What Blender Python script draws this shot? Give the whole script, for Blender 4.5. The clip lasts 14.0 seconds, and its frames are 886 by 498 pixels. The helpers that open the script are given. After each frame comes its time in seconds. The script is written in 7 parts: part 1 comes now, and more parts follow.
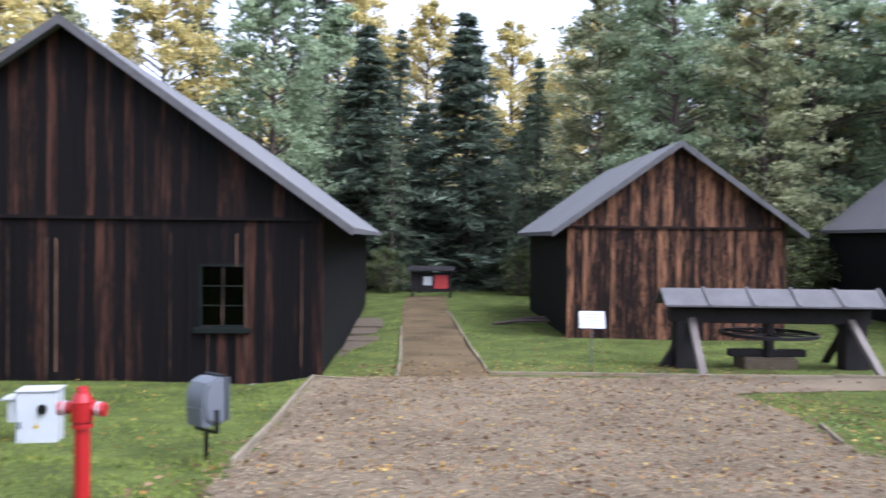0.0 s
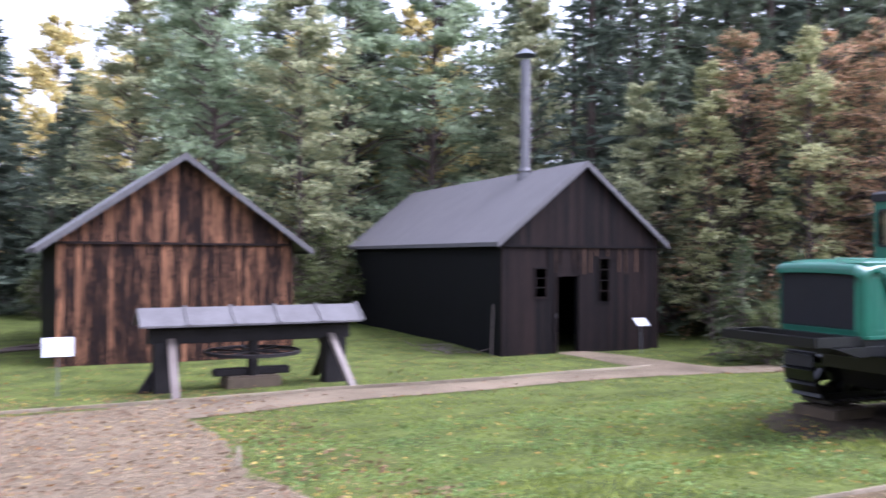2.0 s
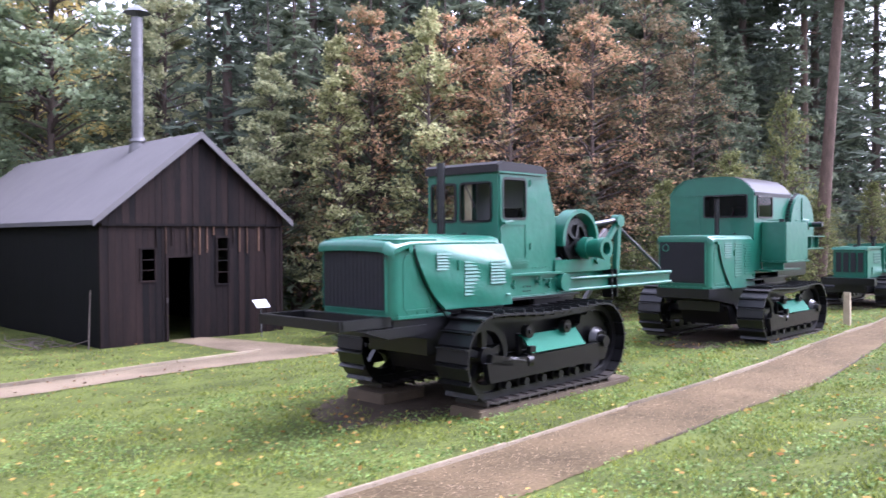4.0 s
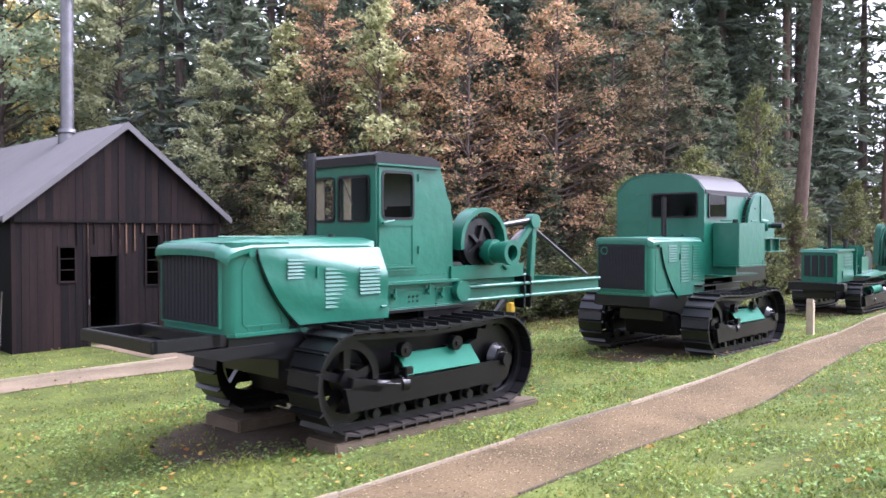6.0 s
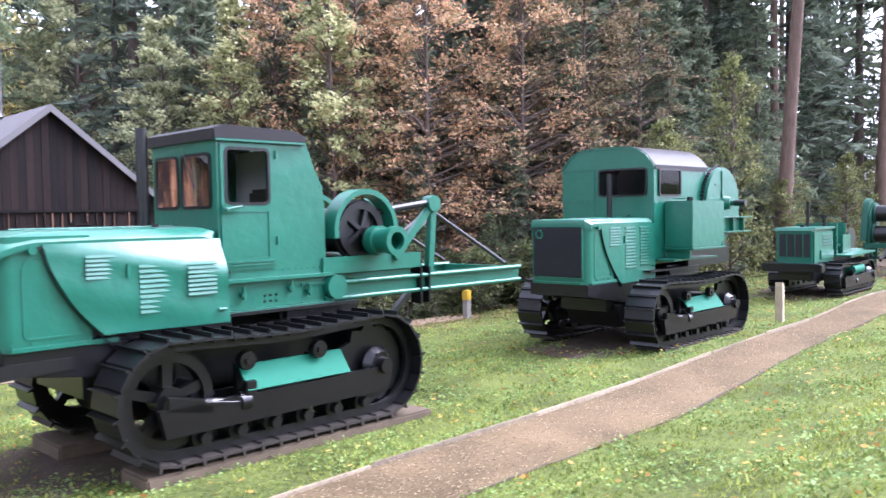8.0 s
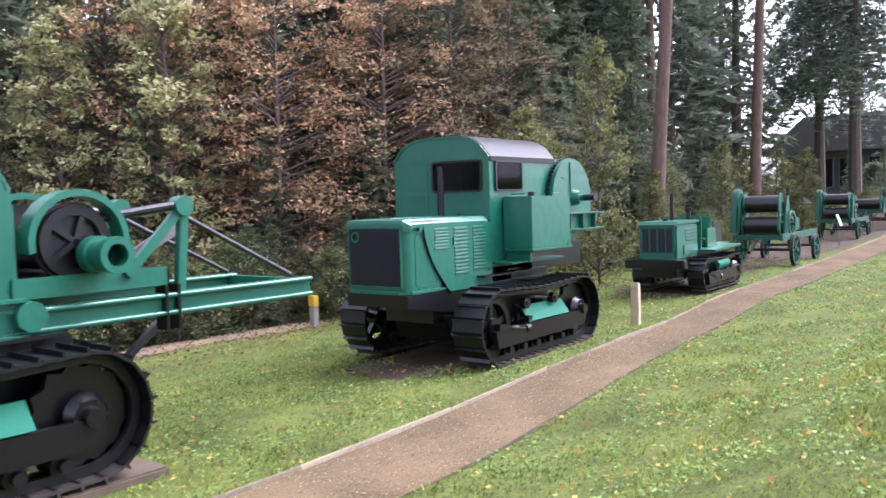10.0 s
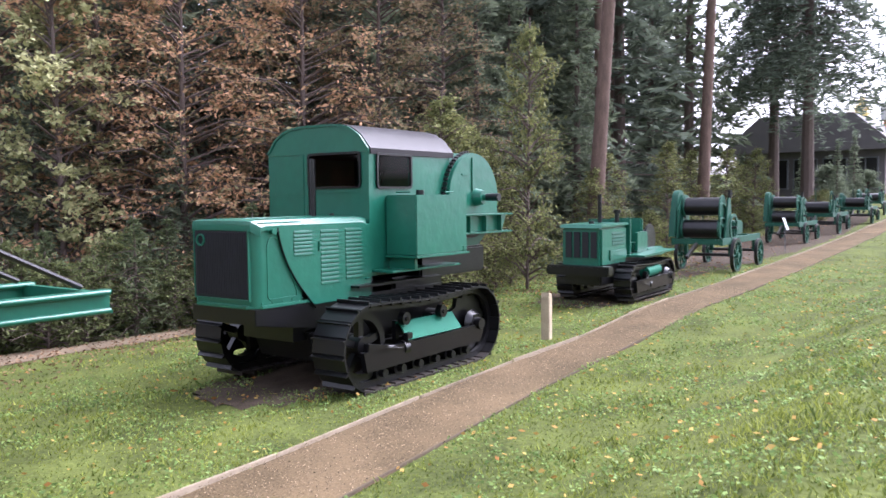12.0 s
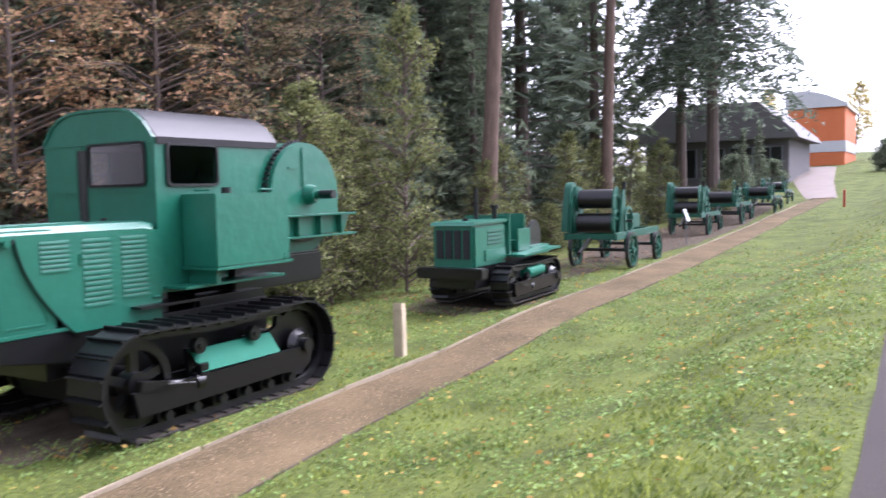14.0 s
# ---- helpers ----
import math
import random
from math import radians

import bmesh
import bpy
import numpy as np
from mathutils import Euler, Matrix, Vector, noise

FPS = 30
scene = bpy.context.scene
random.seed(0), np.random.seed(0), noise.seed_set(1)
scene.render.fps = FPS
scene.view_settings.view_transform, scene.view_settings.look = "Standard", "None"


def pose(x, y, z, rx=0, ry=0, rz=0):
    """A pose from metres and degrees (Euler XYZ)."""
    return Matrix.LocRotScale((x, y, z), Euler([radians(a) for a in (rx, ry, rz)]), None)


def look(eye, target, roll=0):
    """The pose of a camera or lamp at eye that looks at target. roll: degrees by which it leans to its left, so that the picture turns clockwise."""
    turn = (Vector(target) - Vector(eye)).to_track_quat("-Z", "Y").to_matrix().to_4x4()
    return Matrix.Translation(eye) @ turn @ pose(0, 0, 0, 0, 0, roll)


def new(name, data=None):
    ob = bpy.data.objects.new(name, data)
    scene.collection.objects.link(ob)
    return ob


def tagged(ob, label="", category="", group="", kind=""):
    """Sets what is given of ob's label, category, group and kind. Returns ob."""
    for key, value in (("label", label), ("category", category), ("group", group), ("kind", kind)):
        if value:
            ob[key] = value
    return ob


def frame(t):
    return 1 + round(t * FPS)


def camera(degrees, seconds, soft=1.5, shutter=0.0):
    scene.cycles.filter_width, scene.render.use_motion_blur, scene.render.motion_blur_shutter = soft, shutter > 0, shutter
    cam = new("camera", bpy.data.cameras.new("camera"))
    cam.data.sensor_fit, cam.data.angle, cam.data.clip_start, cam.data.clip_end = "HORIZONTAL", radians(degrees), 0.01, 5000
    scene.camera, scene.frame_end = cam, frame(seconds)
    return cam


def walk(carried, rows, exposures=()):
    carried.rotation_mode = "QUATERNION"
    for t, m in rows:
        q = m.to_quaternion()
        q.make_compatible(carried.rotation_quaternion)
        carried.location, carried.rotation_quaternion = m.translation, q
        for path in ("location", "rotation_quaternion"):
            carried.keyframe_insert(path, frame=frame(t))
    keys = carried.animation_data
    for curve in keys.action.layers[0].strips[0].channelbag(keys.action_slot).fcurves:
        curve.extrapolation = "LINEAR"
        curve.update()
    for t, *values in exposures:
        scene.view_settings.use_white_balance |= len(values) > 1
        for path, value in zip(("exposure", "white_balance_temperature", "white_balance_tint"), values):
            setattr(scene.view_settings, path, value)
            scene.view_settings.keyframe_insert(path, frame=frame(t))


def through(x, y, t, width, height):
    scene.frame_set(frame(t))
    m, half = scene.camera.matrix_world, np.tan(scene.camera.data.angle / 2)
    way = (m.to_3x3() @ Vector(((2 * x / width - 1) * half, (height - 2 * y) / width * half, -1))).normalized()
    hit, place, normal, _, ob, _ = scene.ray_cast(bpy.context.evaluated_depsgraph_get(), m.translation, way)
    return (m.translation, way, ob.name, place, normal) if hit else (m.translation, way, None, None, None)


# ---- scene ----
cam = camera(56.6, 14.0, soft=1.5, shutter=0.5)
PATH = [
    (0, (0.48, -0.459, 2.128), (0.343, 1.537, 2.1), 0.6),
    (0.5, (1.098, -0.286, 2.12), (1.183, 1.712, 2.105), 0.3),
    (1, (1.708, -0.07, 2.144), (2.052, 1.901, 2.143), 0.7),
    (1.5, (2.298, -0.078, 2.162), (2.874, 1.837, 2.176), 0.7),
    (2, (2.902, 0.059, 2.157), (3.718, 1.885, 2.176), 0.3),
    (2.5, (3.482, 0.148, 2.17), (4.566, 1.828, 2.184), -0.1),
    (3, (4.028, 0.1, 2.19), (5.213, 1.711, 2.177), -0.5),
    (3.5, (4.65, 0.144, 2.17), (5.981, 1.636, 2.135), -0.3),
    (4, (5.274, 0.077, 2.154), (6.707, 1.472, 2.121), -0.3),
    (4.2, (5.489, 0.089, 2.19), (6.933, 1.472, 2.157), -0.4),
    (6.3, (7.739, 0.024, 2.212), (9.171, 1.42, 2.166), 0.2),
    (6.5, (7.967, 0.007, 2.204), (9.39, 1.411, 2.141), 0.2),
    (7, (8.495, 0.028, 2.191), (9.886, 1.461, 2.095), -0.4),
    (7.5, (9.06, 0.021, 2.23), (10.461, 1.446, 2.151), -1.1),
    (8, (9.531, 0.034, 2.229), (10.951, 1.439, 2.146), -1.0),
    (8.2, (9.766, 0.048, 2.223), (11.195, 1.444, 2.128), -0.5),
    (10.3, (12.065, 0.17, 2.334), (13.647, 1.389, 2.235), -1.9),
    (10.5, (12.226, 0.159, 2.353), (13.816, 1.369, 2.261), -1.8),
    (11, (12.856, 0.222, 2.341), (14.482, 1.382, 2.247), -0.8),
    (11.5, (13.411, 0.173, 2.348), (15.058, 1.301, 2.231), -0.9),
    (12, (13.897, 0.181, 2.35), (15.513, 1.352, 2.227), -0.6),
    (12.5, (14.472, 0.186, 2.38), (16.05, 1.41, 2.275), -0.8),
    (13, (15.011, 0.159, 2.391), (16.598, 1.37, 2.269), -1.1),
    (13.5, (15.598, 0.209, 2.367), (17.239, 1.341, 2.211), -0.9),
    (14, (16.134, 0.159, 2.372), (17.847, 1.182, 2.23), -1.4),
]
walk(cam, [(t, look(eye, target, roll)) for t, eye, target, roll in PATH],
     exposures=[(0, 1.52, 5350, 18), (1.0, 1.68, 5350, 22), (2.0, 1.98, 5350, 28), (3.0, 2.56, 5350, 31), (4.0, 2.33, 5450, 32), (6.5, 2.36, 5620, 27), (7.0, 2.52, 5580, 26), (8.0, 2.65, 5450, 28), (10.5, 2.2, 5680, 28), (12.5, 2.17, 5700, 27), (14.0, 2.14, 5680, 27)])

# ---------- world and light ----------
world = bpy.data.worlds.new("overcast_sky")
scene.world = world
world.use_nodes = True
wn, wl = world.node_tree.nodes, world.node_tree.links
wn.clear()
w_out = wn.new("ShaderNodeOutputWorld")
w_bg = wn.new("ShaderNodeBackground")
w_hsv = wn.new("ShaderNodeHueSaturation")
w_sky = wn.new("ShaderNodeTexSky")
w_sky.sky_type = 'NISHITA'
w_sky.sun_disc = False
w_sky.sun_elevation = radians(52)
w_sky.sun_rotation = radians(118)
w_sky.dust_density = 4.0
w_sky.air_density = 1.2
w_hsv.inputs["Saturation"].default_value = 0.16
w_bg.inputs["Strength"].default_value = 0.15
wl.new(w_sky.outputs[0], w_hsv.inputs["Color"])
wl.new(w_hsv.outputs[0], w_bg.inputs[0])
wl.new(w_bg.outputs[0], w_out.inputs[0])
sun_data = bpy.data.lights.new("sun", 'SUN')
sun_data.energy, sun_data.angle, sun_data.color = 1.3, radians(50), (1.0, 0.97, 0.93)
sun = new("sun", sun_data)
sun.matrix_world = look((44, -6, 52), (14, 10, 0))


# ---------- materials ----------
def mat(name, base, rough=0.7, metal=0.0, dark=None, scale=6.0, fine=40.0, bump=0.15, amount=0.6, spec=0.5, obj_random=0.0, stretch=(1, 1, 1), island=0.0, coat=0.0, dist=0.01, center=0.55):
    """A procedural surface: two scales of noise between two colours, with bump."""
    m = bpy.data.materials.new(name)
    m.use_nodes = True
    n, l = m.node_tree.nodes, m.node_tree.links
    b = n["Principled BSDF"]
    tc, mp = n.new("ShaderNodeTexCoord"), n.new("ShaderNodeMapping")
    mp.inputs["Scale"].default_value = stretch
    if obj_random:
        # shift the grain from board to board
        info, mul, va = n.new("ShaderNodeObjectInfo"), n.new("ShaderNodeMath"), n.new("ShaderNodeVectorMath")
        mul.operation, mul.inputs[1].default_value = 'MULTIPLY', 37.0
        l.new(info.outputs["Random"], mul.inputs[0])
        l.new(tc.outputs["Object"], va.inputs[0])
        l.new(mul.outputs[0], va.inputs[1])
        l.new(va.outputs[0], mp.inputs[0])
    else:
        l.new(tc.outputs["Object"], mp.inputs[0])
    n1, n2 = n.new("ShaderNodeTexNoise"), n.new("ShaderNodeTexNoise")
    n1.inputs["Scale"].default_value, n1.inputs["Detail"].default_value = scale, 4
    n2.inputs["Scale"].default_value, n2.inputs["Detail"].default_value = fine, 3
    l.new(mp.outputs[0], n1.inputs["Vector"])
    l.new(mp.outputs[0], n2.inputs["Vector"])
    add = n.new("ShaderNodeMath")
    add.operation = 'MULTIPLY_ADD'
    l.new(n2.outputs[0], add.inputs[0])
    add.inputs[1].default_value = 0.5
    half = n.new("ShaderNodeMath")
    half.operation = 'MULTIPLY'
    half.inputs[1].default_value = 0.6
    l.new(n1.outputs[0], half.inputs[0])
    l.new(half.outputs[0], add.inputs[2])
    value = add.outputs[0]
    if obj_random or island:
        src = n.new("ShaderNodeObjectInfo").outputs["Random"] if obj_random else n.new("ShaderNodeNewGeometry").outputs["Random Per Island"]
        ma = n.new("ShaderNodeMath")
        ma.operation = 'MULTIPLY_ADD'
        l.new(src, ma.inputs[0])
        ma.inputs[1].default_value = obj_random or island
        sub = n.new("ShaderNodeMath")
        sub.operation = 'SUBTRACT'
        l.new(value, sub.inputs[0])
        sub.inputs[1].default_value = (obj_random or island) / 2
        l.new(sub.outputs[0], ma.inputs[2])
        value = ma.outputs[0]
    ramp = n.new("ShaderNodeValToRGB")
    ramp.color_ramp.elements[0].position, ramp.color_ramp.elements[1].position = center - amount / 2, center + amount / 2
    dark = dark or tuple(c * 0.6 for c in base)
    ramp.color_ramp.elements[0].color, ramp.color_ramp.elements[1].color = (*dark, 1), (*base, 1)
    l.new(value, ramp.inputs[0])
    l.new(ramp.outputs[0], b.inputs["Base Color"])
    b.inputs["Roughness"].default_value, b.inputs["Metallic"].default_value = rough, metal
    b.inputs["Specular IOR Level"].default_value = spec
    b.inputs["Coat Weight"].default_value, b.inputs["Coat Roughness"].default_value = coat, 0.3
    if bump:
        bp = n.new("ShaderNodeBump")
        bp.inputs["Strength"].default_value, bp.inputs["Distance"].default_value = bump, dist
        l.new(add.outputs[0], bp.inputs["Height"])
        l.new(bp.outputs[0], b.inputs["Normal"])
    return m


def leaf_mat(name, a, b_, rough=0.6, through=0.35):
    """Foliage whose leaves vary one by one and let some light through."""
    m = mat(name, a, rough, dark=b_, scale=0.6, fine=3.0, bump=0, amount=0.5, island=0.55, spec=0.12)
    n, l = m.node_tree.nodes, m.node_tree.links
    p = n["Principled BSDF"]
    tr, mx = n.new("ShaderNodeBsdfTranslucent"), n.new("ShaderNodeMixShader")
    mx.inputs[0].default_value = through
    l.new(p.inputs["Base Color"].links[0].from_socket, tr.inputs[0])
    l.new(p.outputs[0], mx.inputs[1])
    l.new(tr.outputs[0], mx.inputs[2])
    l.new(mx.outputs[0], n["Material Output"].inputs[0])
    return m


M_GREEN = mat("green_paint", (0.0085, 0.112, 0.068), 0.33, dark=(0.005, 0.07, 0.043), scale=1.6, fine=7, bump=0.4, amount=0.8, spec=0.45, coat=0.15, dist=0.03)
M_GREEN_DULL = mat("green_paint_old", (0.0102, 0.088, 0.054), 0.5, dark=(0.005, 0.04, 0.025), scale=4, fine=50, bump=0.2, amount=0.9, spec=0.3)
M_GUARD = mat("matt_green_paint", (0.010, 0.118, 0.072), 0.65, dark=(0.007, 0.085, 0.05), scale=5, fine=50, bump=0.12, amount=0.9, spec=0.12)
M_BLACK = mat("black_paint", (0.0045, 0.0045, 0.005), 0.3, dark=(0.0015, 0.0015, 0.002), scale=5, fine=70, bump=0.25, amount=0.8, spec=0.45)
M_TAR = mat("tarred_metal", (0.006, 0.006, 0.0065), 0.34, dark=(0.0025, 0.0025, 0.003), scale=8, fine=90, bump=0.3, amount=0.8, spec=0.45)
M_WORN = mat("worn_track_steel", (0.05, 0.04, 0.032), 0.55, metal=0.3, dark=(0.008, 0.007, 0.007), scale=9, fine=80, bump=0.3)
M_GRILLE = mat("dark_grille", (0.02, 0.02, 0.023), 0.55, scale=5, fine=80, bump=0.1, spec=0.2)
M_CABROOF = mat("dark_roof_sheet", (0.016, 0.0135, 0.0145), 0.42, dark=(0.008, 0.007, 0.0075), scale=3, fine=40, bump=0.08, spec=0.25)
M_FELT = mat("roofing_felt", (0.145, 0.142, 0.142), 0.85, dark=(0.08, 0.078, 0.08), scale=0.9, fine=35, bump=0.3, amount=0.8)
M_FELT_DARK = mat("dark_roofing_felt", (0.115, 0.107, 0.108), 0.8, dark=(0.075, 0.070, 0.072), scale=1.5, fine=60, bump=0.3, amount=0.8)
M_FASCIA = mat("fascia_board", (0.1098, 0.104, 0.104), 0.75, dark=(0.04046, 0.03468, 0.03468), scale=2, fine=30, bump=0.3)
M_PLANK_ORANGE = mat("tarred_larch_worn", (0.50, 0.235, 0.12), 0.75, dark=(0.01088, 0.00612, 0.00544), scale=2.2, fine=16, bump=0.5, amount=0.46, obj_random=0.2, stretch=(5, 5, 0.7), center=0.75, spec=0.12)
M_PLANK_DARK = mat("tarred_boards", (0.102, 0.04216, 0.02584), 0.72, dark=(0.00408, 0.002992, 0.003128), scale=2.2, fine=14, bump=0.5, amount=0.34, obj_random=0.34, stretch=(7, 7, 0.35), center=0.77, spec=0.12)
M_PLANK_BLACK = mat("black_tarred_boards", (0.021, 0.0125, 0.0105), 0.72, dark=(0.0044, 0.0036, 0.0038), scale=1.3, fine=10, bump=0.5, amount=0.5, obj_random=0.35, stretch=(5, 5, 0.5), center=0.62, spec=0.12)
M_PLANK_PALE = mat("worn_batten", (0.17, 0.10, 0.065), 0.75, dark=(0.010, 0.0068, 0.006), scale=2.0, fine=10, bump=0.5, amount=0.45, obj_random=0.5, stretch=(4, 4, 0.8), center=0.68, spec=0.12)
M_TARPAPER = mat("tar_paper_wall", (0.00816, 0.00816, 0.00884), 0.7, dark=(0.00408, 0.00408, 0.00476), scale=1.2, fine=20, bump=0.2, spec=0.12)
M_TIMBER = mat("grey_timber", (0.155, 0.13, 0.112), 0.8, dark=(0.0816, 0.0612, 0.051), scale=2.5, fine=30, bump=0.4, obj_random=0.3)
M_TIMBER_BLACK = mat("black_timber", (0.0255, 0.0221, 0.0221), 0.65, dark=(0.00765, 0.0068, 0.0068), scale=3, fine=30, bump=0.4, spec=0.12)
M_EDGE = mat("weathered_edging", (0.29, 0.24, 0.17), 0.85, dark=(0.11, 0.088, 0.06), scale=3, fine=40, bump=0.4, obj_random=0.35, spec=0.2)
M_CONCRETE = mat("concrete", (0.2448, 0.2244, 0.1972), 0.9, dark=(0.1224, 0.1088, 0.0952), scale=3, fine=50, bump=0.4)
M_SOIL = mat("dark_soil", (0.0884, 0.068, 0.0476), 0.95, dark=(0.0238, 0.01836, 0.0136), scale=3, fine=30, bump=1.0, dist=0.04, spec=0.1)
M_GRAVEL = mat("brown_gravel", (0.204, 0.1598, 0.1054), 0.95, dark=(0.0578, 0.0442, 0.02856), scale=0.6, fine=45, bump=0.9, amount=0.45, dist=0.02, spec=0.12)
M_PATH = mat("gravel_path", (0.142, 0.102, 0.055), 0.95, dark=(0.036, 0.027, 0.013), scale=0.9, fine=40, bump=1.0, amount=0.42, dist=0.02, spec=0.1)
M_STONE = mat("gravel_stones", (0.29, 0.222, 0.14), 0.9, dark=(0.042, 0.032, 0.019), scale=2, fine=20, bump=0, island=0.95, amount=0.7, spec=0.15)
M_POSTWOOD = mat("pale_post_wood", (0.50, 0.42, 0.29), 0.85, dark=(0.26, 0.21, 0.145), scale=4, fine=40, bump=0.4, spec=0.2)
M_ASPHALT = mat("asphalt", (0.0442, 0.03808, 0.034), 0.92, dark=(0.02584, 0.02244, 0.0204), scale=1, fine=80, bump=0.5, spec=0.12)
M_GRASSBED = mat("grass_bed", (0.098, 0.119, 0.028), 0.95, dark=(0.028, 0.036, 0.01), scale=1.1, fine=18, bump=1.0, amount=0.35, dist=0.05, spec=0.1)
M_BLADE = leaf_mat("grass_blade", (0.255, 0.29, 0.056), (0.06, 0.089, 0.018), 0.5, 0.3)
M_WEED = leaf_mat("clover_leaf", (0.20, 0.29, 0.085), (0.085, 0.14, 0.04), 0.5, 0.3)
M_LITTER = leaf_mat("fallen_leaf", (0.4216, 0.2992, 0.0884), (0.2448, 0.1156, 0.034), 0.7, 0.3)
M_LITTER_BROWN = leaf_mat("withered_leaf", (0.24, 0.15, 0.085), (0.085, 0.05, 0.03), 0.7, 0.2)
M_BARK = mat("spruce_bark", (0.13, 0.095, 0.08), 0.9, dark=(0.05, 0.036, 0.03), scale=4, fine=25, bump=0.7, stretch=(3, 3, 0.7), dist=0.03)
M_PINEBARK = mat("pine_bark", (0.185, 0.125, 0.098), 0.9, dark=(0.062, 0.045, 0.038), scale=3, fine=20, bump=0.8, stretch=(3, 3, 0.8), dist=0.03, spec=0.15)
M_NEEDLE = leaf_mat("spruce_needles", (0.205, 0.24, 0.155), (0.09, 0.112, 0.075), 0.7, 0.45)
M_NEEDLE_YOUNG = leaf_mat("young_spruce_needles", (0.115, 0.14, 0.065), (0.045, 0.06, 0.03), 0.7, 0.4)
M_NEEDLE_BLUE = leaf_mat("blue_spruce_needles", (0.15, 0.182, 0.13), (0.062, 0.08, 0.058), 0.7, 0.4)
M_LEAF_GREEN = leaf_mat("green_leaves", (0.38, 0.45, 0.27), (0.19, 0.245, 0.15), 0.6, 0.5)
M_LEAF_OLIVE = leaf_mat("olive_leaves", (0.44, 0.44, 0.245), (0.20, 0.225, 0.125), 0.6, 0.5)
M_LEAF_YELLOW = leaf_mat("yellow_leaves", (0.68, 0.55, 0.22), (0.36, 0.33, 0.14), 0.6, 0.45)
M_LEAF_BROWN = leaf_mat("russet_leaves", (0.58, 0.34, 0.20), (0.19, 0.18, 0.09), 0.6, 0.5)
M_LEAF_PALE = leaf_mat("pale_green_leaves", (0.50, 0.49, 0.25), (0.22, 0.24, 0.11), 0.6, 0.45)
M_LEAF_UMBER = leaf_mat("olive_brown_leaves", (0.34, 0.245, 0.15), (0.12, 0.125, 0.065), 0.6, 0.45)
M_LEAF_SHRUB = leaf_mat("dark_shrub_leaves", (0.15, 0.17, 0.065), (0.055, 0.07, 0.028), 0.6, 0.4)
M_LEAF_HAZEL = leaf_mat("hazel_leaves", (0.24, 0.245, 0.095), (0.07, 0.085, 0.032), 0.6, 0.4)
M_RED = mat("red_enamel", (0.3584, 0.0104, 0.01272), 0.35, dark=(0.2601, 0.006936, 0.009248), scale=4, fine=50, bump=0.05, coat=0.2)
M_WHITE = mat("white_enamel", (0.4508, 0.4566, 0.4624), 0.45, dark=(0.3815, 0.3873, 0.393), scale=3, fine=40, bump=0.05)
M_GREY = mat("grey_plastic", (0.1197, 0.1278, 0.1414), 0.45, dark=(0.0816, 0.08704, 0.09792), scale=3, fine=60, bump=0.05)
M_YELLOW = mat("yellow_paint", (0.4896, 0.3128, 0.0204), 0.5, scale=6, fine=50, bump=0.1)
M_STEEL = mat("galvanised_pipe", (0.204, 0.1972, 0.204), 0.5, metal=0.8, dark=(0.1156, 0.1122, 0.1156), scale=4, fine=30, bump=0.05)
M_ORANGE = mat("orange_wall", (0.51, 0.1428, 0.0476), 0.8, dark=(0.4216, 0.1088, 0.034), scale=1, fine=20, bump=0.1)
M_BRICKPAVE = mat("red_paving", (0.1428, 0.1122, 0.0918), 0.9, dark=(0.0884, 0.068, 0.0578), scale=1, fine=25, bump=0.3)
M_POSTER = mat("red_poster", (0.408, 0.034, 0.0306), 0.5, scale=4, fine=20, bump=0)


def glass_mat(name, tint=(0.75, 0.8, 0.8), ior=1.5):
    m = bpy.data.materials.new(name)
    m.use_nodes = True
    n, l = m.node_tree.nodes, m.node_tree.links
    n.clear()
    out, mx = n.new("ShaderNodeOutputMaterial"), n.new("ShaderNodeMixShader")
    tr, gl, fr = n.new("ShaderNodeBsdfTransparent"), n.new("ShaderNodeBsdfGlossy"), n.new("ShaderNodeFresnel")
    fr.inputs[0].default_value = ior
    tr.inputs[0].default_value = (*tint, 1)
    gl.inputs["Roughness"].default_value = 0.03
    l.new(fr.outputs[0], mx.inputs[0])
    l.new(tr.outputs[0], mx.inputs[1])
    l.new(gl.outputs[0], mx.inputs[2])
    l.new(mx.outputs[0], out.inputs[0])
    return m


M_GLASS = glass_mat("window_glass", (0.75, 0.76, 0.73), 1.14)
M_INK = mat("faded_print", (0.34, 0.3468, 0.3604), 0.6, scale=4, fine=30, bump=0)
M_GLASS_DARK = glass_mat("tinted_window_glass", (0.55, 0.56, 0.54), 1.22)


# ---------- mesh helpers ----------
def finish(bm, name, material, smooth=False):
    me = bpy.data.meshes.new(name)
    bm.normal_update()
    if smooth:
        for f in bm.faces:
            f.smooth = True
        for e in bm.edges:
            if len(e.link_faces) == 2 and e.calc_face_angle(0) > 0.6:
                e.smooth = False
    bm.to_mesh(me)
    bm.free()
    me.materials.append(material)
    return me


def part(name, bm, material, parent, label="", smooth=True):
    """Links a bmesh as one mesh object under a thing or a part."""
    me = bm if isinstance(bm, bpy.types.Mesh) else finish(bm, name, material, smooth)
    ob = new(name, me)
    ob.parent = parent
    if label:
        ob["label"] = label
    return ob


def thing(name, label, category, m=None, group="", kind=""):
    ob = new(name)
    ob.empty_display_size = 0.2
    if m is not None:
        ob.matrix_basis = m
    return tagged(ob, label, category, group, kind)


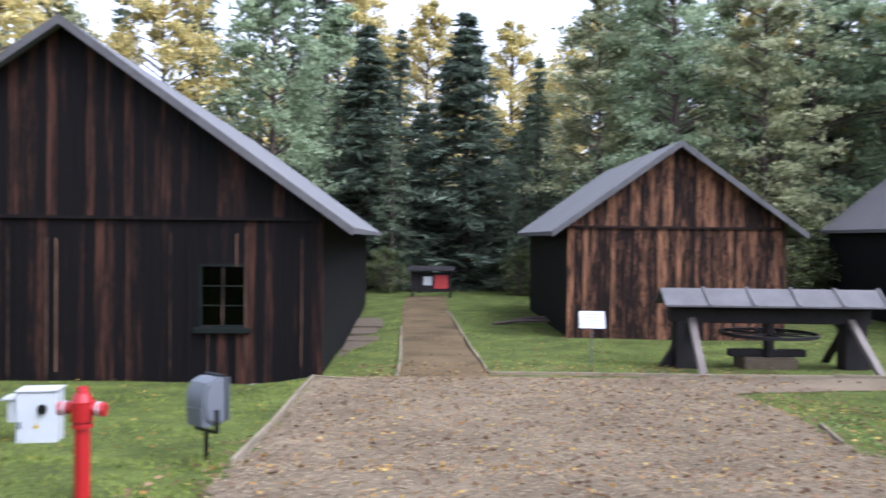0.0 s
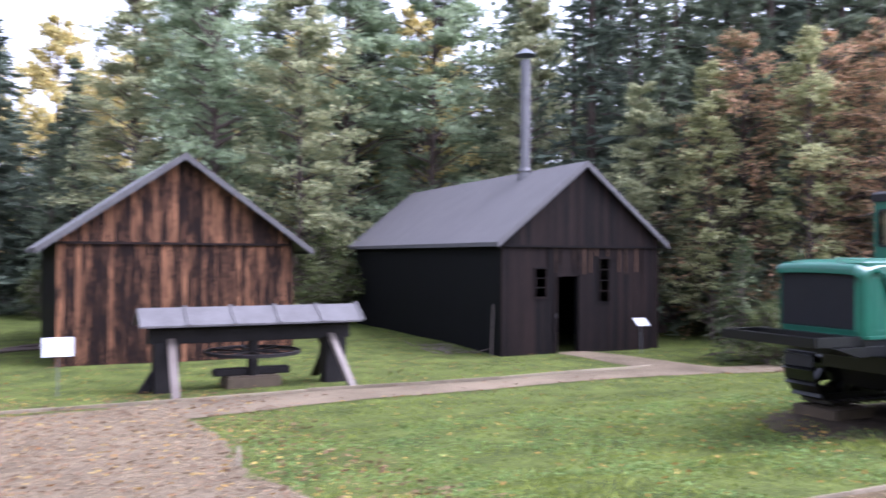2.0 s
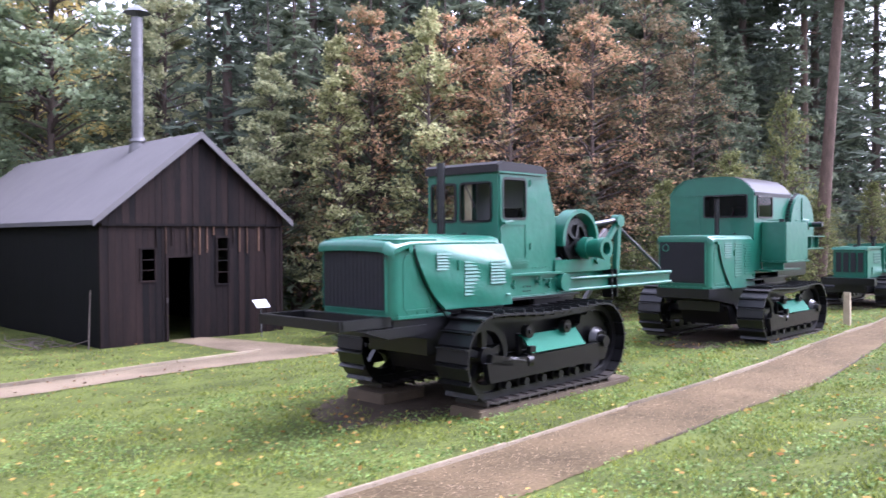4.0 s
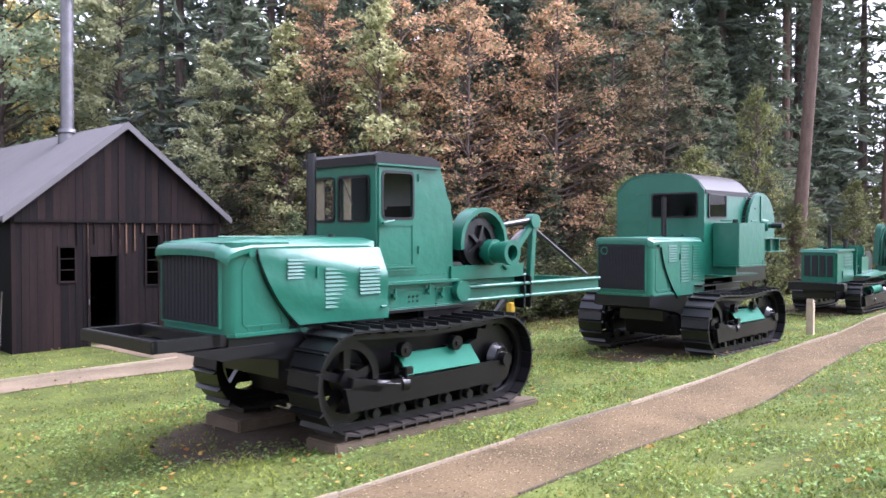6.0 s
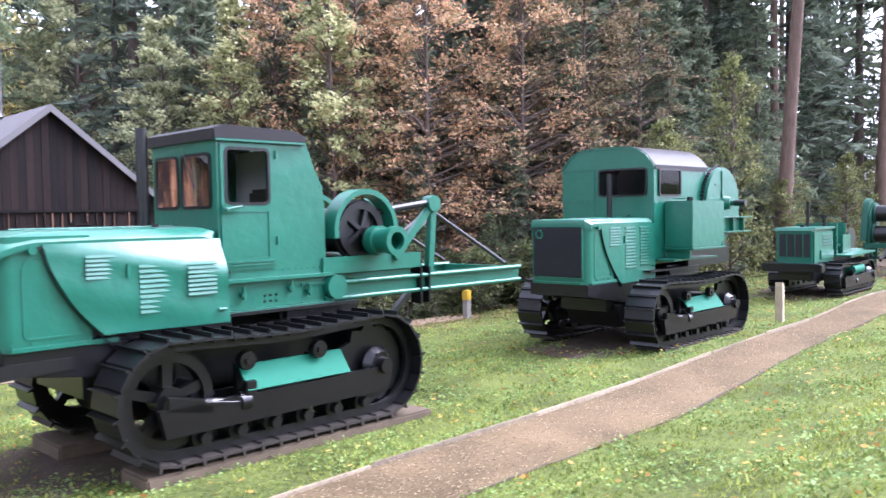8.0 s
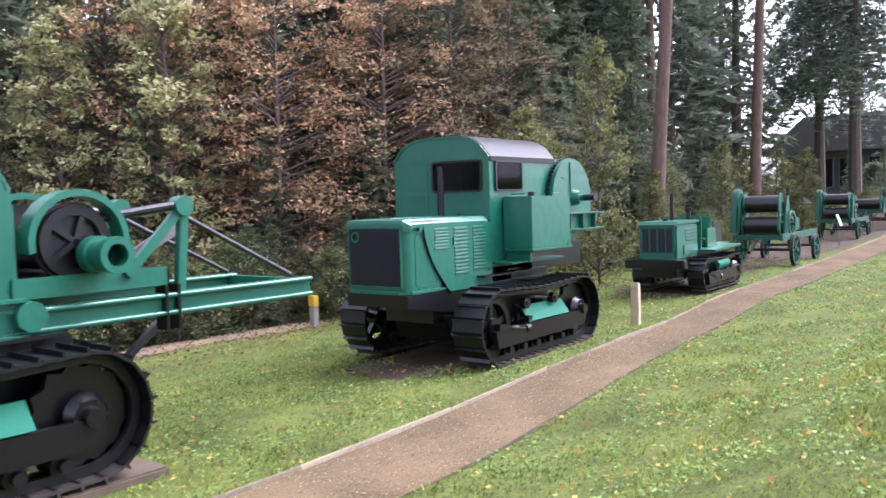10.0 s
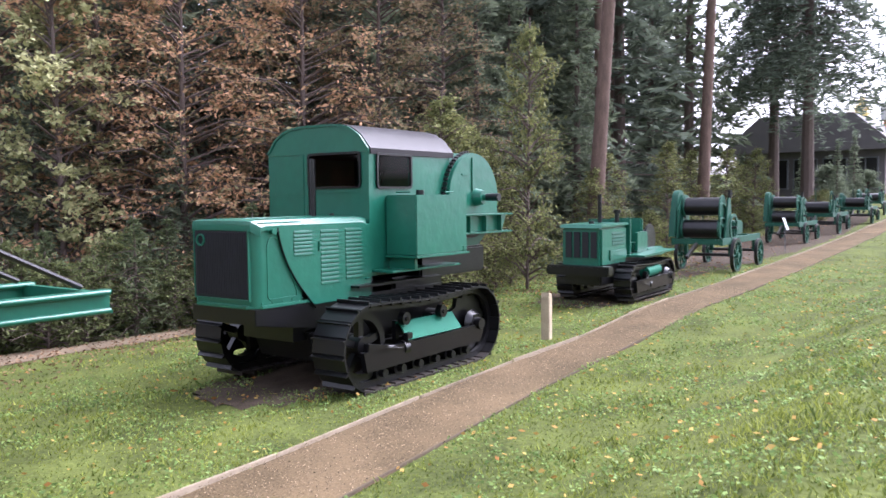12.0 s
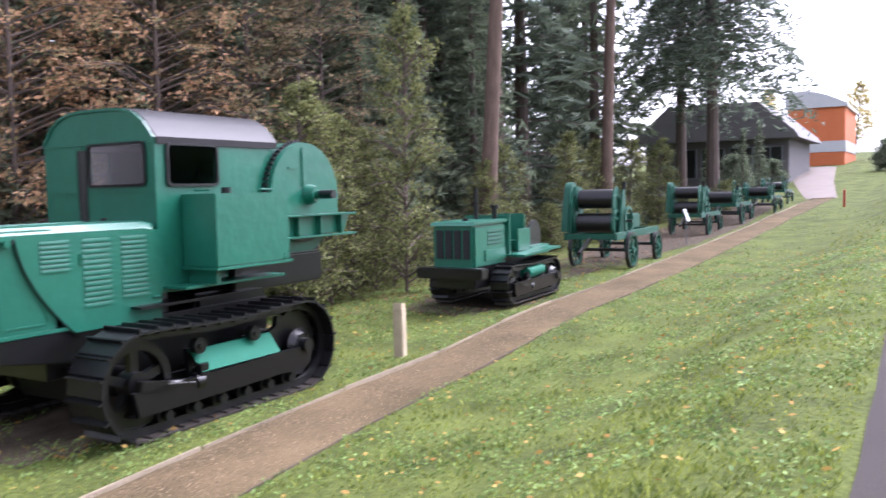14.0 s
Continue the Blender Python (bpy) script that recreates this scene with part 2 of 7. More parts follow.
def box(bm, x0, x1, y0, y1, z0, z1, bevel=0.0, m=None):
    mm = Matrix.Translation(((x0 + x1) / 2, (y0 + y1) / 2, (z0 + z1) / 2)) @ Matrix.Diagonal((x1 - x0, y1 - y0, z1 - z0, 1))
    r = bmesh.ops.create_cube(bm, size=1.0, matrix=(m @ mm) if m else mm)
    if bevel:
        es = list({e for v in r["verts"] for e in v.link_edges})
        bmesh.ops.bevel(bm, geom=es, offset=bevel, segments=2, affect='EDGES', clamp_overlap=True)
    return bm


def rod(bm, a, b, r0, r1=None, seg=14, cap=True):
    a, b = Vector(a), Vector(b)
    d = b - a
    m = Matrix.Translation((a + b) / 2) @ d.to_track_quat('Z', 'Y').to_matrix().to_4x4()
    bmesh.ops.create_cone(bm, cap_ends=cap, segments=seg, radius1=r0, radius2=r0 if r1 is None else r1, depth=d.length, matrix=m)
    return bm


def beam(bm, a, b, w, h, bevel=0.0):
    """A square timber or bar from a to b."""
    a, b = Vector(a), Vector(b)
    d = b - a
    m = Matrix.Translation((a + b) / 2) @ d.to_track_quat('X', 'Z').to_matrix().to_4x4()
    return box(bm, -d.length / 2, d.length / 2, -w / 2, w / 2, -h / 2, h / 2, bevel, m)


def prism(bm, outline, y0, y1, plane="xz", bevel=0.0):
    """A plate: an outline of (x, z) carried from y0 to y1 (plane 'yz': (y, z) carried along x; 'xy': carried along z)."""
    def put(p, t):
        return {"xz": (p[0], t, p[1]), "yz": (t, p[0], p[1]), "xy": (p[0], p[1], t)}[plane]
    a = [bm.verts.new(put(p, y0)) for p in outline]
    b = [bm.verts.new(put(p, y1)) for p in outline]
    fs = [bm.faces.new(a), bm.faces.new(b[::-1])]
    k = len(a)
    for i in range(k):
        fs.append(bm.faces.new((a[i], b[i], b[(i + 1) % k], a[(i + 1) % k])))
    bmesh.ops.recalc_face_normals(bm, faces=fs)
    if bevel:
        es = list({e for f in fs[:2] for e in f.edges})
        bmesh.ops.bevel(bm, geom=es, offset=bevel, segments=2, affect='EDGES', clamp_overlap=True)
    return bm


def ring(bm, c, axis, r_out, r_in, width, seg=28):
    """A ring or rim round an axis ('x', 'y' or 'z')."""
    rows = []
    for i in range(seg):
        a = 2 * math.pi * i / seg
        row = []
        for r, w in ((r_out, -width / 2), (r_out, width / 2), (r_in, width / 2), (r_in, -width / 2)):
            p = (r * math.cos(a), r * math.sin(a))
            q = {"y": (p[0], w, p[1]), "x": (w, p[0], p[1]), "z": (p[0], p[1], w)}[axis]
            row.append(bm.verts.new(Vector(c) + Vector(q)))
        rows.append(row)
    fs = []
    for i in range(seg):
        a, b = rows[i], rows[(i + 1) % seg]
        for k in range(4):
            fs.append(bm.faces.new((a[k], a[(k + 1) % 4], b[(k + 1) % 4], b[k])))
    bmesh.ops.recalc_face_normals(bm, faces=fs)
    return bm


def B():
    return bmesh.new()


def soup(name, verts, faces, material, smooth=False):
    me = bpy.data.meshes.new(name)
    me.from_pydata(verts, [], faces)
    me.materials.append(material)
    return me


# ---------- the lie of the land ----------
def lerp_table(table, v):
    return np.interp(v, [p[0] for p in table], [p[1] for p in table])


ACROSS = [(-60, 0.8), (0.7, 0.8), (1.4, 0.74), (2.2, 0.42), (3.1, 0.1), (4.2, 0.02), (5.6, 0.0), (6.9, -0.04), (7.8, -0.22), (9.7, -0.35), (16.4, -0.68), (21.8, -0.80), (24, -0.78), (36, -0.85), (60, -0.9), (400, -0.9)]
ALONG = [(-200, 0), (26, 0), (30, 0.12), (36, 0.16), (44, 0.28), (52, 0.5), (60, 0.85), (70, 1.35), (77, 2.0), (85, 2.8), (100, 3.9), (150, 6.5), (400, 9)]



def ground_z(x, y):
    """Height of the ground; the lawn falls from the road to the huts and climbs along the row of machines."""
    x, y = np.asarray(x, float), np.asarray(y, float)
    low = lerp_table(ACROSS, y)
    level = np.clip(np.maximum(np.clip((x - 10.5) / 2, 0, 1) * np.clip((13 - y) / 4, 0, 1) * 0.8, np.clip((x - 19) / 3, 0, 1)), 0, 1) * np.clip((y - 5.6) / 1.5, 0, 1)
    low = low * (1 - level) + np.maximum(low, -0.06 - 0.08 * np.clip(y - 9.5, 0, 8)) * level
    wave = 0.015 * np.sin(x * 0.9 + 1.3 * np.sin(y * 0.5)) + 0.012 * np.sin(y * 1.1 + x * 0.3)
    # hollow along the foot of the barn
    low = low - 0.22 * np.clip((-3.1 - x) / 1.2, 0, 1) * np.clip((y - 10) / 6, 0, 1) * np.clip((40 - y) / 8, 0, 1)
    return low + wave * (1 - level * 0.5) + lerp_table(ALONG, x)


def gz(x, y):
    return float(ground_z(x, y))


def grid_sheet(name, xs, ys, material, lift=0.0):
    X, Y = np.meshgrid(xs, ys, indexing="ij")
    Z = ground_z(X, Y) + lift
    nx, ny = len(xs), len(ys)
    verts = np.stack([X, Y, Z], -1).reshape(-1, 3).tolist()
    faces = [(i * ny + j, (i + 1) * ny + j, (i + 1) * ny + j + 1, i * ny + j + 1) for i in range(nx - 1) for j in range(ny - 1)]
    ob = new(name, soup(name, verts, faces, material))
    for p in ob.data.polygons:
        p.use_smooth = True
    return ob


xs = np.concatenate([[-1500, -600, -250, -120, -60, -35], np.arange(-20, 62, 0.5), np.arange(62, 130, 4), [150, 220, 400, 900, 1600]])
ys = np.concatenate([[-1200, -500, -200, -80, -30, -12, -5], np.arange(-2, 26, 0.4), np.arange(26, 62, 2), [75, 100, 160, 300, 700, 1500]])
ground = grid_sheet("ground", xs, ys, M_GRASSBED)
tagged(ground, "short green lawn with clover and fallen leaves", "ground", kind="structure")


YARD = pose(0.27, -0.73, 0, 0, 0, 2.8)  # the yard and the huts lie turned a little against the road
OUTLINES = []


def yard(x, y):
    p = YARD @ Vector((x, y, 0))
    return p.x, p.y


def strip(name, left, right, material, lift, label, category, steps=60, rough=0.05, bare=1.0):
    """A path between two edge lines, each a short list of corners; its edges wander a little."""
    rnd = random.Random(name)
    o = np.array(list(left) + list(right)[::-1], float)
    OUTLINES.append(o if bare == 1 else o.mean(0) + (o - o.mean(0)) * bare)
    def along(line, s):
        d = [0.0]
        for p, q in zip(line, line[1:]):
            d.append(d[-1] + math.dist(p, q))
        return np.interp(s * d[-1], d, [p[0] for p in line]), np.interp(s * d[-1], d, [p[1] for p in line])
    verts, faces, across = [], [], 7
    for i in range(steps + 1):
        s = i / steps
        a, b = along(left, s), along(right, s)
        j0, j1 = rnd.uniform(-rough, rough), rnd.uniform(-rough, rough)
        for k in range(across):
            u = k / (across - 1)
            e = j0 * (1 - u) + j1 * u
            x, y = a[0] * (1 - u) + b[0] * u + (e if k in (0, across - 1) else 0), a[1] * (1 - u) + b[1] * u + (e if k in (0, across - 1) else 0)
            verts.append((x, y, gz(x, y) + (lift if 0 < k < across - 1 else lift * 0.4)))
    for i in range(steps):
        for k in range(across - 1):
            o = i * across + k
            faces.append((o, o + 1, o + across + 1, o + across))
    ob = new(name, soup(name, verts, faces, material))
    for p in ob.data.polygons:
        p.use_smooth = True
    return tagged(ob, label, category, kind="structure")


UP_EDGE = [(2.0, 5.3), (8.5, 5.3), (12.6, 5.5), (16.9, 5.62), (19.9, 5.88), (24, 6.2), (30, 6.62), (36, 6.75), (44, 6.95), (52, 7.0), (58, 6.9), (64, 6.65), (70, 6.35)]
LOW_EDGE = [(2.0, 4.3), (8.5, 4.25), (12.7, 4.33), (17.7, 4.45), (20.5, 4.78), (24, 5.2), (30, 5.5), (36, 5.6), (44, 5.75), (52, 5.8), (58, 5.75), (64, 5.5), (70, 5.2)]
path = strip("path", UP_EDGE, LOW_EDGE, M_PATH, 0.025, "brown gravel footpath edged with thin timber boards", "path", 170, 0.03)
plaza = strip("gravel_yard", [yard(*p) for p in [(-1.75, 5.5), (-1.98, 8.6), (-2.3, 12), (-2.55, 16.3)]], [yard(*p) for p in [(5.6, 5.5), (4.95, 10.2), (5.2, 13), (5.0, 16.9)]], M_GRAVEL, 0.03, "open yard of brown gravel with leaf litter", "gravel yard", 60, 0.10)
lane = strip("gravel_lane", [yard(*p) for p in [(-0.95, 16.0), (-1.05, 19), (-1.6, 27), (-2.2, 36), (-2.4, 42)]], [yard(*p) for p in [(0.9, 16.0), (0.72, 19), (0.2, 27), (-0.3, 36), (-0.4, 42)]], M_PATH, 0.035, "gravel lane leading to the notice board", "path", 60, 0.05)
cross = strip("gravel_walk", [yard(*p) for p in [(4.0, 17.1), (5.3, 17.15), (9, 17.1), (13, 17.2), (17.2, 17.35), (18.2, 17.6)]], [yard(*p) for p in [(4.0, 14.9), (5.0, 15.0), (9, 15.55), (13, 15.8), (17.5, 15.6), (19.8, 15.0)]], M_GRAVEL, 0.033, "narrow gravel walk along the timber edging", "path", 60, 0.06)
walk_door = strip("door_walk", [yard(*p) for p in [(16.9, 17.3), (16.9, 19.0), (17.2, 21.6)]], [yard(*p) for p in [(19.0, 15.9), (18.6, 19.0), (18.4, 21.6)]], M_GRAVEL, 0.038, "gravel walk to the hut door", "path", 24, 0.05)
east = strip("east_walk", [yard(*p) for p in [(17.6, 17.0), (21, 16.2), (26, 15.4)]], [yard(*p) for p in [(18.0, 15.3), (21, 14.6), (26, 14.0)]], M_GRAVEL, 0.043, "gravel walk leading past the dark hut", "path", 24, 0.05)
road = strip("road", [(-40, 0.45), (0, 0.45), (20.4, 0.5), (26, 0.55), (40, 0.3), (60, -2), (90, -9)], [(-40, -3.2), (0, -3.2), (20.4, -3.2), (26, -3.2), (40, -3.5), (60, -6), (90, -13)], M_ASPHALT, 0.03, "grey asphalt service road", "road", 150, 0.02)
terrace = strip("paved_walk", [(69.5, 6.7), (78, 8.4), (97, 12.0)], [(69.5, 5.0), (80, 6.2), (97, 7.6)], M_BRICKPAVE, 0.06, "reddish block-paved walk climbing to the buildings", "path", 40, 0.03)


M_BEARER = mat("stained_concrete", (0.115, 0.088, 0.058), 0.9, dark=(0.05, 0.038, 0.027), scale=4, fine=50, bump=0.5, spec=0.2)


# ---------- huts ----------
def hut(name, label, m, width, length, eave, apex, joint, plank_w, mats, openings=(), over=0.4, front=0.35, back=0.3, batten=None, barge=M_FASCIA, seed=1):
    """A gabled timber hut; local origin at the middle of the front wall's foot, x along the front, y backwards.
    eave: height of the roof's underside over the side wall; openings: (x0, x1, z0, z1)."""
    rnd = random.Random(seed)
    low, high, side, roof_m = mats
    h = thing(name, label, "hut", m)
    w2 = width / 2
    pitch = (apex - eave) / w2
    def top(x):
        return apex - abs(x) * pitch
    def pieces(x0, x1, z0, z1=None):
        """z-intervals of a column, less the openings it crosses."""
        mid = (x0 + x1) / 2
        cuts = sorted((o[2], o[3]) for o in openings if o[0] - 0.001 <= mid <= o[1] + 0.001)
        out, z = [], z0
        for a, b in cuts:
            if z1 is not None and a >= z1:
                break
            if a > z + 0.02:
                out.append((z, a))
            z = max(z, b)
        if z1 is None or z < z1 - 0.02:
            out.append((z, z1))
        return out
    def column(bm, x0, x1, z0, z1, y0, y1):
        if z1 is None:
            if x0 < 0 < x1:
                outline = [(x0, z0), (x1, z0), (x1, top(x1)), (0, top(0)), (x0, top(x0))]
            else:
                outline = [(x0, z0), (x1, z0), (x1, top(x1)), (x0, top(x0))]
            if min(top(x0), top(x1)) <= z0 + 0.01:
                return False
        else:
            outline = [(x0, z0), (x1, z0), (x1, z1), (x0, z1)]
        prism(bm, outline, y0, y1)
        return True
    # wall cores
    xs_ = sorted({-w2, w2, 0.0, *[v for o in openings for v in o[:2]]})
    bm = B()
    for a, b in zip(xs_, xs_[1:]):
        for z0, z1 in pieces(a, b, -0.6):
            column(bm, a, b, z0, z1, 0.0, 0.12)
    bmesh.ops.remove_doubles(bm, verts=bm.verts[:], dist=0.0005)
    wall = part("wall", bm, M_TARPAPER, h)
    part("back_wall", prism(B(), [(-w2, -0.6), (w2, -0.6), (w2, eave), (0, apex), (-w2, eave)], length - 0.12, length), M_TARPAPER, h)
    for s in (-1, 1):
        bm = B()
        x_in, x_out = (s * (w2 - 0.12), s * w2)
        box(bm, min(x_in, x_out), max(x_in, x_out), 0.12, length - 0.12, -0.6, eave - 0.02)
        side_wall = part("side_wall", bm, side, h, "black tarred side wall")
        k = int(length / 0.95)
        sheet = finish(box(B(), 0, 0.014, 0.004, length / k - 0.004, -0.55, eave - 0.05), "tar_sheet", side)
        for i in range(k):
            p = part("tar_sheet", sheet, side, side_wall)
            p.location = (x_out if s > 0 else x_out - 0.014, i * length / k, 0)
    # floor inside, so that the open door looks into a room
    bm = box(B(), -w2 + 0.12, w2 - 0.12, 0.12, length - 0.12, -0.3, 0.02)
    part("floorboards", bm, M_PLANK_BLACK, h)
    # boards of the front, one by one
    n = int(round(width / plank_w))
    cache = {}
    for i in range(n):
        x0, x1 = -w2 + i * width / n + 0.003, -w2 + (i + 1) * width / n - 0.003
        d = rnd.choice((0.022, 0.027, 0.032, 0.036))
        for z0, z1 in pieces(x0, x1, -0.45, joint):
            key = (round(z0, 2), round(z1, 2), d)
            if key not in cache:
                cache[key] = finish(box(B(), 0.0, x1 - x0, -d, 0, z0, z1), "plank", low)
            p = part("plank", cache[key], low, wall)
            p.location = (x0, -0.002, rnd.uniform(-0.006, 0.006))
        bm = B()
        if column(bm, x0, x1, joint - 0.03, None, -d - 0.045, -0.004):
            part("plank", finish(bm, "plank", high), high, wall)
        else:
            bm.free()
        if batten and rnd.random() < batten:
            z = rnd.uniform(-0.2, 0.2), joint - 0.05 - rnd.uniform(0, 0.4)
            for a, b in pieces(x1 - 0.03, x1 + 0.03, z[0], z[1]):
                part("batten", finish(box(B(), x1 - 0.011, x1 + 0.011, -d - 0.045, -d - 0.004, a, b), "batten", M_PLANK_PALE), M_PLANK_PALE, wall)
    # joint rail and corner boards
    part("rail", box(B(), -w2, w2, -0.10, -0.09 + 0.03, joint - 0.05, joint + 0.015), M_PLANK_BLACK, h)
    for s in (-1, 1):
        part("corner_board", box(B(), s * w2 - 0.05, s * w2 + 0.05, -0.05, 0.05, -0.5, eave - 0.06, 0.005), low, h)
    # roof slabs
    t = 0.07
    for s in (-1, 1):
        e = w2 + over
        outline = [(0, apex + 0.005), (s * e, top(e) + 0.005), (s * e, top(e) + t), (0, apex + t * 1.15)]
        bm = prism(B(), outline, -front, length + back)
        part("roof", bm, roof_m, h)
        bm = prism(B(), [(0, apex - 0.10), (s * e, top(e) - 0.10), (s * e, top(e) + t + 0.012), (0, apex + t * 1.15 + 0.012)], -front - 0.03, -front - 0.003)
        part("barge_board", bm, barge, h)
        bm = prism(B(), [(s * (e - 0.02), top(e) - 0.05), (s * (e + 0.012), top(e) - 0.06), (s * (e + 0.012), top(e) + t), (s * (e - 0.02), top(e) + t)], -front, length + back)
        part("eaves_board", bm, barge, h)
    return h


def window_in(h, x0, x1, z0, z1, cols, rows, frame_m, name="window", depth=0.05, sill=True):
    w = part(name, box(B(), x0 - 0.05, x0, -0.06, 0.06, z0 - 0.05, z1 + 0.05), frame_m, h)
    for a, b, c, d in ((x1, x1 + 0.05, z0 - 0.05, z1 + 0.05), (x0, x1, z1, z1 + 0.05), (x0, x1, z0 - 0.05, z0)):
        part("frame", box(B(), a, b, -0.06, 0.06, c, d), frame_m, w)
    for i in range(1, cols):
        x = x0 + (x1 - x0) * i / cols
        part("mullion", box(B(), x - 0.025, x + 0.025, -0.045, 0.03, z0, z1), M_PLANK_PALE if cols == 2 else frame_m, w)
    for j in range(1, rows):
        z = z0 + (z1 - z0) * j / rows
        part("glazing_bar", box(B(), x0, x1, -0.03, 0.02, z - 0.012, z + 0.012), frame_m, w)
    for i in range(cols):
        for j in range(rows):
            p = part("pane", box(B(), x0 + (x1 - x0) * i / cols, x0 + (x1 - x0) * (i + 1) / cols, -0.008, -0.003, z0 + (z1 - z0) * j / rows, z0 + (z1 - z0) * (j + 1) / rows), M_GLASS_DARK, w)
            p.visible_shadow = False
    if sill:
        part("sill", box(B(), x0 - 0.14, x1 + 0.14, -0.14, 0.0, z0 - 0.16, z0 - 0.05, 0.01), M_SASH, w, "dark green sill board")
    return w


M_SASH = mat("dark_green_sash", (0.008, 0.011, 0.009), 0.7, scale=4, fine=40, bump=0.2, spec=0.15)

# big barn beside the lane
BARN_Z = -0.70
barn_rot = 4.0
barn_m = YARD @ pose(-2.57, 16.85, BARN_Z, 0, 0, barn_rot) @ pose(-5.03, 0, 0)
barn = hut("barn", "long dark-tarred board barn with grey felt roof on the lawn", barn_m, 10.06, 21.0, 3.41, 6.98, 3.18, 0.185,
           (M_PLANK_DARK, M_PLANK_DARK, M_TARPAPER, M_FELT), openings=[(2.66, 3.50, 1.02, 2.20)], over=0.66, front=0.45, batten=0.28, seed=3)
window_in(barn, 2.66, 3.50, 1.02, 2.20, 2, 3, M_SASH)
for i in range(8):
    x = -4.9 + i * 1.22
    part("foundation_stone", box(B(), x, x + 1.18, -0.24, -0.05, -0.5, -0.17 + 0.02 * (i % 3), 0.02), M_CONCRETE, barn)

for i in range(7):
    y = 0.6 + i * 1.9
    part("stone_slab", box(B(), 5.11, 5.93 + 0.12 * (i % 2), y, y + 1.1 + 0.5 * (i % 3), -0.4, -0.10 + 0.02 * (i % 2), 0.025), M_BEARER, barn)

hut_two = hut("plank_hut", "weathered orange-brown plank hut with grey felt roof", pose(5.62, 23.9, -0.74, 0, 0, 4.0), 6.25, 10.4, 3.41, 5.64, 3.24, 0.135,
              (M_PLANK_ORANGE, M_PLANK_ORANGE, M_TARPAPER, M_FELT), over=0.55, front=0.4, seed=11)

hut_three = hut("smithy_hut", "black tarred hut with open door and tall steel chimney", pose(17.38, 21.75, -0.85, 0, 0, -0.2), 5.66, 14.2, 3.63, 5.93, 3.36, 0.19,
                (M_PLANK_BLACK, M_PLANK_BLACK, M_TARPAPER, M_FELT_DARK), openings=[(-0.95, -0.2, 0.03, 2.42), (-1.72, -1.34, 1.8, 2.66), (0.6, 0.98, 1.62, 2.97)], over=0.3, front=0.25,
                batten=0.0, barge=M_FELT_DARK, seed=21)
window_in(hut_three, -1.72, -1.34, 1.8, 2.66, 1, 3, M_PLANK_BLACK, sill=False)
window_in(hut_three, 0.6, 0.98, 1.62, 2.97, 1, 4, M_PLANK_BLACK, sill=False)
rb3 = random.Random(31)
for i in range(17):
    x = -1.25 + i * 0.215 + rb3.uniform(-0.04, 0.04)
    if i in (3, 9, 14):
        continue
    foot = 2.48 + rb3.uniform(0, 0.35) if x < 0.45 or x > 1.1 else 3.05
    part("batten", box(B(), x, x + rb3.uniform(0.02, 0.035), -0.075, -0.04, foot, 3.3), M_PLANK_PALE, hut_three)
part("threshold", box(B(), -1.05, -0.1, -0.22, 0.05, -0.15, 0.03, 0.01), M_TIMBER, hut_three)
door = part("door", box(B(), -0.95, -0.91, 0.12, 0.85, 0.04, 2.40, 0.005), M_PLANK_BLACK, hut_three, "black plank door standing open inwards")
part("handle", rod(B(), (-1.0, -0.09, 1.15), (-1.0, -0.09, 1.3), 0.012), M_STEEL, door)
part("door_post", box(B(), -1.03, -0.96, -0.075, 0.0, 0, 2.5), M_PLANK_BLACK, hut_three)
part("door_post", box(B(), -0.19, -0.12, -0.075, 0.0, 0, 2.5), M_PLANK_BLACK, hut_three)

# smithy chimney
ch = thing("chimney", "tall galvanised steel chimney pipe with conical cap on the roof", "chimney", pose(17.2, 25.1, 0))
part("pipe", rod(B(), (0, 0, 4.6), (0.02, 0, 9.05), 0.19, 0.18, 20), M_STEEL, ch)
part("flange", rod(rod(B(), (0, 0, 4.6), (0, 0, 5.08), 0.27, 0.25, 20), (0, 0, 5.16), (0, 0, 5.26), 0.26, 0.24, 20), M_STEEL, ch)
part("cap", rod(B(), (0.02, 0, 9.2), (0.02, 0, 9.45), 0.42, 0.05, 20), M_GREY, ch, "dark conical rain cap")
for a in range(3):
    c, s = math.cos(a * 2.1), math.sin(a * 2.1)
    part("cap_bracket", rod(B(), (0.02 + 0.17 * c, 0.17 * s, 8.95), (0.02 + 0.22 * c, 0.22 * s, 9.24), 0.012, seg=6), M_GREY, ch)
part("stay_wire", rod(B(), (0.15, 0, 7.3), (3.6, 1.6, 5.6), 0.008, seg=5), M_GREY, ch)


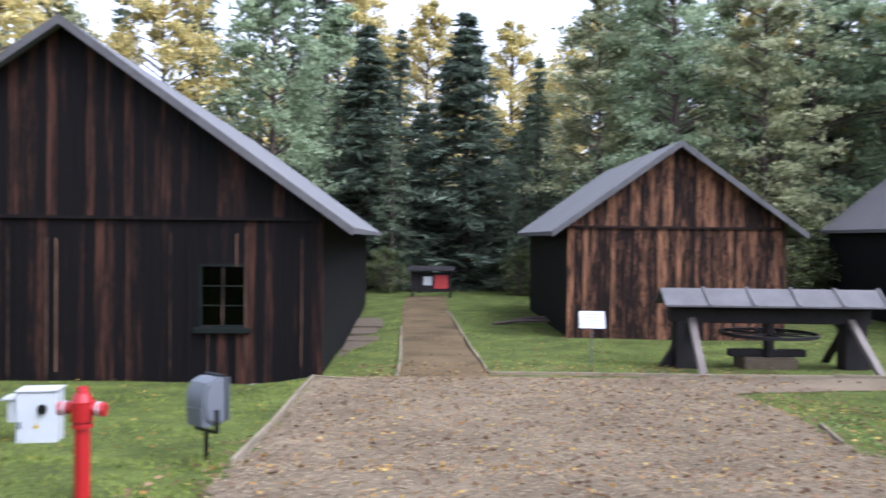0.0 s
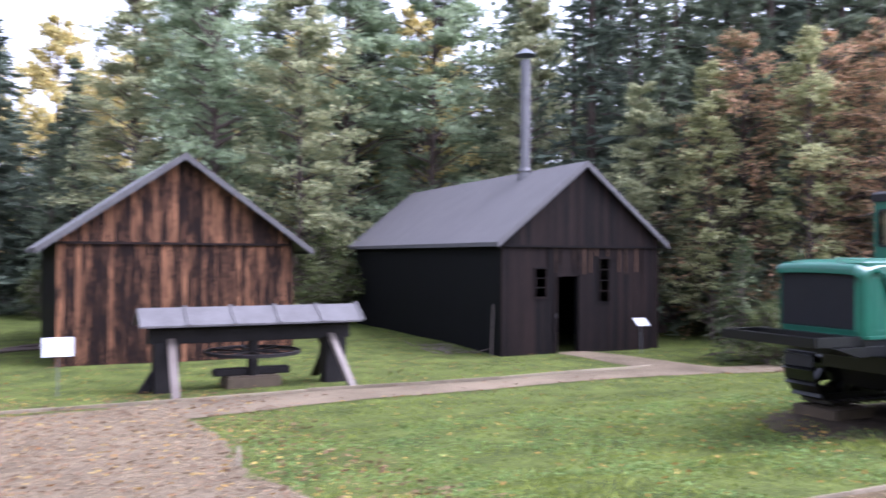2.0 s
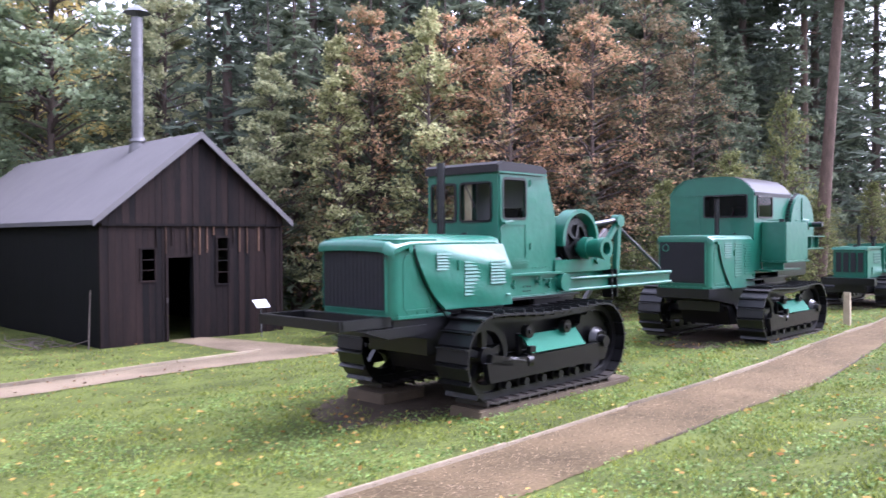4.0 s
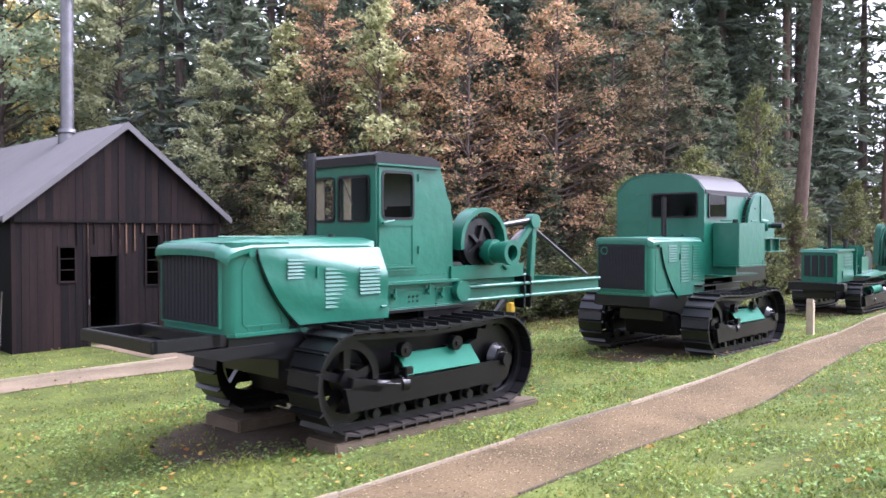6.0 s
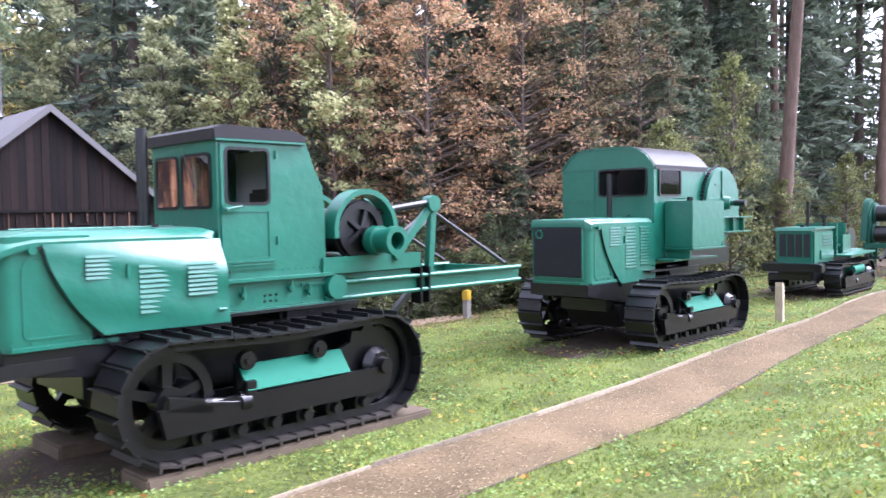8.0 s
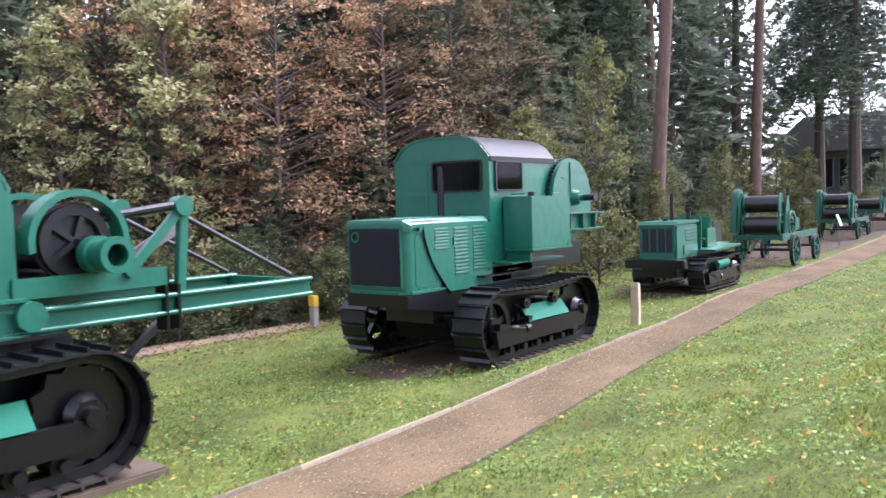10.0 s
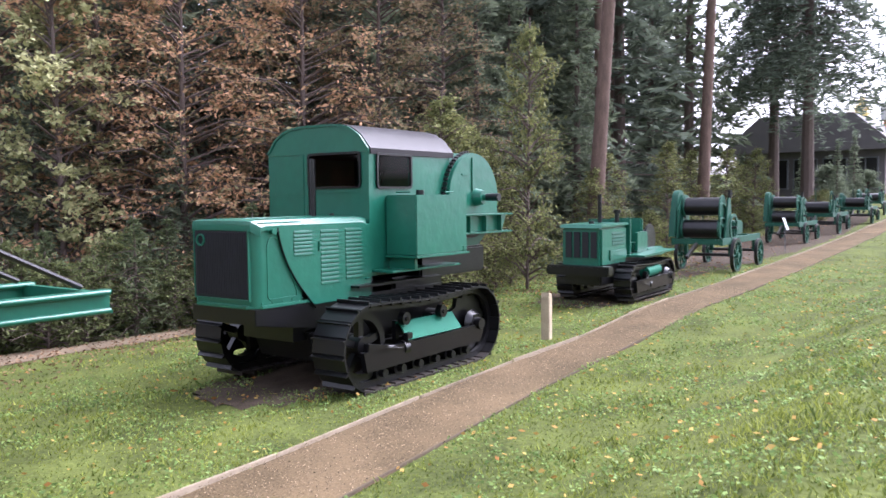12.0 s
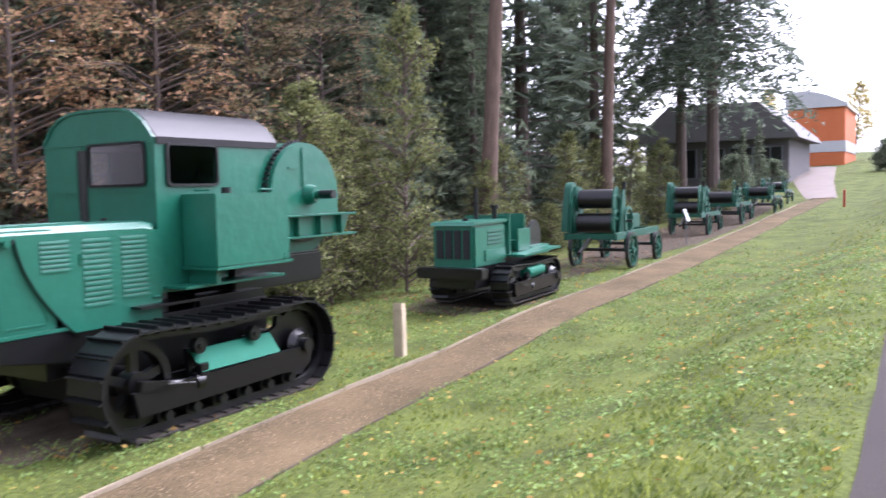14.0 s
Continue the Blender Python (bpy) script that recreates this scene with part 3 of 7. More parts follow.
# ---------- the roofed windlass in front of the plank hut ----------
wl_ = thing("horse_windlass", "black timber windlass frame with a small plank roof and cart wheel", "windlass", pose(*yard(7.15, 18.75), gz(*yard(7.15, 18.75)), 0, 0, 2.8))
part("crossbeam", box(B(), -2.2, 2.2, -0.16, 0.16, 1.02, 1.36, 0.02), M_TIMBER_BLACK, wl_)
for s in (-1, 1):
    part("post", beam(B(), (s * 1.85, 0.0, -0.2), (s * 1.85, 0, 1.05), 0.42, 0.5, 0.02), M_TIMBER_BLACK, wl_)
    part("brace", beam(B(), (s * 1.85, -1.55, -0.1), (s * 1.85 - s * 0.1, -0.1, 1.12), 0.16, 0.11, 0.01), M_TIMBER, wl_, "grey sloping timber brace")
    part("brace", beam(B(), (s * 1.85, 1.4, -0.1), (s * 1.85, 0.1, 1.12), 0.16, 0.11, 0.01), M_TIMBER_BLACK, wl_)
    part("brace", beam(B(), (s * 2.35, 0.1, -0.1), (s * 1.6, 0.1, 1.05), 0.2, 0.2, 0.01), M_TIMBER_BLACK, wl_)
for k in range(5):
    x0 = -2.42 + k * 0.965
    for s in (-1, 1):
        bm = prism(B(), [(0, 1.74), (s * 0.52, 1.40), (s * 0.52, 1.44), (0, 1.785)], x0, x0 + 0.94, plane="yz")
        part("roof_board", bm, M_FASCIA, wl_)
        bm = prism(B(), [(0, 1.79), (s * 0.54, 1.435), (s * 0.54, 1.47), (0, 1.83)], x0 + 0.93, x0 + 0.985, plane="yz")
        part("roof_batten", bm, M_FASCIA, wl_)
wheel = part("cart_wheel", ring(B(), (0, 0, 0.78), "z", 1.05, 0.97, 0.07, 40), M_TIMBER_BLACK, wl_)
for k in range(8):
    a = k * math.pi / 4
    part("spoke", beam(B(), (0, 0, 0.78), (math.cos(a), math.sin(a), 0.78), 0.05, 0.04), M_TIMBER_BLACK, wheel)
part("shaft", rod(B(), (0, 0, 0.1), (0, 0, 1.1), 0.12), M_TIMBER_BLACK, wl_)
part("footing", box(B(), -0.6, 0.6, -0.2, 0.55, -0.15, 0.26, 0.04), M_BEARER, wl_)
part("sleeper", box(B(), -0.85, 0.85, 0.0, 0.24, 0.26, 0.42, 0.02), M_TIMBER_BLACK, wl_)


def info_sign(x, y, h, w, d, tilt=35, rot=0, label="small white information sign on a thin metal post in the grass"):
    s = thing("info_sign", label, "sign", pose(x, y, gz(x, y), 0, 0, rot), "information signs")
    part("post", rod(B(), (0, 0, -0.1), (0, 0.03, h), 0.016, seg=8), M_GREY, s)
    bm = box(B(), -w / 2, w / 2, -d / 2, d / 2, -0.008, 0.008, 0.002, pose(0, 0, h + 0.02, tilt))
    pan = part("panel", bm, M_WHITE, s)
    for k in range(4):
        part("text_bar", box(B(), -w * 0.36, w * (0.32 - 0.1 * (k % 2)), d * (0.28 - 0.17 * k), d * (0.34 - 0.17 * k), 0.009, 0.0105, 0, pose(0, 0, h + 0.02, tilt)), M_INK, pan)
    return s


info_sign(*yard(3.26, 19.0), 0.98, 0.58, 0.42, 62)
info_sign(18.75, 20.6, 0.95, 0.46, 0.34, 40)


# ---------- crawler tractors ----------
def track_point(s, half, r, zc):
    """A point and angle on the closed loop of a track, s metres along it."""
    arc, run = math.pi * r, 2 * half
    total = 2 * arc + 2 * run
    s %= total
    if s < run:
        u = s / run
        return half - s, zc + r - 0.045 * math.sin(math.pi * u) ** 2 * (half / 1.3), math.pi
    s -= run
    if s < arc:
        a = math.pi / 2 + s / r
        return -half + r * math.cos(a), zc + r * math.sin(a), a + math.pi / 2
    s -= arc
    if s < run:
        return -half + s, zc - r, 0.0
    s -= run
    a = -math.pi / 2 + s / r
    return half + r * math.cos(a), zc + r * math.sin(a), a + math.pi / 2


SHOE = {}


def shoe_mesh(width, pitch):
    key = (width, pitch)
    if key not in SHOE:
        bm = B()
        p = pitch
        prism(bm, [(-p * 0.5, -0.012), (p * 0.46, -0.012), (p * 0.5, -0.03), (p * 0.5, -0.004), (p * 0.42, 0.014), (-p * 0.34, 0.014), (-p * 0.36, 0.058), (-p * 0.44, 0.058), (-p * 0.48, 0.012)], -width / 2, width / 2)
        SHOE[key] = finish(bm, "track_shoe", M_TAR)
    return SHOE[key]


def crawler(half, r, gauge, width, pitch, tractor, rollers, guard=True, ahead=0.0):
    """Both tracks of a crawler, with idler, sprocket, rollers and frame."""
    zc = r + 0.06
    parent = part("undercarriage", rod(B(), (0, -gauge / 2, zc * 0.8), (0, gauge / 2, zc * 0.8), 0.07, seg=10), M_BLACK, tractor)
    parent.location = (ahead, 0, 0)
    total = 2 * math.pi * r + 4 * half
    n = int(total / pitch)
    for side in (-1, 1):
        y = side * gauge / 2
        out = side
        bm = B()
        for rail in (-0.085, 0.085):
            k = 64
            rows = []
            for i in range(k):
                x, z, a = track_point(i * total / k, half, r, zc)
                nx, nz = math.sin(a), -math.cos(a)
                rows.append([bm.verts.new((x - nx * d, y + rail + w, z - nz * d)) for d, w in ((0.015, -0.03), (0.015, 0.03), (0.10, 0.03), (0.10, -0.03))])
            for i in range(k):
                p, q = rows[i], rows[(i + 1) % k]
                for c in range(4):
                    bm.faces.new((p[c], p[(c + 1) % 4], q[(c + 1) % 4], q[c]))
        bmesh.ops.recalc_face_normals(bm, faces=bm.faces[:])
        track = part("track", bm, M_TAR, tractor)
        track.location = (ahead, 0, 0)
        me = shoe_mesh(width, round(total / n, 4))
        low = me.copy()
        low.materials.clear()
        low.materials.append(M_WORN)
        for i in range(n):
            x, z, a = track_point((i + 0.5) * total / n, half, r, zc)
            sh = part("track_shoe", low if z < 0.1 else me, M_TAR, track)
            sh.matrix_basis = pose(x, y, z) @ Matrix.Rotation(-a, 4, 'Y') @ pose(0, 0, 0, 180, 0, 0)
        # idler and sprocket
        ri = r - 0.10
        bm = ring(B(), (-half, y, zc), "y", ri, ri - 0.09, 0.14, 30)
        rod(bm, (-half, y - 0.1, zc), (-half, y + 0.1, zc), 0.13, seg=18)
        for k in range(5):
            a = k * math.tau / 5 + 0.3
            beam(bm, (-half + 0.1 * math.cos(a), y, zc + 0.1 * math.sin(a)), (-half + (ri - 0.05) * math.cos(a), y, zc + (ri - 0.05) * math.sin(a)), 0.08, 0.09)
        part("idler_wheel", bm, M_BLACK, parent)
        bm = B()
        teeth = []
        for k in range(26):
            a = k * math.tau / 26
            rr = ri + (0.03 if k % 2 else -0.04)
            teeth.append((half + rr * math.cos(a), zc + rr * math.sin(a)))
        prism(bm, teeth, y - 0.035, y + 0.035)
        rod(bm, (half, y - 0.12, zc), (half, y + out * 0.2, zc), 0.2, 0.14, 20)
        rod(bm, (half, y + out * 0.2, zc), (half, y + out * 0.29, zc), 0.09, 0.08, 16)
        for k in range(6):
            a = k * math.tau / 6
            rod(bm, (half + 0.13 * math.cos(a), y + out * 0.16, zc + 0.13 * math.sin(a)), (half + 0.13 * math.cos(a), y + out * 0.215, zc + 0.13 * math.sin(a)), 0.022, seg=6)
        part("sprocket", bm, M_BLACK, parent)
        # side frame
        zf = 0.06 + 0.30 * r / 0.53
        bm = prism(B(), [(-half - 0.12, zf - 0.06), (half + 0.02, zf - 0.03), (half + 0.1, zf + 0.10), (half + 0.1, zf + 0.22), (-half - 0.18, zf + 0.19)], y + out * 0.17, y + out * 0.245)
        part("track_frame", bm, M_BLACK, parent)
        part("inner_frame", box(B(), -half, half, min(y - out * 0.13, y - out * 0.2), max(y - out * 0.13, y - out * 0.2), zf, zf + 0.2), M_BLACK, parent)
        for k in range(rollers):
            x = -half + 0.28 + k * (2 * half - 0.5) / (rollers - 1)
            bm = rod(B(), (x, y - 0.12, 0.06 + 0.165), (x, y + 0.12, 0.06 + 0.165), 0.10, seg=16)
            rod(bm, (x, y + out * 0.12, 0.225), (x, y + out * 0.2, 0.225), 0.055, seg=10)
            part("roller", bm, M_TAR, parent)
        for x in (-half * 0.38, half * 0.32):
            bm = rod(B(), (x, y - 0.1, zc + r - 0.26), (x, y + out * 0.19, zc + r - 0.26), 0.085, seg=16)
            rod(bm, (x, y + out * 0.19, zc + r - 0.26), (x, y + out * 0.21, zc + r - 0.26), 0.035, seg=8)
            beam(bm, (x, y, zc + r - 0.3), (x, y, zf + 0.1), 0.06, 0.07)
            part("carrier_roller", bm, M_BLACK, parent)
        # recoil spring gear by the idler
        bm = beam(B(), (-half - 0.1, y + out * 0.2, zc - 0.0), (-half + 0.33, y + out * 0.2, zc - 0.08), 0.09, 0.13, 0.01)
        rod(bm, (-half + 0.25, y + out * 0.2, zc - 0.04), (-half + 0.62, y + out * 0.2, zc - 0.1), 0.05, seg=10)
        rod(bm, (-half + 0.62, y + out * 0.17, zc - 0.1), (-half + 0.72, y + out * 0.17, zc - 0.1), 0.1, seg=12)
        part("tensioner", bm, M_BLACK, parent)
        if guard:
            g0, g1 = -half * 0.42, half * 0.60
            bm = prism(B(), [(y + out * 0.03, zf + 0.445), (y + out * 0.09, zf + 0.45), (y + out * 0.255, zf + 0.235), (y + out * 0.245, zf + 0.225), (y + out * 0.085, zf + 0.435), (y + out * 0.03, zf + 0.43)], g0, g1, plane="yz")
            gd = part("track_guard", bm, M_GUARD, tractor, "green sheet-metal track guard")
            gd.location = (ahead, 0, 0)
            part("bracket", box(B(), g0 - 0.02, g0 + 0.1, min(y + out * .17, y + out * .25), max(y + out * .17, y + out * .25), zf + 0.14, zf + 0.32, 0.01), M_BLACK, gd)


def louvres(parent, x0, x1, z0, z1, n, y, material, panel_y=None):
    for i in range(n):
        z = z0 + (z1 - z0) * (i + 0.5) / n
        dz = (z1 - z0) / n
        bm = prism(B(), [(y, z + dz * 0.42), (y - 0.008, z - dz * 0.2), (y - 0.006, z - dz * 0.33), (y, z - dz * 0.3)], x0, x1, plane="yz")
        part("louvre", bm, material, parent)


def skin_out(bulge, hw):
    return hw + 0.03 + bulge


def hood(t, hx, hw, z0, z1, x_rear, slots, nose=0.085, bulge=0.0, bars=15):
    """Radiator shell, grille, rounded hood top and louvred side panels. hx: front, hw: half width."""
    # radiator shell with rounded front corners
    bm = B()
    outline = []
    for s in (-1, 1):
        for k in range(5):
            a = k * math.pi / 8
            outline.append((hx + 0.13 - 0.13 * (math.cos(a) if s > 0 else math.sin(a)), s * (hw - 0.13) + s * 0.13 * (math.sin(a) if s > 0 else math.cos(a))))
    outline = [(hx + 0.75, -hw)] + outline + [(hx + 0.75, hw)]
    prism(bm, outline, z0, z1 - 0.02, plane="xy")
    shell = part("radiator_shell", bm, M_GREEN, t)
    # grille of upright bars set in the shell
    gz0, gz1, gw = z0 + 0.1, z1 - 0.11, hw - 0.09
    part("grille", box(B(), hx - 0.018, hx + 0.02, -gw, gw, gz0, gz1, 0.012), M_GRILLE, t, "black radiator grille")
    for i in range(bars):
        y = -gw + 0.05 + i * (2 * gw - 0.1) / (bars - 1)
        part("grille_bar", box(B(), hx - 0.026, hx - 0.016, y - 0.009, y + 0.009, gz0 + 0.03, gz1 - 0.03), M_GRILLE, shell)
    bm = B()
    for ya, yb, za, zb in ((-gw - 0.015, gw + 0.015, gz0 - 0.02, gz0), (-gw - 0.015, gw + 0.015, gz1, gz1 + 0.015), (-gw - 0.015, -gw, gz0, gz1), (gw, gw + 0.015, gz0, gz1)):
        box(bm, hx - 0.022, hx + 0.01, ya, yb, za, zb)
    part("grille_trim", bm, M_GREEN, shell)
    lip = [(hx - 0.03, -hw + 0.12), (hx + 0.1, -hw - 0.02), (hx + 0.98, -hw - 0.02), (hx + 0.98, hw + 0.02), (hx + 0.1, hw + 0.02), (hx - 0.03, hw - 0.12)]
    part("grille_lip", prism(B(), lip, z0 - 0.012, z0 + 0.03, plane="xy", bevel=0.008), M_GREEN, shell)
    # hood top, crowned, with an overhanging nose
    bm = B()
    rows = []
    # across: flat crown with rounded shoulders; along: the nose rolls over at the front
    k_n = nose / 0.085
    for i, x in enumerate((hx - nose, hx - nose * 0.9, hx - nose * 0.55, hx + 0.05, hx + 0.3, hx + 0.9, x_rear - 0.1, x_rear)):
        drop = ((0.135, 0.10, 0.07, 0.035, 0.008, 0, 0.004, 0.03) if nose > 0.05 else (0.08, 0.045, 0.016, 0.003, 0, 0, 0.004, 0.03))[i]
        row = []
        for k in range(17):
            v = -1 + 2 * k / 16
            e = max(0.0, (abs(v) - 0.80) / 0.20)
            back = 0.10 * e ** 2.2 if i < 4 else (-0.08 * e ** 2.2 if i > 5 else 0.0)
            row.append(bm.verts.new((x + back, v * (hw + 0.028), z1 + 0.022 * k_n * (1 - v * v) + 0.012 - drop - 0.085 * (1 - math.sqrt(max(0.0, 1 - e * e * 0.98))))))
        rows.append(row)
    for a, b in zip(rows, rows[1:]):
        for k in range(16):
            bm.faces.new((a[k], a[k + 1], b[k + 1], b[k]))
    r = bmesh.ops.extrude_face_region(bm, geom=bm.faces[:])
    for v in r["geom"]:
        if isinstance(v, bmesh.types.BMVert):
            v.co.z -= 0.05
    bmesh.ops.recalc_face_normals(bm, faces=bm.faces[:])
    top = part("hood_top", bm, M_GREEN, t)
    part("hood_knob", rod(B(), (x_rear - 0.55, -hw + 0.16, z1 + 0.03), (x_rear - 0.55, -hw + 0.16, z1 + 0.06), 0.035, seg=12), M_BLACK, top)
    for s in (-1, 1):
        # pressed panel on the shell side
        o = [(hx + 0.2, z0 + 0.12), (hx + 0.23, z0 + 0.09), (hx + 0.66, z0 + 0.09), (hx + 0.66, z0 + 0.16), (hx + 0.41, z1 - 0.3), (hx + 0.37, z1 - 0.22), (hx + 0.3, z1 - 0.19), (hx + 0.23, z1 - 0.22), (hx + 0.2, z1 - 0.29)]
        bm = B()
        for a, b in zip(o, o[1:] + o[:1]):
            beam(bm, (a[0], s * hw, a[1]), (b[0], s * hw, b[1]), 0.016, 0.016)
        part("pressed_panel", bm, M_GREEN, shell)
        # side panel with a curved front edge
        edge = []
        for k in range(9):
            u = k / 8
            edge.append((hx + 0.36 + 0.62 * u ** 1.1 - 0.10 * math.sin(math.pi * u), z1 - 0.088 - (z1 - z0 + 0.0) * u))
        foot = z0 + (0.07 if bulge else -0.04)
        def front(z):
            return float(np.interp(-z, [-p[1] for p in edge], [p[0] for p in edge]))
        def skin(x, z, e0=edge):
            """How far the pressed panel stands out; it flares towards the cab below a slanting crease."""
            u = min(max((x - e0[0][0]) / (x_rear - e0[0][0]), 0), 1)
            d = (z1 - 0.088 - z) / (0.05 + 0.26 * u)
            dent = 0.012 * math.sin(x * 7 + z * 5) * math.sin(z * 9 - x * 3) if bulge else 0.0
            return hw + 0.03 + bulge * u ** 0.8 * min(1.0, max(0.0, d)) + dent * min(1, max(0, d))
        bm = B()
        rows = []
        zs_ = [z1 - 0.088 - (z1 - 0.088 - foot) * k / 14 for k in range(15)]
        for z in zs_:
            xa = front(z)
            row = []
            for k in range(15):
                x = xa + (x_rear - xa) * k / 14
                row.append(bm.verts.new((x, s * skin(x, z), z)))
            rows.append(row)
        for p, q in zip(rows, rows[1:]):
            for k in range(14):
                bm.faces.new((p[k], p[k + 1], q[k + 1], q[k]))
        r_ = bmesh.ops.extrude_face_region(bm, geom=bm.faces[:])
        for v in r_["geom"]:
            if isinstance(v, bmesh.types.BMVert):
                v.co.y -= s * 0.03
        bmesh.ops.recalc_face_normals(bm, faces=bm.faces[:])
        panel = part("side_panel", bm, M_GREEN, t)
        # thin black strip drawn in for the shadow line along the curved edge
        bm = B()
        for a, b in zip(edge, edge[1:]):
            beam(bm, (a[0] - 0.012, s * (hw + 0.02), a[1]), (b[0] - 0.012, s * (hw + 0.02), b[1]), 0.03, 0.008)
        part("edge_shadow", bm, M_BLACK, panel)
        if s < 0:
            for a, b, c, d, n in slots:
                louvres(panel, hx + a, hx + b, z1 - d, z1 - c, n, -skin(hx + (a + b) / 2, z1 - (c + d) / 2) - 0.004, M_GREEN)
        part("catch", box(B(), hx + 1.02, hx + 1.05, s * skin(hx + 1.03, z1 - 0.34) - 0.02, s * skin(hx + 1.03, z1 - 0.34) + 0.025, z1 - 0.4, z1 - 0.28, 0.005), M_GREEN, panel)
        part("bolt", rod(B(), (hx + 0.33, s * hw, z1 - 0.12), (hx + 0.33, s * (hw + 0.04), z1 - 0.12), 0.018, seg=8), M_BLACK, shell)
    for s in (-1, 1):
        for k in range(6):
            x = hx + 0.1 + k * 0.16
            part("rivet", rod(B(), (x, s * (hw + 0.015), z0 + 0.055), (x, s * (hw + 0.004), z0 + 0.055), 0.011, seg=6), M_GREEN, shell)
        x = hx + 0.27
        part("side_knob", rod(rod(B(), (x, s * hw, z1 - 0.13), (x, s * (hw + 0.05), z1 - 0.13), 0.026, seg=10), (x, s * (hw + 0.05), z1 - 0.13), (x, s * (hw + 0.062), z1 - 0.13), 0.038, seg=10), M_GREEN, shell)
        bm = rod(B(), (x_rear - 0.12, s * (skin_out(bulge, hw) + 0.012), z0 + 0.2), (x_rear - 0.04, s * (skin_out(bulge, hw) + 0.012), z0 + 0.2), 0.014, seg=8)
        part("hinge_pin", bm, M_GREEN, shell)
    bm = rod(B(), (hx + 0.32, 0, z1 + 0.012 + 0.022 * k_n), (x_rear - 0.12, 0, z1 + 0.012 + 0.022 * k_n), 0.009, seg=8)
    part("hinge_line", bm, M_GREEN, top)
    part("engine_block", box(B(), hx + 0.7, x_rear + 0.2, -hw + 0.12, hw - 0.12, z0 - 0.5, z1 - 0.15), M_BLACK, t)
    return shell


def belly(t, hx, hw, z0, half):
    part("chassis", prism(B(), [(hx + 0.02, z0 - 0.01), (half + 0.4, z0 - 0.01), (half + 0.35, 0.62), (hx + 1.35, 0.55), (hx + 1.1, 0.78), (hx + 0.02, z0 - 0.2)], -hw + 0.02, hw - 0.02, bevel=0.01), M_BLACK, t, "black chassis and sump")
    # black block added to stand in for the deep shade between the tracks
    part("shade_fill", prism(B(), [(hx + 0.9, 0.75), (hx + 1.05, 0.36), (half + 0.2, 0.3), (half + 0.4, 0.8)], -0.52, 0.52, bevel=0.02), M_BLACK, t, "black block filling in the shade between the tracks")
    part("front_axle", rod(B(), (-half * 0.55, -0.95, 0.62), (-half * 0.55, 0.95, 0.62), 0.09, seg=12), M_BLACK, t)
    part("rear_axle", rod(B(), (half, -0.95, 0.62), (half, 0.95, 0.62), 0.17, seg=14), M_BLACK, t)
    for s in (-1, 1):
        part("mudguard", prism(B(), [(-half * 0.35, z0 + 0.10), (half + 0.1, z0 + 0.10), (half + 0.1, z0 + 0.13), (-half * 0.35, z0 + 0.13)], s * 0.42, s * 0.75), M_BLACK, t)


def window_unit(parent, plane, c, w, h, glass=M_GLASS, rubber=M_BLACK, d=0.012):
    """A cab window: rounded rubber frame and a pane. plane 'x': faces -x at x=c[0]; 'y': faces -y at y=c[1]."""
    def rounded(ww, hh, r):
        o = []
        for sx, sz, a0 in ((1, 1, 0), (-1, 1, 90), (-1, -1, 180), (1, -1, 270)):
            for k in range(4):
                a = radians(a0 + 30 * k)
                o.append((sx * (ww / 2 - r) + r * math.cos(a), sz * (hh / 2 - r) + r * math.sin(a)))
        return o
    a, b = rounded(w, h, 0.06), rounded(w - 0.06, h - 0.06, 0.045)
    bm = B()
    def put(p, t):
        return (c[0] + t, c[1] + p[0], c[2] + p[1]) if plane == "x" else (c[0] + p[0], c[1] + t, c[2] + p[1])
    va, vb = [bm.verts.new(put(p, -d)) for p in a], [bm.verts.new(put(p, -d)) for p in b]
    vc, vd = [bm.verts.new(put(p, d)) for p in a], [bm.verts.new(put(p, d)) for p in b]
    k = len(a)
    for i in range(k):
        j = (i + 1) % k
        bm.faces.new((va[i], va[j], vb[j], vb[i]))
        bm.faces.new((vc[i], vd[i], vd[j], vc[j]))
        bm.faces.new((va[i], vc[i], vc[j], va[j]))
        bm.faces.new((vb[i], vb[j], vd[j], vd[i]))
    bmesh.ops.recalc_face_normals(bm, faces=bm.faces[:])
    win = part("window", bm, rubber, parent)
    bm = B()
    bm.faces.new([bm.verts.new(put(p, 0)) for p in b])
    pane = part("pane", bm, glass, win)
    pane.visible_shadow = False
    return win


def wall_with_holes(bm, plane, at, thick, u0, u1, z0, z1, holes, shift=None):
    """A sheet wall with square holes, in cells. shift(u, z): slides a corner, for sloping edges."""
    us = sorted({u0, u1, *[v for h in holes for v in h[:2]]})
    zs = sorted({z0, z1, *[v for h in holes for v in h[2:]]})
    for a, b in zip(us, us[1:]):
        for c, d in zip(zs, zs[1:]):
            m_, n_ = (a + b) / 2, (c + d) / 2
            if any(h[0] < m_ < h[1] and h[2] < n_ < h[3] for h in holes):
                continue
            o = [(a, c), (b, c), (b, d), (a, d)]
            if shift:
                o = [shift(*p) for p in o]
            prism(bm, o, at, at + thick, plane="xz" if plane == "y" else "yz")
    return bm


def weld(bm):
    bmesh.ops.remove_doubles(bm, verts=bm.verts[:], dist=0.0005)
    return bm


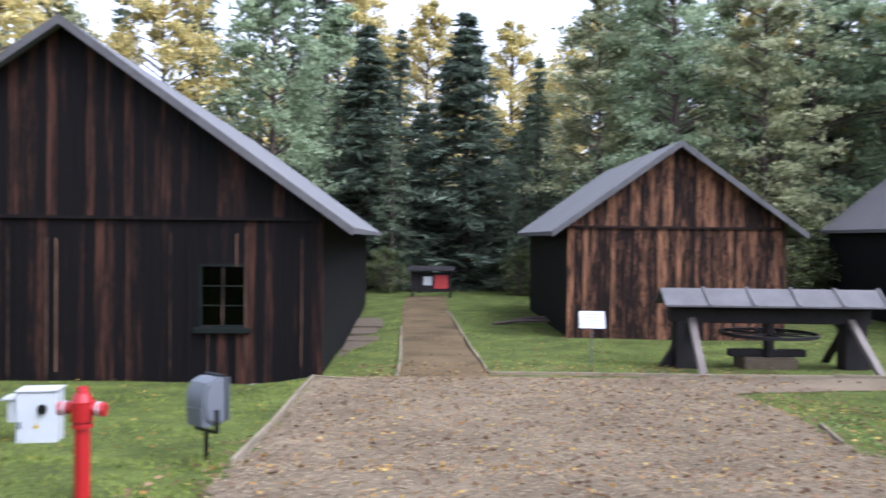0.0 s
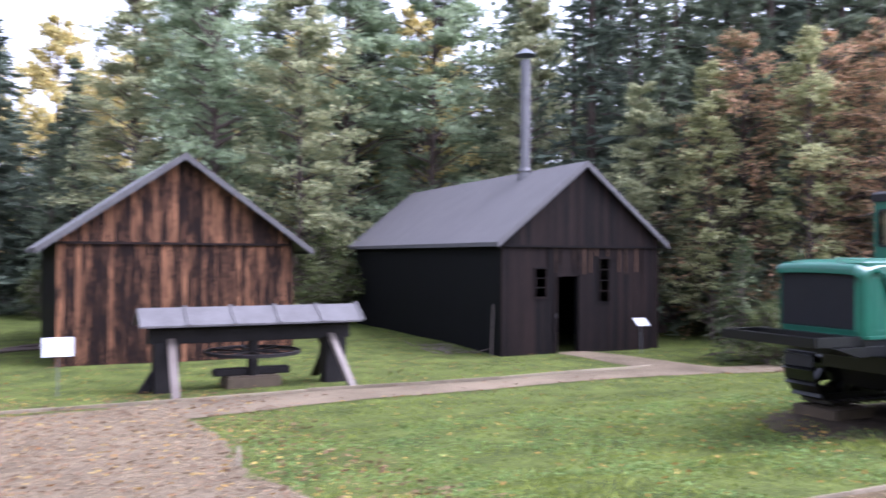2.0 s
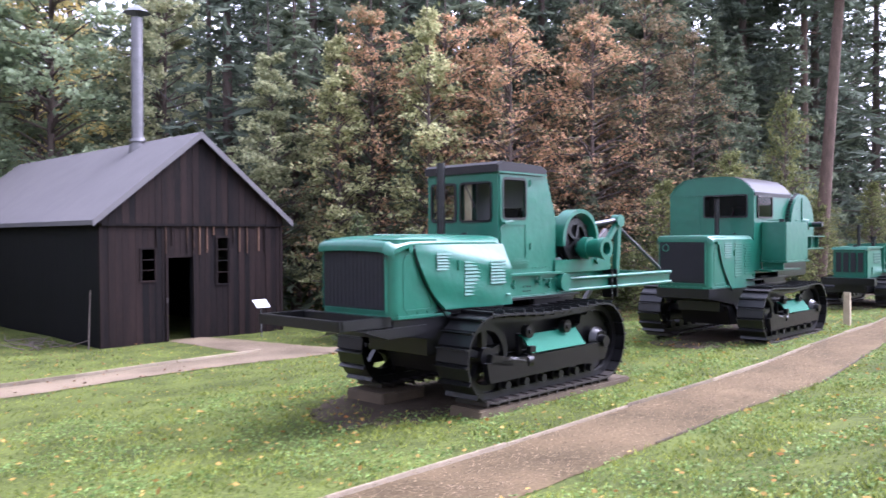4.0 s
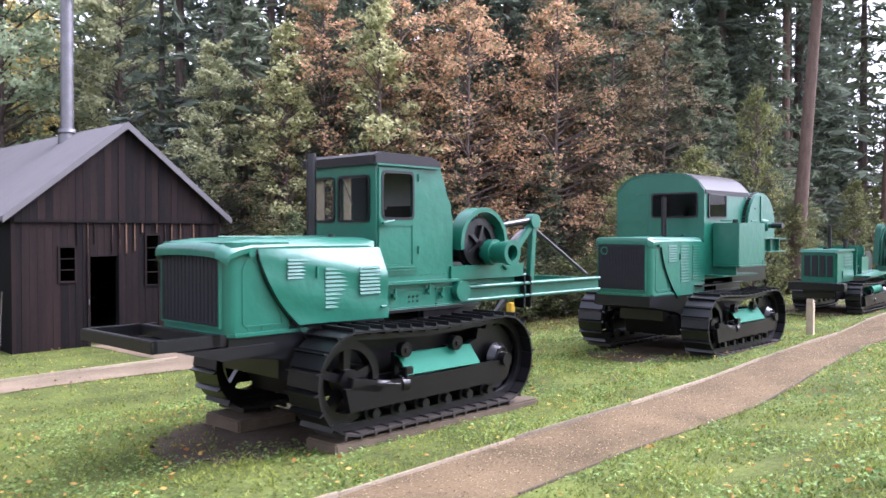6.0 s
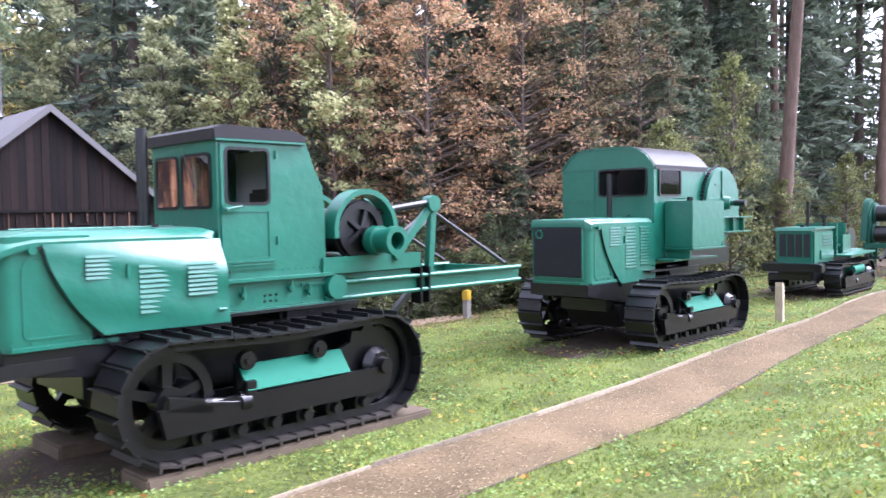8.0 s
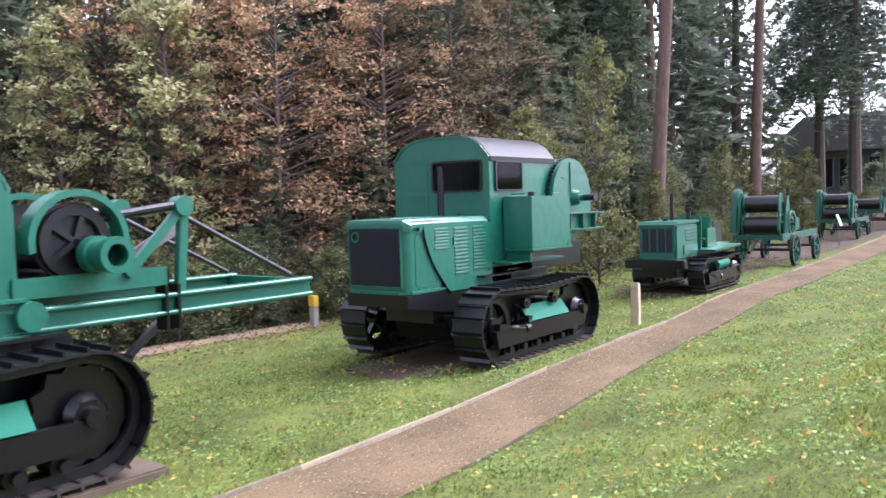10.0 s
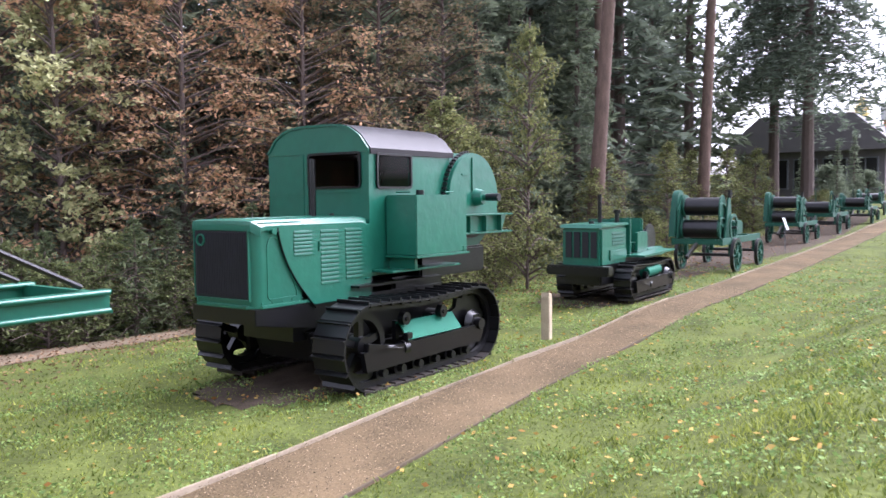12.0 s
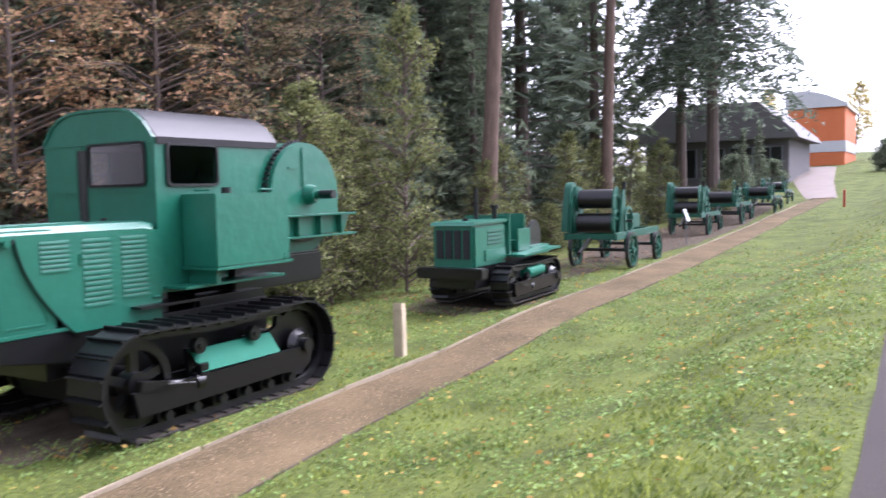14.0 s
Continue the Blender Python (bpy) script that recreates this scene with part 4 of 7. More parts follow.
def tractor_one():
    t = thing("crawler_tractor", "green crawler tractor with tall cab and rear winch boom, black tracks", "tractor", pose(13.93, 7.8, 0.05, 0, 0, 0.3), "crawler tractors")
    crawler(1.18, 0.53, 1.9, 0.52, 0.2, t, 6, ahead=0.15)
    hood(t, -2.28, 0.66, 1.13, 2.08, -0.3, ((0.68, 0.98, 0.19, 0.41, 6), (1.13, 1.45, 0.29, 0.74, 10), (1.57, 1.86, 0.29, 0.61, 8)), bulge=0.15)
    belly(t, -2.26, 0.66, 1.13, 1.285)
    # open frame ahead of the radiator
    fr = part("front_frame", box(B(), -3.0, -2.2, -0.62, -0.55, 1.04, 1.16, 0.008), M_TAR, t, "black steel frame ahead of the radiator")
    for a in ((-3.0, -2.2, 0.86, 0.93), (-3.02, -2.95, -0.62, 0.93), (-2.4, -2.3, -0.62, 0.93)):
        part("frame_bar", box(B(), *a, 1.04, 1.16, 0.008), M_TAR, fr)
    part("frame_plate", prism(B(), [(-2.75, 1.03), (-1.7, 1.03), (-1.7, 0.93), (-2.3, 0.9)], -0.66, 0.7), M_TAR, fr)
    # cab
    x0, x1, y0, y1, z0, z1 = -0.22, 1.08, -0.54, 0.78, 1.58, 2.97
    def rear(u, z):
        return (u - (0.24 * max(0, (z - 2.5) / 0.47) if u > 0.9 else 0), z)
    cab = part("cab", box(B(), x0, x1, y0, y1, z0 - 0.03, z0), M_GREEN, t)
    for y in (y0, y1 - 0.03):
        part("side_sheet", weld(wall_with_holes(B(), "y", y, 0.03, x0, x1, z0, z1, [(-0.13, 0.36, 2.33, 2.87)], rear)), M_GREEN, cab, smooth=False)
    part("front_sheet", weld(wall_with_holes(B(), "x", x0, 0.03, y0 + 0.03, y1 - 0.03, z0, z1, [(y0 + 0.12, y0 + 0.68, 2.3, 2.82), (y0 + 0.77, y0 + 1.24, 2.3, 2.82)])), M_GREEN, cab, smooth=False)
    slope = [(x1 - 0.03, z0), (x1, z0), (x1, 2.5), (x1 - 0.24, z1), (x1 - 0.27, z1), (x1 - 0.03, 2.5)]
    part("rear_sheet", prism(B(), slope, y0 + 0.03, y0 + 0.3), M_GREEN, cab, smooth=False)
    part("rear_sheet", prism(B(), slope, y1 - 0.3, y1 - 0.03), M_GREEN, cab, smooth=False)
    part("rear_sheet", box(B(), x1 - 0.03, x1, y0 + 0.3, y1 - 0.3, z0, 2.2), M_GREEN, cab, smooth=False)
    rnd_ = prism(B(), [(x0 - 0.05, z1 - 0.015), (x0 - 0.05, z1 + 0.09), (x0 + 0.06, z1 + 0.135), (0.7, z1 + 0.115), (0.84, z1 + 0.06), (0.84, z1 - 0.015)], y0 - 0.035, y1 + 0.035, bevel=0.015)
    part("cab_roof", rnd_, M_CABROOF, t, "dark sheet-metal cab roof")
    window_unit(cab, "x", (x0 - 0.002, y0 + 0.40, 2.56), 0.60, 0.56)
    window_unit(cab, "x", (x0 - 0.002, y0 + 1.005, 2.56), 0.51, 0.56)
    window_unit(cab, "y", (0.115, y0 - 0.012, 2.6), 0.53, 0.58)
    window_unit(cab, "y", (0.115, y1 + 0.012, 2.6), 0.53, 0.58)
    # door: a frame proud of the side, its panel and handle
    dm = wall_with_holes(B(), "y", y0 - 0.018, 0.014, -0.19, 0.44, 1.66, 2.92, [(-0.13, 0.36, 2.33, 2.87), (-0.1, 0.35, 1.78, 2.24)])
    door_ = part("cab_door", dm, M_GREEN, t)
    part("door_panel", box(B(), -0.1, 0.35, y0 - 0.008, y0 - 0.003, 1.78, 2.24, 0.003), M_GREEN, door_)
    part("handle", rod(rod(B(), (-0.16, y0 - 0.06, 2.27), (0.02, y0 - 0.06, 2.30), 0.014, seg=8), (-0.14, y0 - 0.07, 2.27), (-0.14, y0, 2.27), 0.022, seg=8), M_GREEN, door_)
    part("handle_plate", box(B(), -0.19, -0.1, y0 - 0.035, y0 - 0.01, 2.22, 2.32, 0.01), M_GREEN, door_)
    for z in (1.70, 1.735):
        part("door_rib", box(B(), -0.17, 0.42, y0 - 0.032, y0 - 0.017, z, z + 0.015), M_GREEN, door_)
    part("seat", box(box(B(), 0.3, 0.75, -0.2, 0.35, 1.75, 2.05, 0.05), 0.68, 0.8, -0.2, 0.35, 2.05, 2.5, 0.04), M_BLACK, t, "dark driver's seat inside the cab")
    for ya, yb in ((0.52, 0.66), (0.0, 0.12)):
        bm = B()
        for k in range(5):
            ym = ya + (yb - ya) * (k + 0.5) / 5
            rod(bm, (x0 + 0.07, ym, 2.28), (x0 + 0.07, ym, 2.86), 0.016, seg=8)
        part("curtain", bm, M_POSTWOOD, t, "pale folded curtain behind the windscreen")
    # pale sheet added so that the cab windows look light from outside
    part("pale_backing", box(B(), x1 - 0.30, x1 - 0.285, y0 + 0.05, y1 - 0.05, 2.0, 2.93), M_WHITE, t, "pale grey sheet added at the cab's rear to lighten its windows")
    for z in (1.9, 2.78):
        part("hinge", rod(B(), (0.45, y0 - 0.022, z), (0.45, y0 - 0.022, z + 0.09), 0.016, seg=8), M_GREEN, door_)
    part("rain_gutter", box(B(), x0 - 0.03, 0.82, y0 - 0.05, y0 - 0.032, z1 - 0.03, z1 - 0.005, 0.004), M_GREEN, cab)
    for k in range(7):
        part("rivet", rod(B(), (0.52 + 0.08 * k, y0 - 0.008, 1.64), (0.52 + 0.08 * k, y0 + 0.004, 1.64), 0.010, seg=6), M_GREEN, cab)
    part("wiper", rod(B(), (x0 - 0.03, 0.05, 2.84), (x0 - 0.03, -0.16, 2.48), 0.008, seg=6), M_BLACK, cab)
    # deep side rail under the cab
    rail = part("side_rail", box(B(), -0.33, 1.08, y0 - 0.06, y0 - 0.03, 1.27, 1.55, 0.004), M_GREEN, t)
    part("side_rail", box(B(), -0.33, 1.08, y1 + 0.03, y1 + 0.06, 1.27, 1.55, 0.004), M_GREEN, t)
    part("flange", box(B(), -0.35, 1.1, y0 - 0.13, y0 + 0.1, 1.545, 1.575), M_GREEN, rail)
    part("flange", box(B(), -0.35, 1.1, y0 - 0.13, y0 + 0.1, 1.245, 1.27), M_GREEN, rail)
    for x, z in ((-0.02, 1.42), (0.55, 1.45), (0.78, 1.4)):
        part("hook", rod(rod(B(), (x, y0 - 0.06, z), (x, y0 - 0.12, z), 0.03, seg=10), (x, y0 - 0.11, z - 0.05), (x, y0 - 0.11, z + 0.08), 0.018, seg=8), M_GREEN, rail)
    for k in range(3):
        for j in range(2):
            part("rivet", rod(B(), (0.25 + k * 0.07, y0 - 0.06, 1.33 + j * 0.06), (0.25 + k * 0.07, y0 - 0.07, 1.33 + j * 0.06), 0.014, seg=6), M_BLACK, rail)
    # exhaust stack
    part("exhaust_pipe", rod(B(), (-0.68, 0.08, 1.9), (-0.68, 0.08, 3.08), 0.058, seg=16), M_BLACK, t, "black upright exhaust pipe")
    # boom of two channel beams reaching back
    for y in (y0 - 0.02, y1 + 0.02):
        o = [(y - 0.06, 1.26), (y + 0.06, 1.26), (y + 0.06, 1.285), (y + 0.012, 1.285), (y + 0.012, 1.455), (y + 0.06, 1.455), (y + 0.06, 1.48), (y - 0.06, 1.48), (y - 0.06, 1.455), (y - 0.012, 1.455), (y - 0.012, 1.285), (y - 0.06, 1.285)]
        part("boom_beam", prism(B(), o, 0.7, 4.36, plane="yz"), M_GREEN, t)
    part("boom_end", box(B(), 4.24, 4.32, y0 - 0.02, y1 + 0.02, 1.3, 1.46), M_GREEN, t)
    for s in (y0 - 0.02, y1 + 0.02):
        for z in (1.285, 1.455):
            part("boom_tube", rod(B(), (1.0, s - 0.05, z), (4.34, s - 0.05, z), 0.026, seg=12), M_GREEN, t)
    part("roller_end", rod(B(), (1.12, y0 - 0.16, 1.42), (1.12, y0 + 0.05, 1.42), 0.13, seg=18), M_GREEN, t)
    for x in (2.42, 2.56):
        part("clamp", box(B(), x, x + 0.04, y0 - 0.1, y0 + 0.08, 1.12, 1.56, 0.008), M_BLACK, t)
    # deck and winch
    part("deck", box(B(), 1.05, 2.55, y0, y1, 1.56, 1.72, 0.01), M_TAR, t)
    part("deck_lip", box(B(), 1.02, 2.5, y0 - 0.03, y0 - 0.003, 1.55, 1.735, 0.006), M_GREEN, t)
    drum = part("winch_drum", rod(B(), (1.62, -0.42, 2.02), (1.62, 0.5, 2.02), 0.26, seg=24), M_TAR, t, "black winch drum")
    part("drum_cheek", rod(B(), (1.62, -0.47, 2.02), (1.62, -0.42, 2.02), 0.36, seg=28), M_TAR, drum)
    part("drum_cheek", rod(B(), (1.62, 0.5, 2.02), (1.62, 0.55, 2.02), 0.36, seg=28), M_TAR, drum)
    part("drum_gear", ring(B(), (1.62, -0.5, 2.02), "y", 0.33, 0.24, 0.05, 26), M_TAR, drum)
    for k in range(5):
        a = k * math.tau / 5
        part("gear_spoke", beam(B(), (1.62, -0.5, 2.02), (1.62 + 0.26 * math.cos(a), -0.5, 2.02 + 0.26 * math.sin(a)), 0.04, 0.05), M_TAR, drum)
    bm = B()
    outer, inner = [], []
    for k in range(15):
        a = radians(-15 + 205 * k / 14)
        outer.append((1.62 + 0.47 * math.cos(a), 2.02 + 0.47 * math.sin(a)))
        inner.append((1.62 + 0.41 * math.cos(a), 2.02 + 0.41 * math.sin(a)))
    prism(bm, outer + inner[::-1], -0.62, -0.4)
    part("winch_guard", bm, M_GREEN, t, "green arched winch guard")
    bm = prism(B(), outer + inner[::-1], 0.4, 0.56)
    part("winch_guard", bm, M_GREEN, t)
    horn = B()
    rod(horn, (1.75, -0.92, 1.9), (1.75, -0.5, 1.9), 0.15, 0.12, 20, False)
    ring(horn, (1.75, -0.94, 1.9), "y", 0.165, 0.10, 0.08, 22)
    ring(horn, (1.75, -0.64, 1.9), "y", 0.17, 0.09, 0.12, 22)
    part("capstan", horn, M_GREEN, t, "green bell-shaped capstan drum")
    # mast at the near side and its stays
    for y in (-0.58, 0.55):
        part("mast_leg", beam(B(), (2.66, y, 2.28), (2.05, y, 1.68), 0.07, 0.09, 0.008), M_GREEN, t)
        part("mast_post", beam(B(), (2.70, y, 2.33), (2.62, y, 1.45), 0.08, 0.1, 0.008), M_GREEN, t)
        part("mast_head", rod(B(), (2.68, y - 0.07, 2.32), (2.68, y + 0.07, 2.32), 0.10, seg=18), M_GREEN, t)
        part("stay", rod(B(), (2.74, y, 2.2), (4.1, y + 0.05, 1.52), 0.028, seg=8), M_TAR, t)
        part("tie_rod", rod(B(), (1.75, y * 0.7, 2.2), (2.64, y, 2.33), 0.045, seg=10), M_TAR, t)
    part("strut", beam(B(), (2.1, -0.35, 1.75), (2.95, -0.2, 2.15), 0.05, 0.12), M_FASCIA, t)
    part("tow_hook", beam(B(), (2.3, 0.0, 0.75), (3.0, 0.1, 1.25), 0.06, 0.07), M_TAR, t)
    part("rear_housing", box(B(), 0.5, 1.55, -0.55, 0.6, 0.55, 1.25, 0.05), M_BLACK, t)
    return t


def tractor_two():
    t = thing("crawler_tractor", "green crawler tractor with rounded cab, side tank and large rear drum", "tractor", pose(22.33, 8.07, -0.06, 0, 0, 0.3), "crawler tractors")
    crawler(1.18, 0.53, 2.2, 0.52, 0.2, t, 6, ahead=0.3)
    hood(t, -2.06, 0.57, 1.15, 2.17, -0.04, ((0.60, 0.91, 0.13, 0.45, 7), (1.06, 1.38, 0.13, 0.84, 13), (1.52, 1.84, 0.13, 0.80, 13)), nose=0.02, bars=29)
    belly(t, -2.08, 0.59, 1.15, 1.285)
    part("badge", ring(B(), (-2.095, 0.34, 1.94), "x", 0.075, 0.055, 0.02, 20), M_GREEN, t, "small round green badge")
    x0, x1, y0, y1, z0, zs = -0.03, 1.85, -0.58, 1.36, 1.4, 3.08
    ym, yr = (y0 + y1) / 2, (y1 - y0) / 2
    # front with rounded shoulders
    def arch(grow=0.0, low=None):
        o = []
        for k in range(13):
            v = 1 - 2 * k / 12
            o.append((ym + v * (yr + grow), zs + grow + 0.36 * (1 - abs(v) ** 4.2)))
        return o
    cab = part("cab", box(B(), x0, x1, y0, y1, z0 - 0.03, z0), M_GREEN, t)
    part("front_sheet", weld(wall_with_holes(B(), "x", x0, 0.03, y0, y1, z0, zs, [(y0 + 0.16, y0 + 1.10, 2.59, 3.03)])), M_GREEN, cab, smooth=False)
    part("front_arch", prism(B(), [(y0, zs)] + [(y1, zs)] + arch()[1:-1], x0, x0 + 0.03, plane="yz"), M_GREEN, cab, smooth=False)
    part("rear_sheet", prism(B(), [(y0, z0), (y1, z0), (y1, zs)] + arch()[1:-1] + [(y0, zs)], x1 - 0.03, x1, plane="yz"), M_GREEN, cab, smooth=False)
    for y in (y0, y1 - 0.03):
        part("side_sheet", weld(wall_with_holes(B(), "y", y, 0.03, x0 + 0.03, x1 - 0.03, z0, zs, [(0.14, 0.86, 2.58, 3.01)])), M_GREEN, cab, smooth=False)
    bm = prism(B(), arch(0.02) + [(y0 - 0.02, zs - 0.06), (y0 + 0.02, zs - 0.06)] + [(p[0] * 0.96 + ym * 0.04, p[1] - 0.03) for p in arch(0.0)][::-1] + [(y1 - 0.02, zs - 0.06), (y1 + 0.02, zs - 0.06)], x0 + 0.02, x1 + 0.08, plane="yz")
    part("cab_roof", bm, M_CABROOF, t, "dark rounded sheet-metal roof")
    bm = B()
    a = arch(0.0)
    for p, q in zip(a, a[1:]):
        beam(bm, (x0 - 0.005, *p), (x0 - 0.005, *q), 0.03, 0.03)
    part("front_rim", bm, M_GREEN, cab)
    part("waist_trim", box(B(), x0 - 0.012, x0 - 0.002, y0, y1, zs - 0.03, zs), M_GREEN, cab)
    part("waist_trim", box(B(), x0 - 0.012, x0 - 0.002, y0, y1, 2.50, 2.525), M_GREEN, cab)
    window_unit(cab, "x", (x0 - 0.004, y0 + 0.63, 2.81), 1.0, 0.5, M_GLASS_DARK, M_BLACK, 0.02)
    window_unit(cab, "y", (0.5, y0 - 0.012, 2.795), 0.78, 0.49, M_GLASS_DARK, M_BLACK, 0.02)
    window_unit(cab, "y", (0.5, y1 + 0.012, 2.795), 0.78, 0.49, M_GLASS_DARK, M_BLACK, 0.02)
    for z in (2.5, 1.95):
        part("hinge", box(B(), x0 - 0.02, x0, y1 - 0.75, y1 - 0.6, z, z + 0.03), M_GREEN, cab)
    part("cab_rib", box(B(), x0 - 0.01, x0 - 0.001, y1 - 0.72, y1 - 0.7, z0, zs), M_GREEN, cab)
    part("seat", box(B(), 0.5, 1.0, 0.0, 0.5, 1.5, 2.1, 0.05), M_BLACK, t, "dark seat inside the cab")
    part("exhaust_pipe", rod(B(), (-0.5, 0.02, 1.9), (-0.5, 0.02, 2.95), 0.05, seg=16), M_BLACK, t, "black upright exhaust pipe")
    # tank box at the side of the cab
    tank = part("side_tank", box(B(), 0.29, 1.5, -1.13, -0.6, 1.64, 2.46, 0.012), M_GREEN, t, "square green tank with filler cap")
    part("tank_foot", box(B(), 0.26, 1.53, -1.16, -0.6, 1.605, 1.638, 0.006), M_GREEN, tank)
    part("filler_cap", rod(B(), (0.75, -0.85, 2.46), (0.75, -0.85, 2.53), 0.06, seg=14), M_BLACK, tank)
    part("tank_handle", rod(B(), (1.15, -1.0, 2.5), (1.35, -1.0, 2.5), 0.012, seg=6), M_GREEN, tank)
    part("tank_handle", rod(B(), (0.4, -0.7, 2.5), (0.4, -0.95, 2.5), 0.012, seg=6), M_GREEN, tank)
    for x, y in ((0.34, -1.1), (0.34, -0.7), (1.4, -1.12)):
        part("tank_bolt", rod(B(), (x, y, 1.6), (x, y, 1.72), 0.018, seg=6), M_GREEN, tank)
    part("running_board", box(B(), 0.0, 1.6, -0.95, -0.55, 1.42, 1.45, 0.005), M_GREEN, t)
    part("board_bracket", box(B(), 0.35, 0.41, -1.05, -0.6, 1.45, 1.6), M_GREEN, t)
    # winch drum housing at the rear
    cx, cz, r = 2.36, 2.42, 0.69
    for y in (-0.7, 0.72):
        o = [(cx + r * math.cos(radians(a)), cz + r * math.sin(radians(a))) for a in range(-14, 195, 11)] + [(cx - r, 2.16), (cx + r, 2.16)]
        pl = part("drum_housing", prism(B(), o, y, y + 0.06, bevel=0.008), M_GREEN, t, "green round drum side plate")
        s = -1 if y < 0 else 1
        part("bearing", rod(rod(B(), (cx + 0.06, y, cz), (cx + 0.06, y + s * 0.14, cz), 0.14, 0.11, 20), (cx + 0.06, y + s * 0.13, cz), (cx + 0.06, y + s * 0.34, cz), 0.055, seg=12), M_GREEN, pl)
        part("shaft_end", rod(B(), (cx + 0.06, y + s * 0.2, cz), (cx + 0.06, y + s * 0.42, cz), 0.06, seg=12), M_TAR, pl)
        part("plate_rib", box(B(), cx - 0.08, cx - 0.05, y - 0.02 if s < 0 else y + 0.06, y if s < 0 else y + 0.08, cz + 0.1, cz + 0.62), M_GREEN, pl)
        part("slot_rib", box(B(), cx - 0.36, cx - 0.2, y - 0.015, y, cz + 0.34, cz + 0.365), M_GREEN, pl)
    part("winch_drum", rod(B(), (cx, -0.64, cz), (cx, 0.72, cz), 0.64, seg=28), M_TAR, t, "dark rope drum")
    bm = B()
    for k in range(16):
        a0, a1 = radians(15 + 10 * k), radians(25 + 10 * k)
        beam(bm, (cx + (r + 0.0) * math.cos(a0), 0.0, cz + r * math.sin(a0)), (cx + r * math.cos(a1), 0.0, cz + r * math.sin(a1)), 1.3, 0.02)
    part("drum_cover", bm, M_GREEN, t)
    bm = B()
    for k in range(14):
        a = radians(95 + 6 * k)
        beam(bm, (cx + (r + 0.03) * math.cos(a), -0.62, cz + (r + 0.03) * math.sin(a)), (cx + (r + 0.03) * math.cos(a + 0.06), -0.62, cz + (r + 0.03) * math.sin(a + 0.06)), 0.07, 0.03)
    part("chain", bm, M_TAR, t, "dark drive chain")
    web = [(1.8, 1.88), (3.05, 1.9), (3.18, 2.14), (1.8, 2.14)]
    sh = part("rear_shelf", prism(B(), web, -0.78, -0.74), M_GREEN, t)
    part("shelf_flange", box(B(), 1.75, 3.2, -0.9, -0.62, 2.135, 2.16, 0.004), M_GREEN, sh)
    part("shelf_flange", box(B(), 1.75, 3.22, -0.88, -0.64, 1.855, 1.88, 0.004), M_GREEN, sh)
    for x in (2.0, 2.45, 2.9):
        part("gusset", box(B(), x, x + 0.02, -0.86, -0.78, 1.88, 2.135), M_GREEN, sh)
    part("rear_shelf", prism(B(), web, 0.76, 0.8), M_GREEN, t)
    part("drum_belly", rod(B(), (cx, -0.6, cz - 0.18), (cx, 0.7, cz - 0.18), 0.62, seg=28), M_GREEN, t, "green rounded drum casing under the shelf")
    part("rear_frame", box(B(), 1.0, 2.7, -0.66, 0.7, 1.25, 1.66, 0.03), M_BLACK, t)
    part("rear_box", box(B(), 2.1, 2.85, -0.5, 0.6, 1.35, 1.84, 0.03), M_TAR, t)
    part("rear_housing", box(B(), 0.5, 1.7, -0.55, 0.6, 0.55, 1.3, 0.05), M_BLACK, t)
    return t


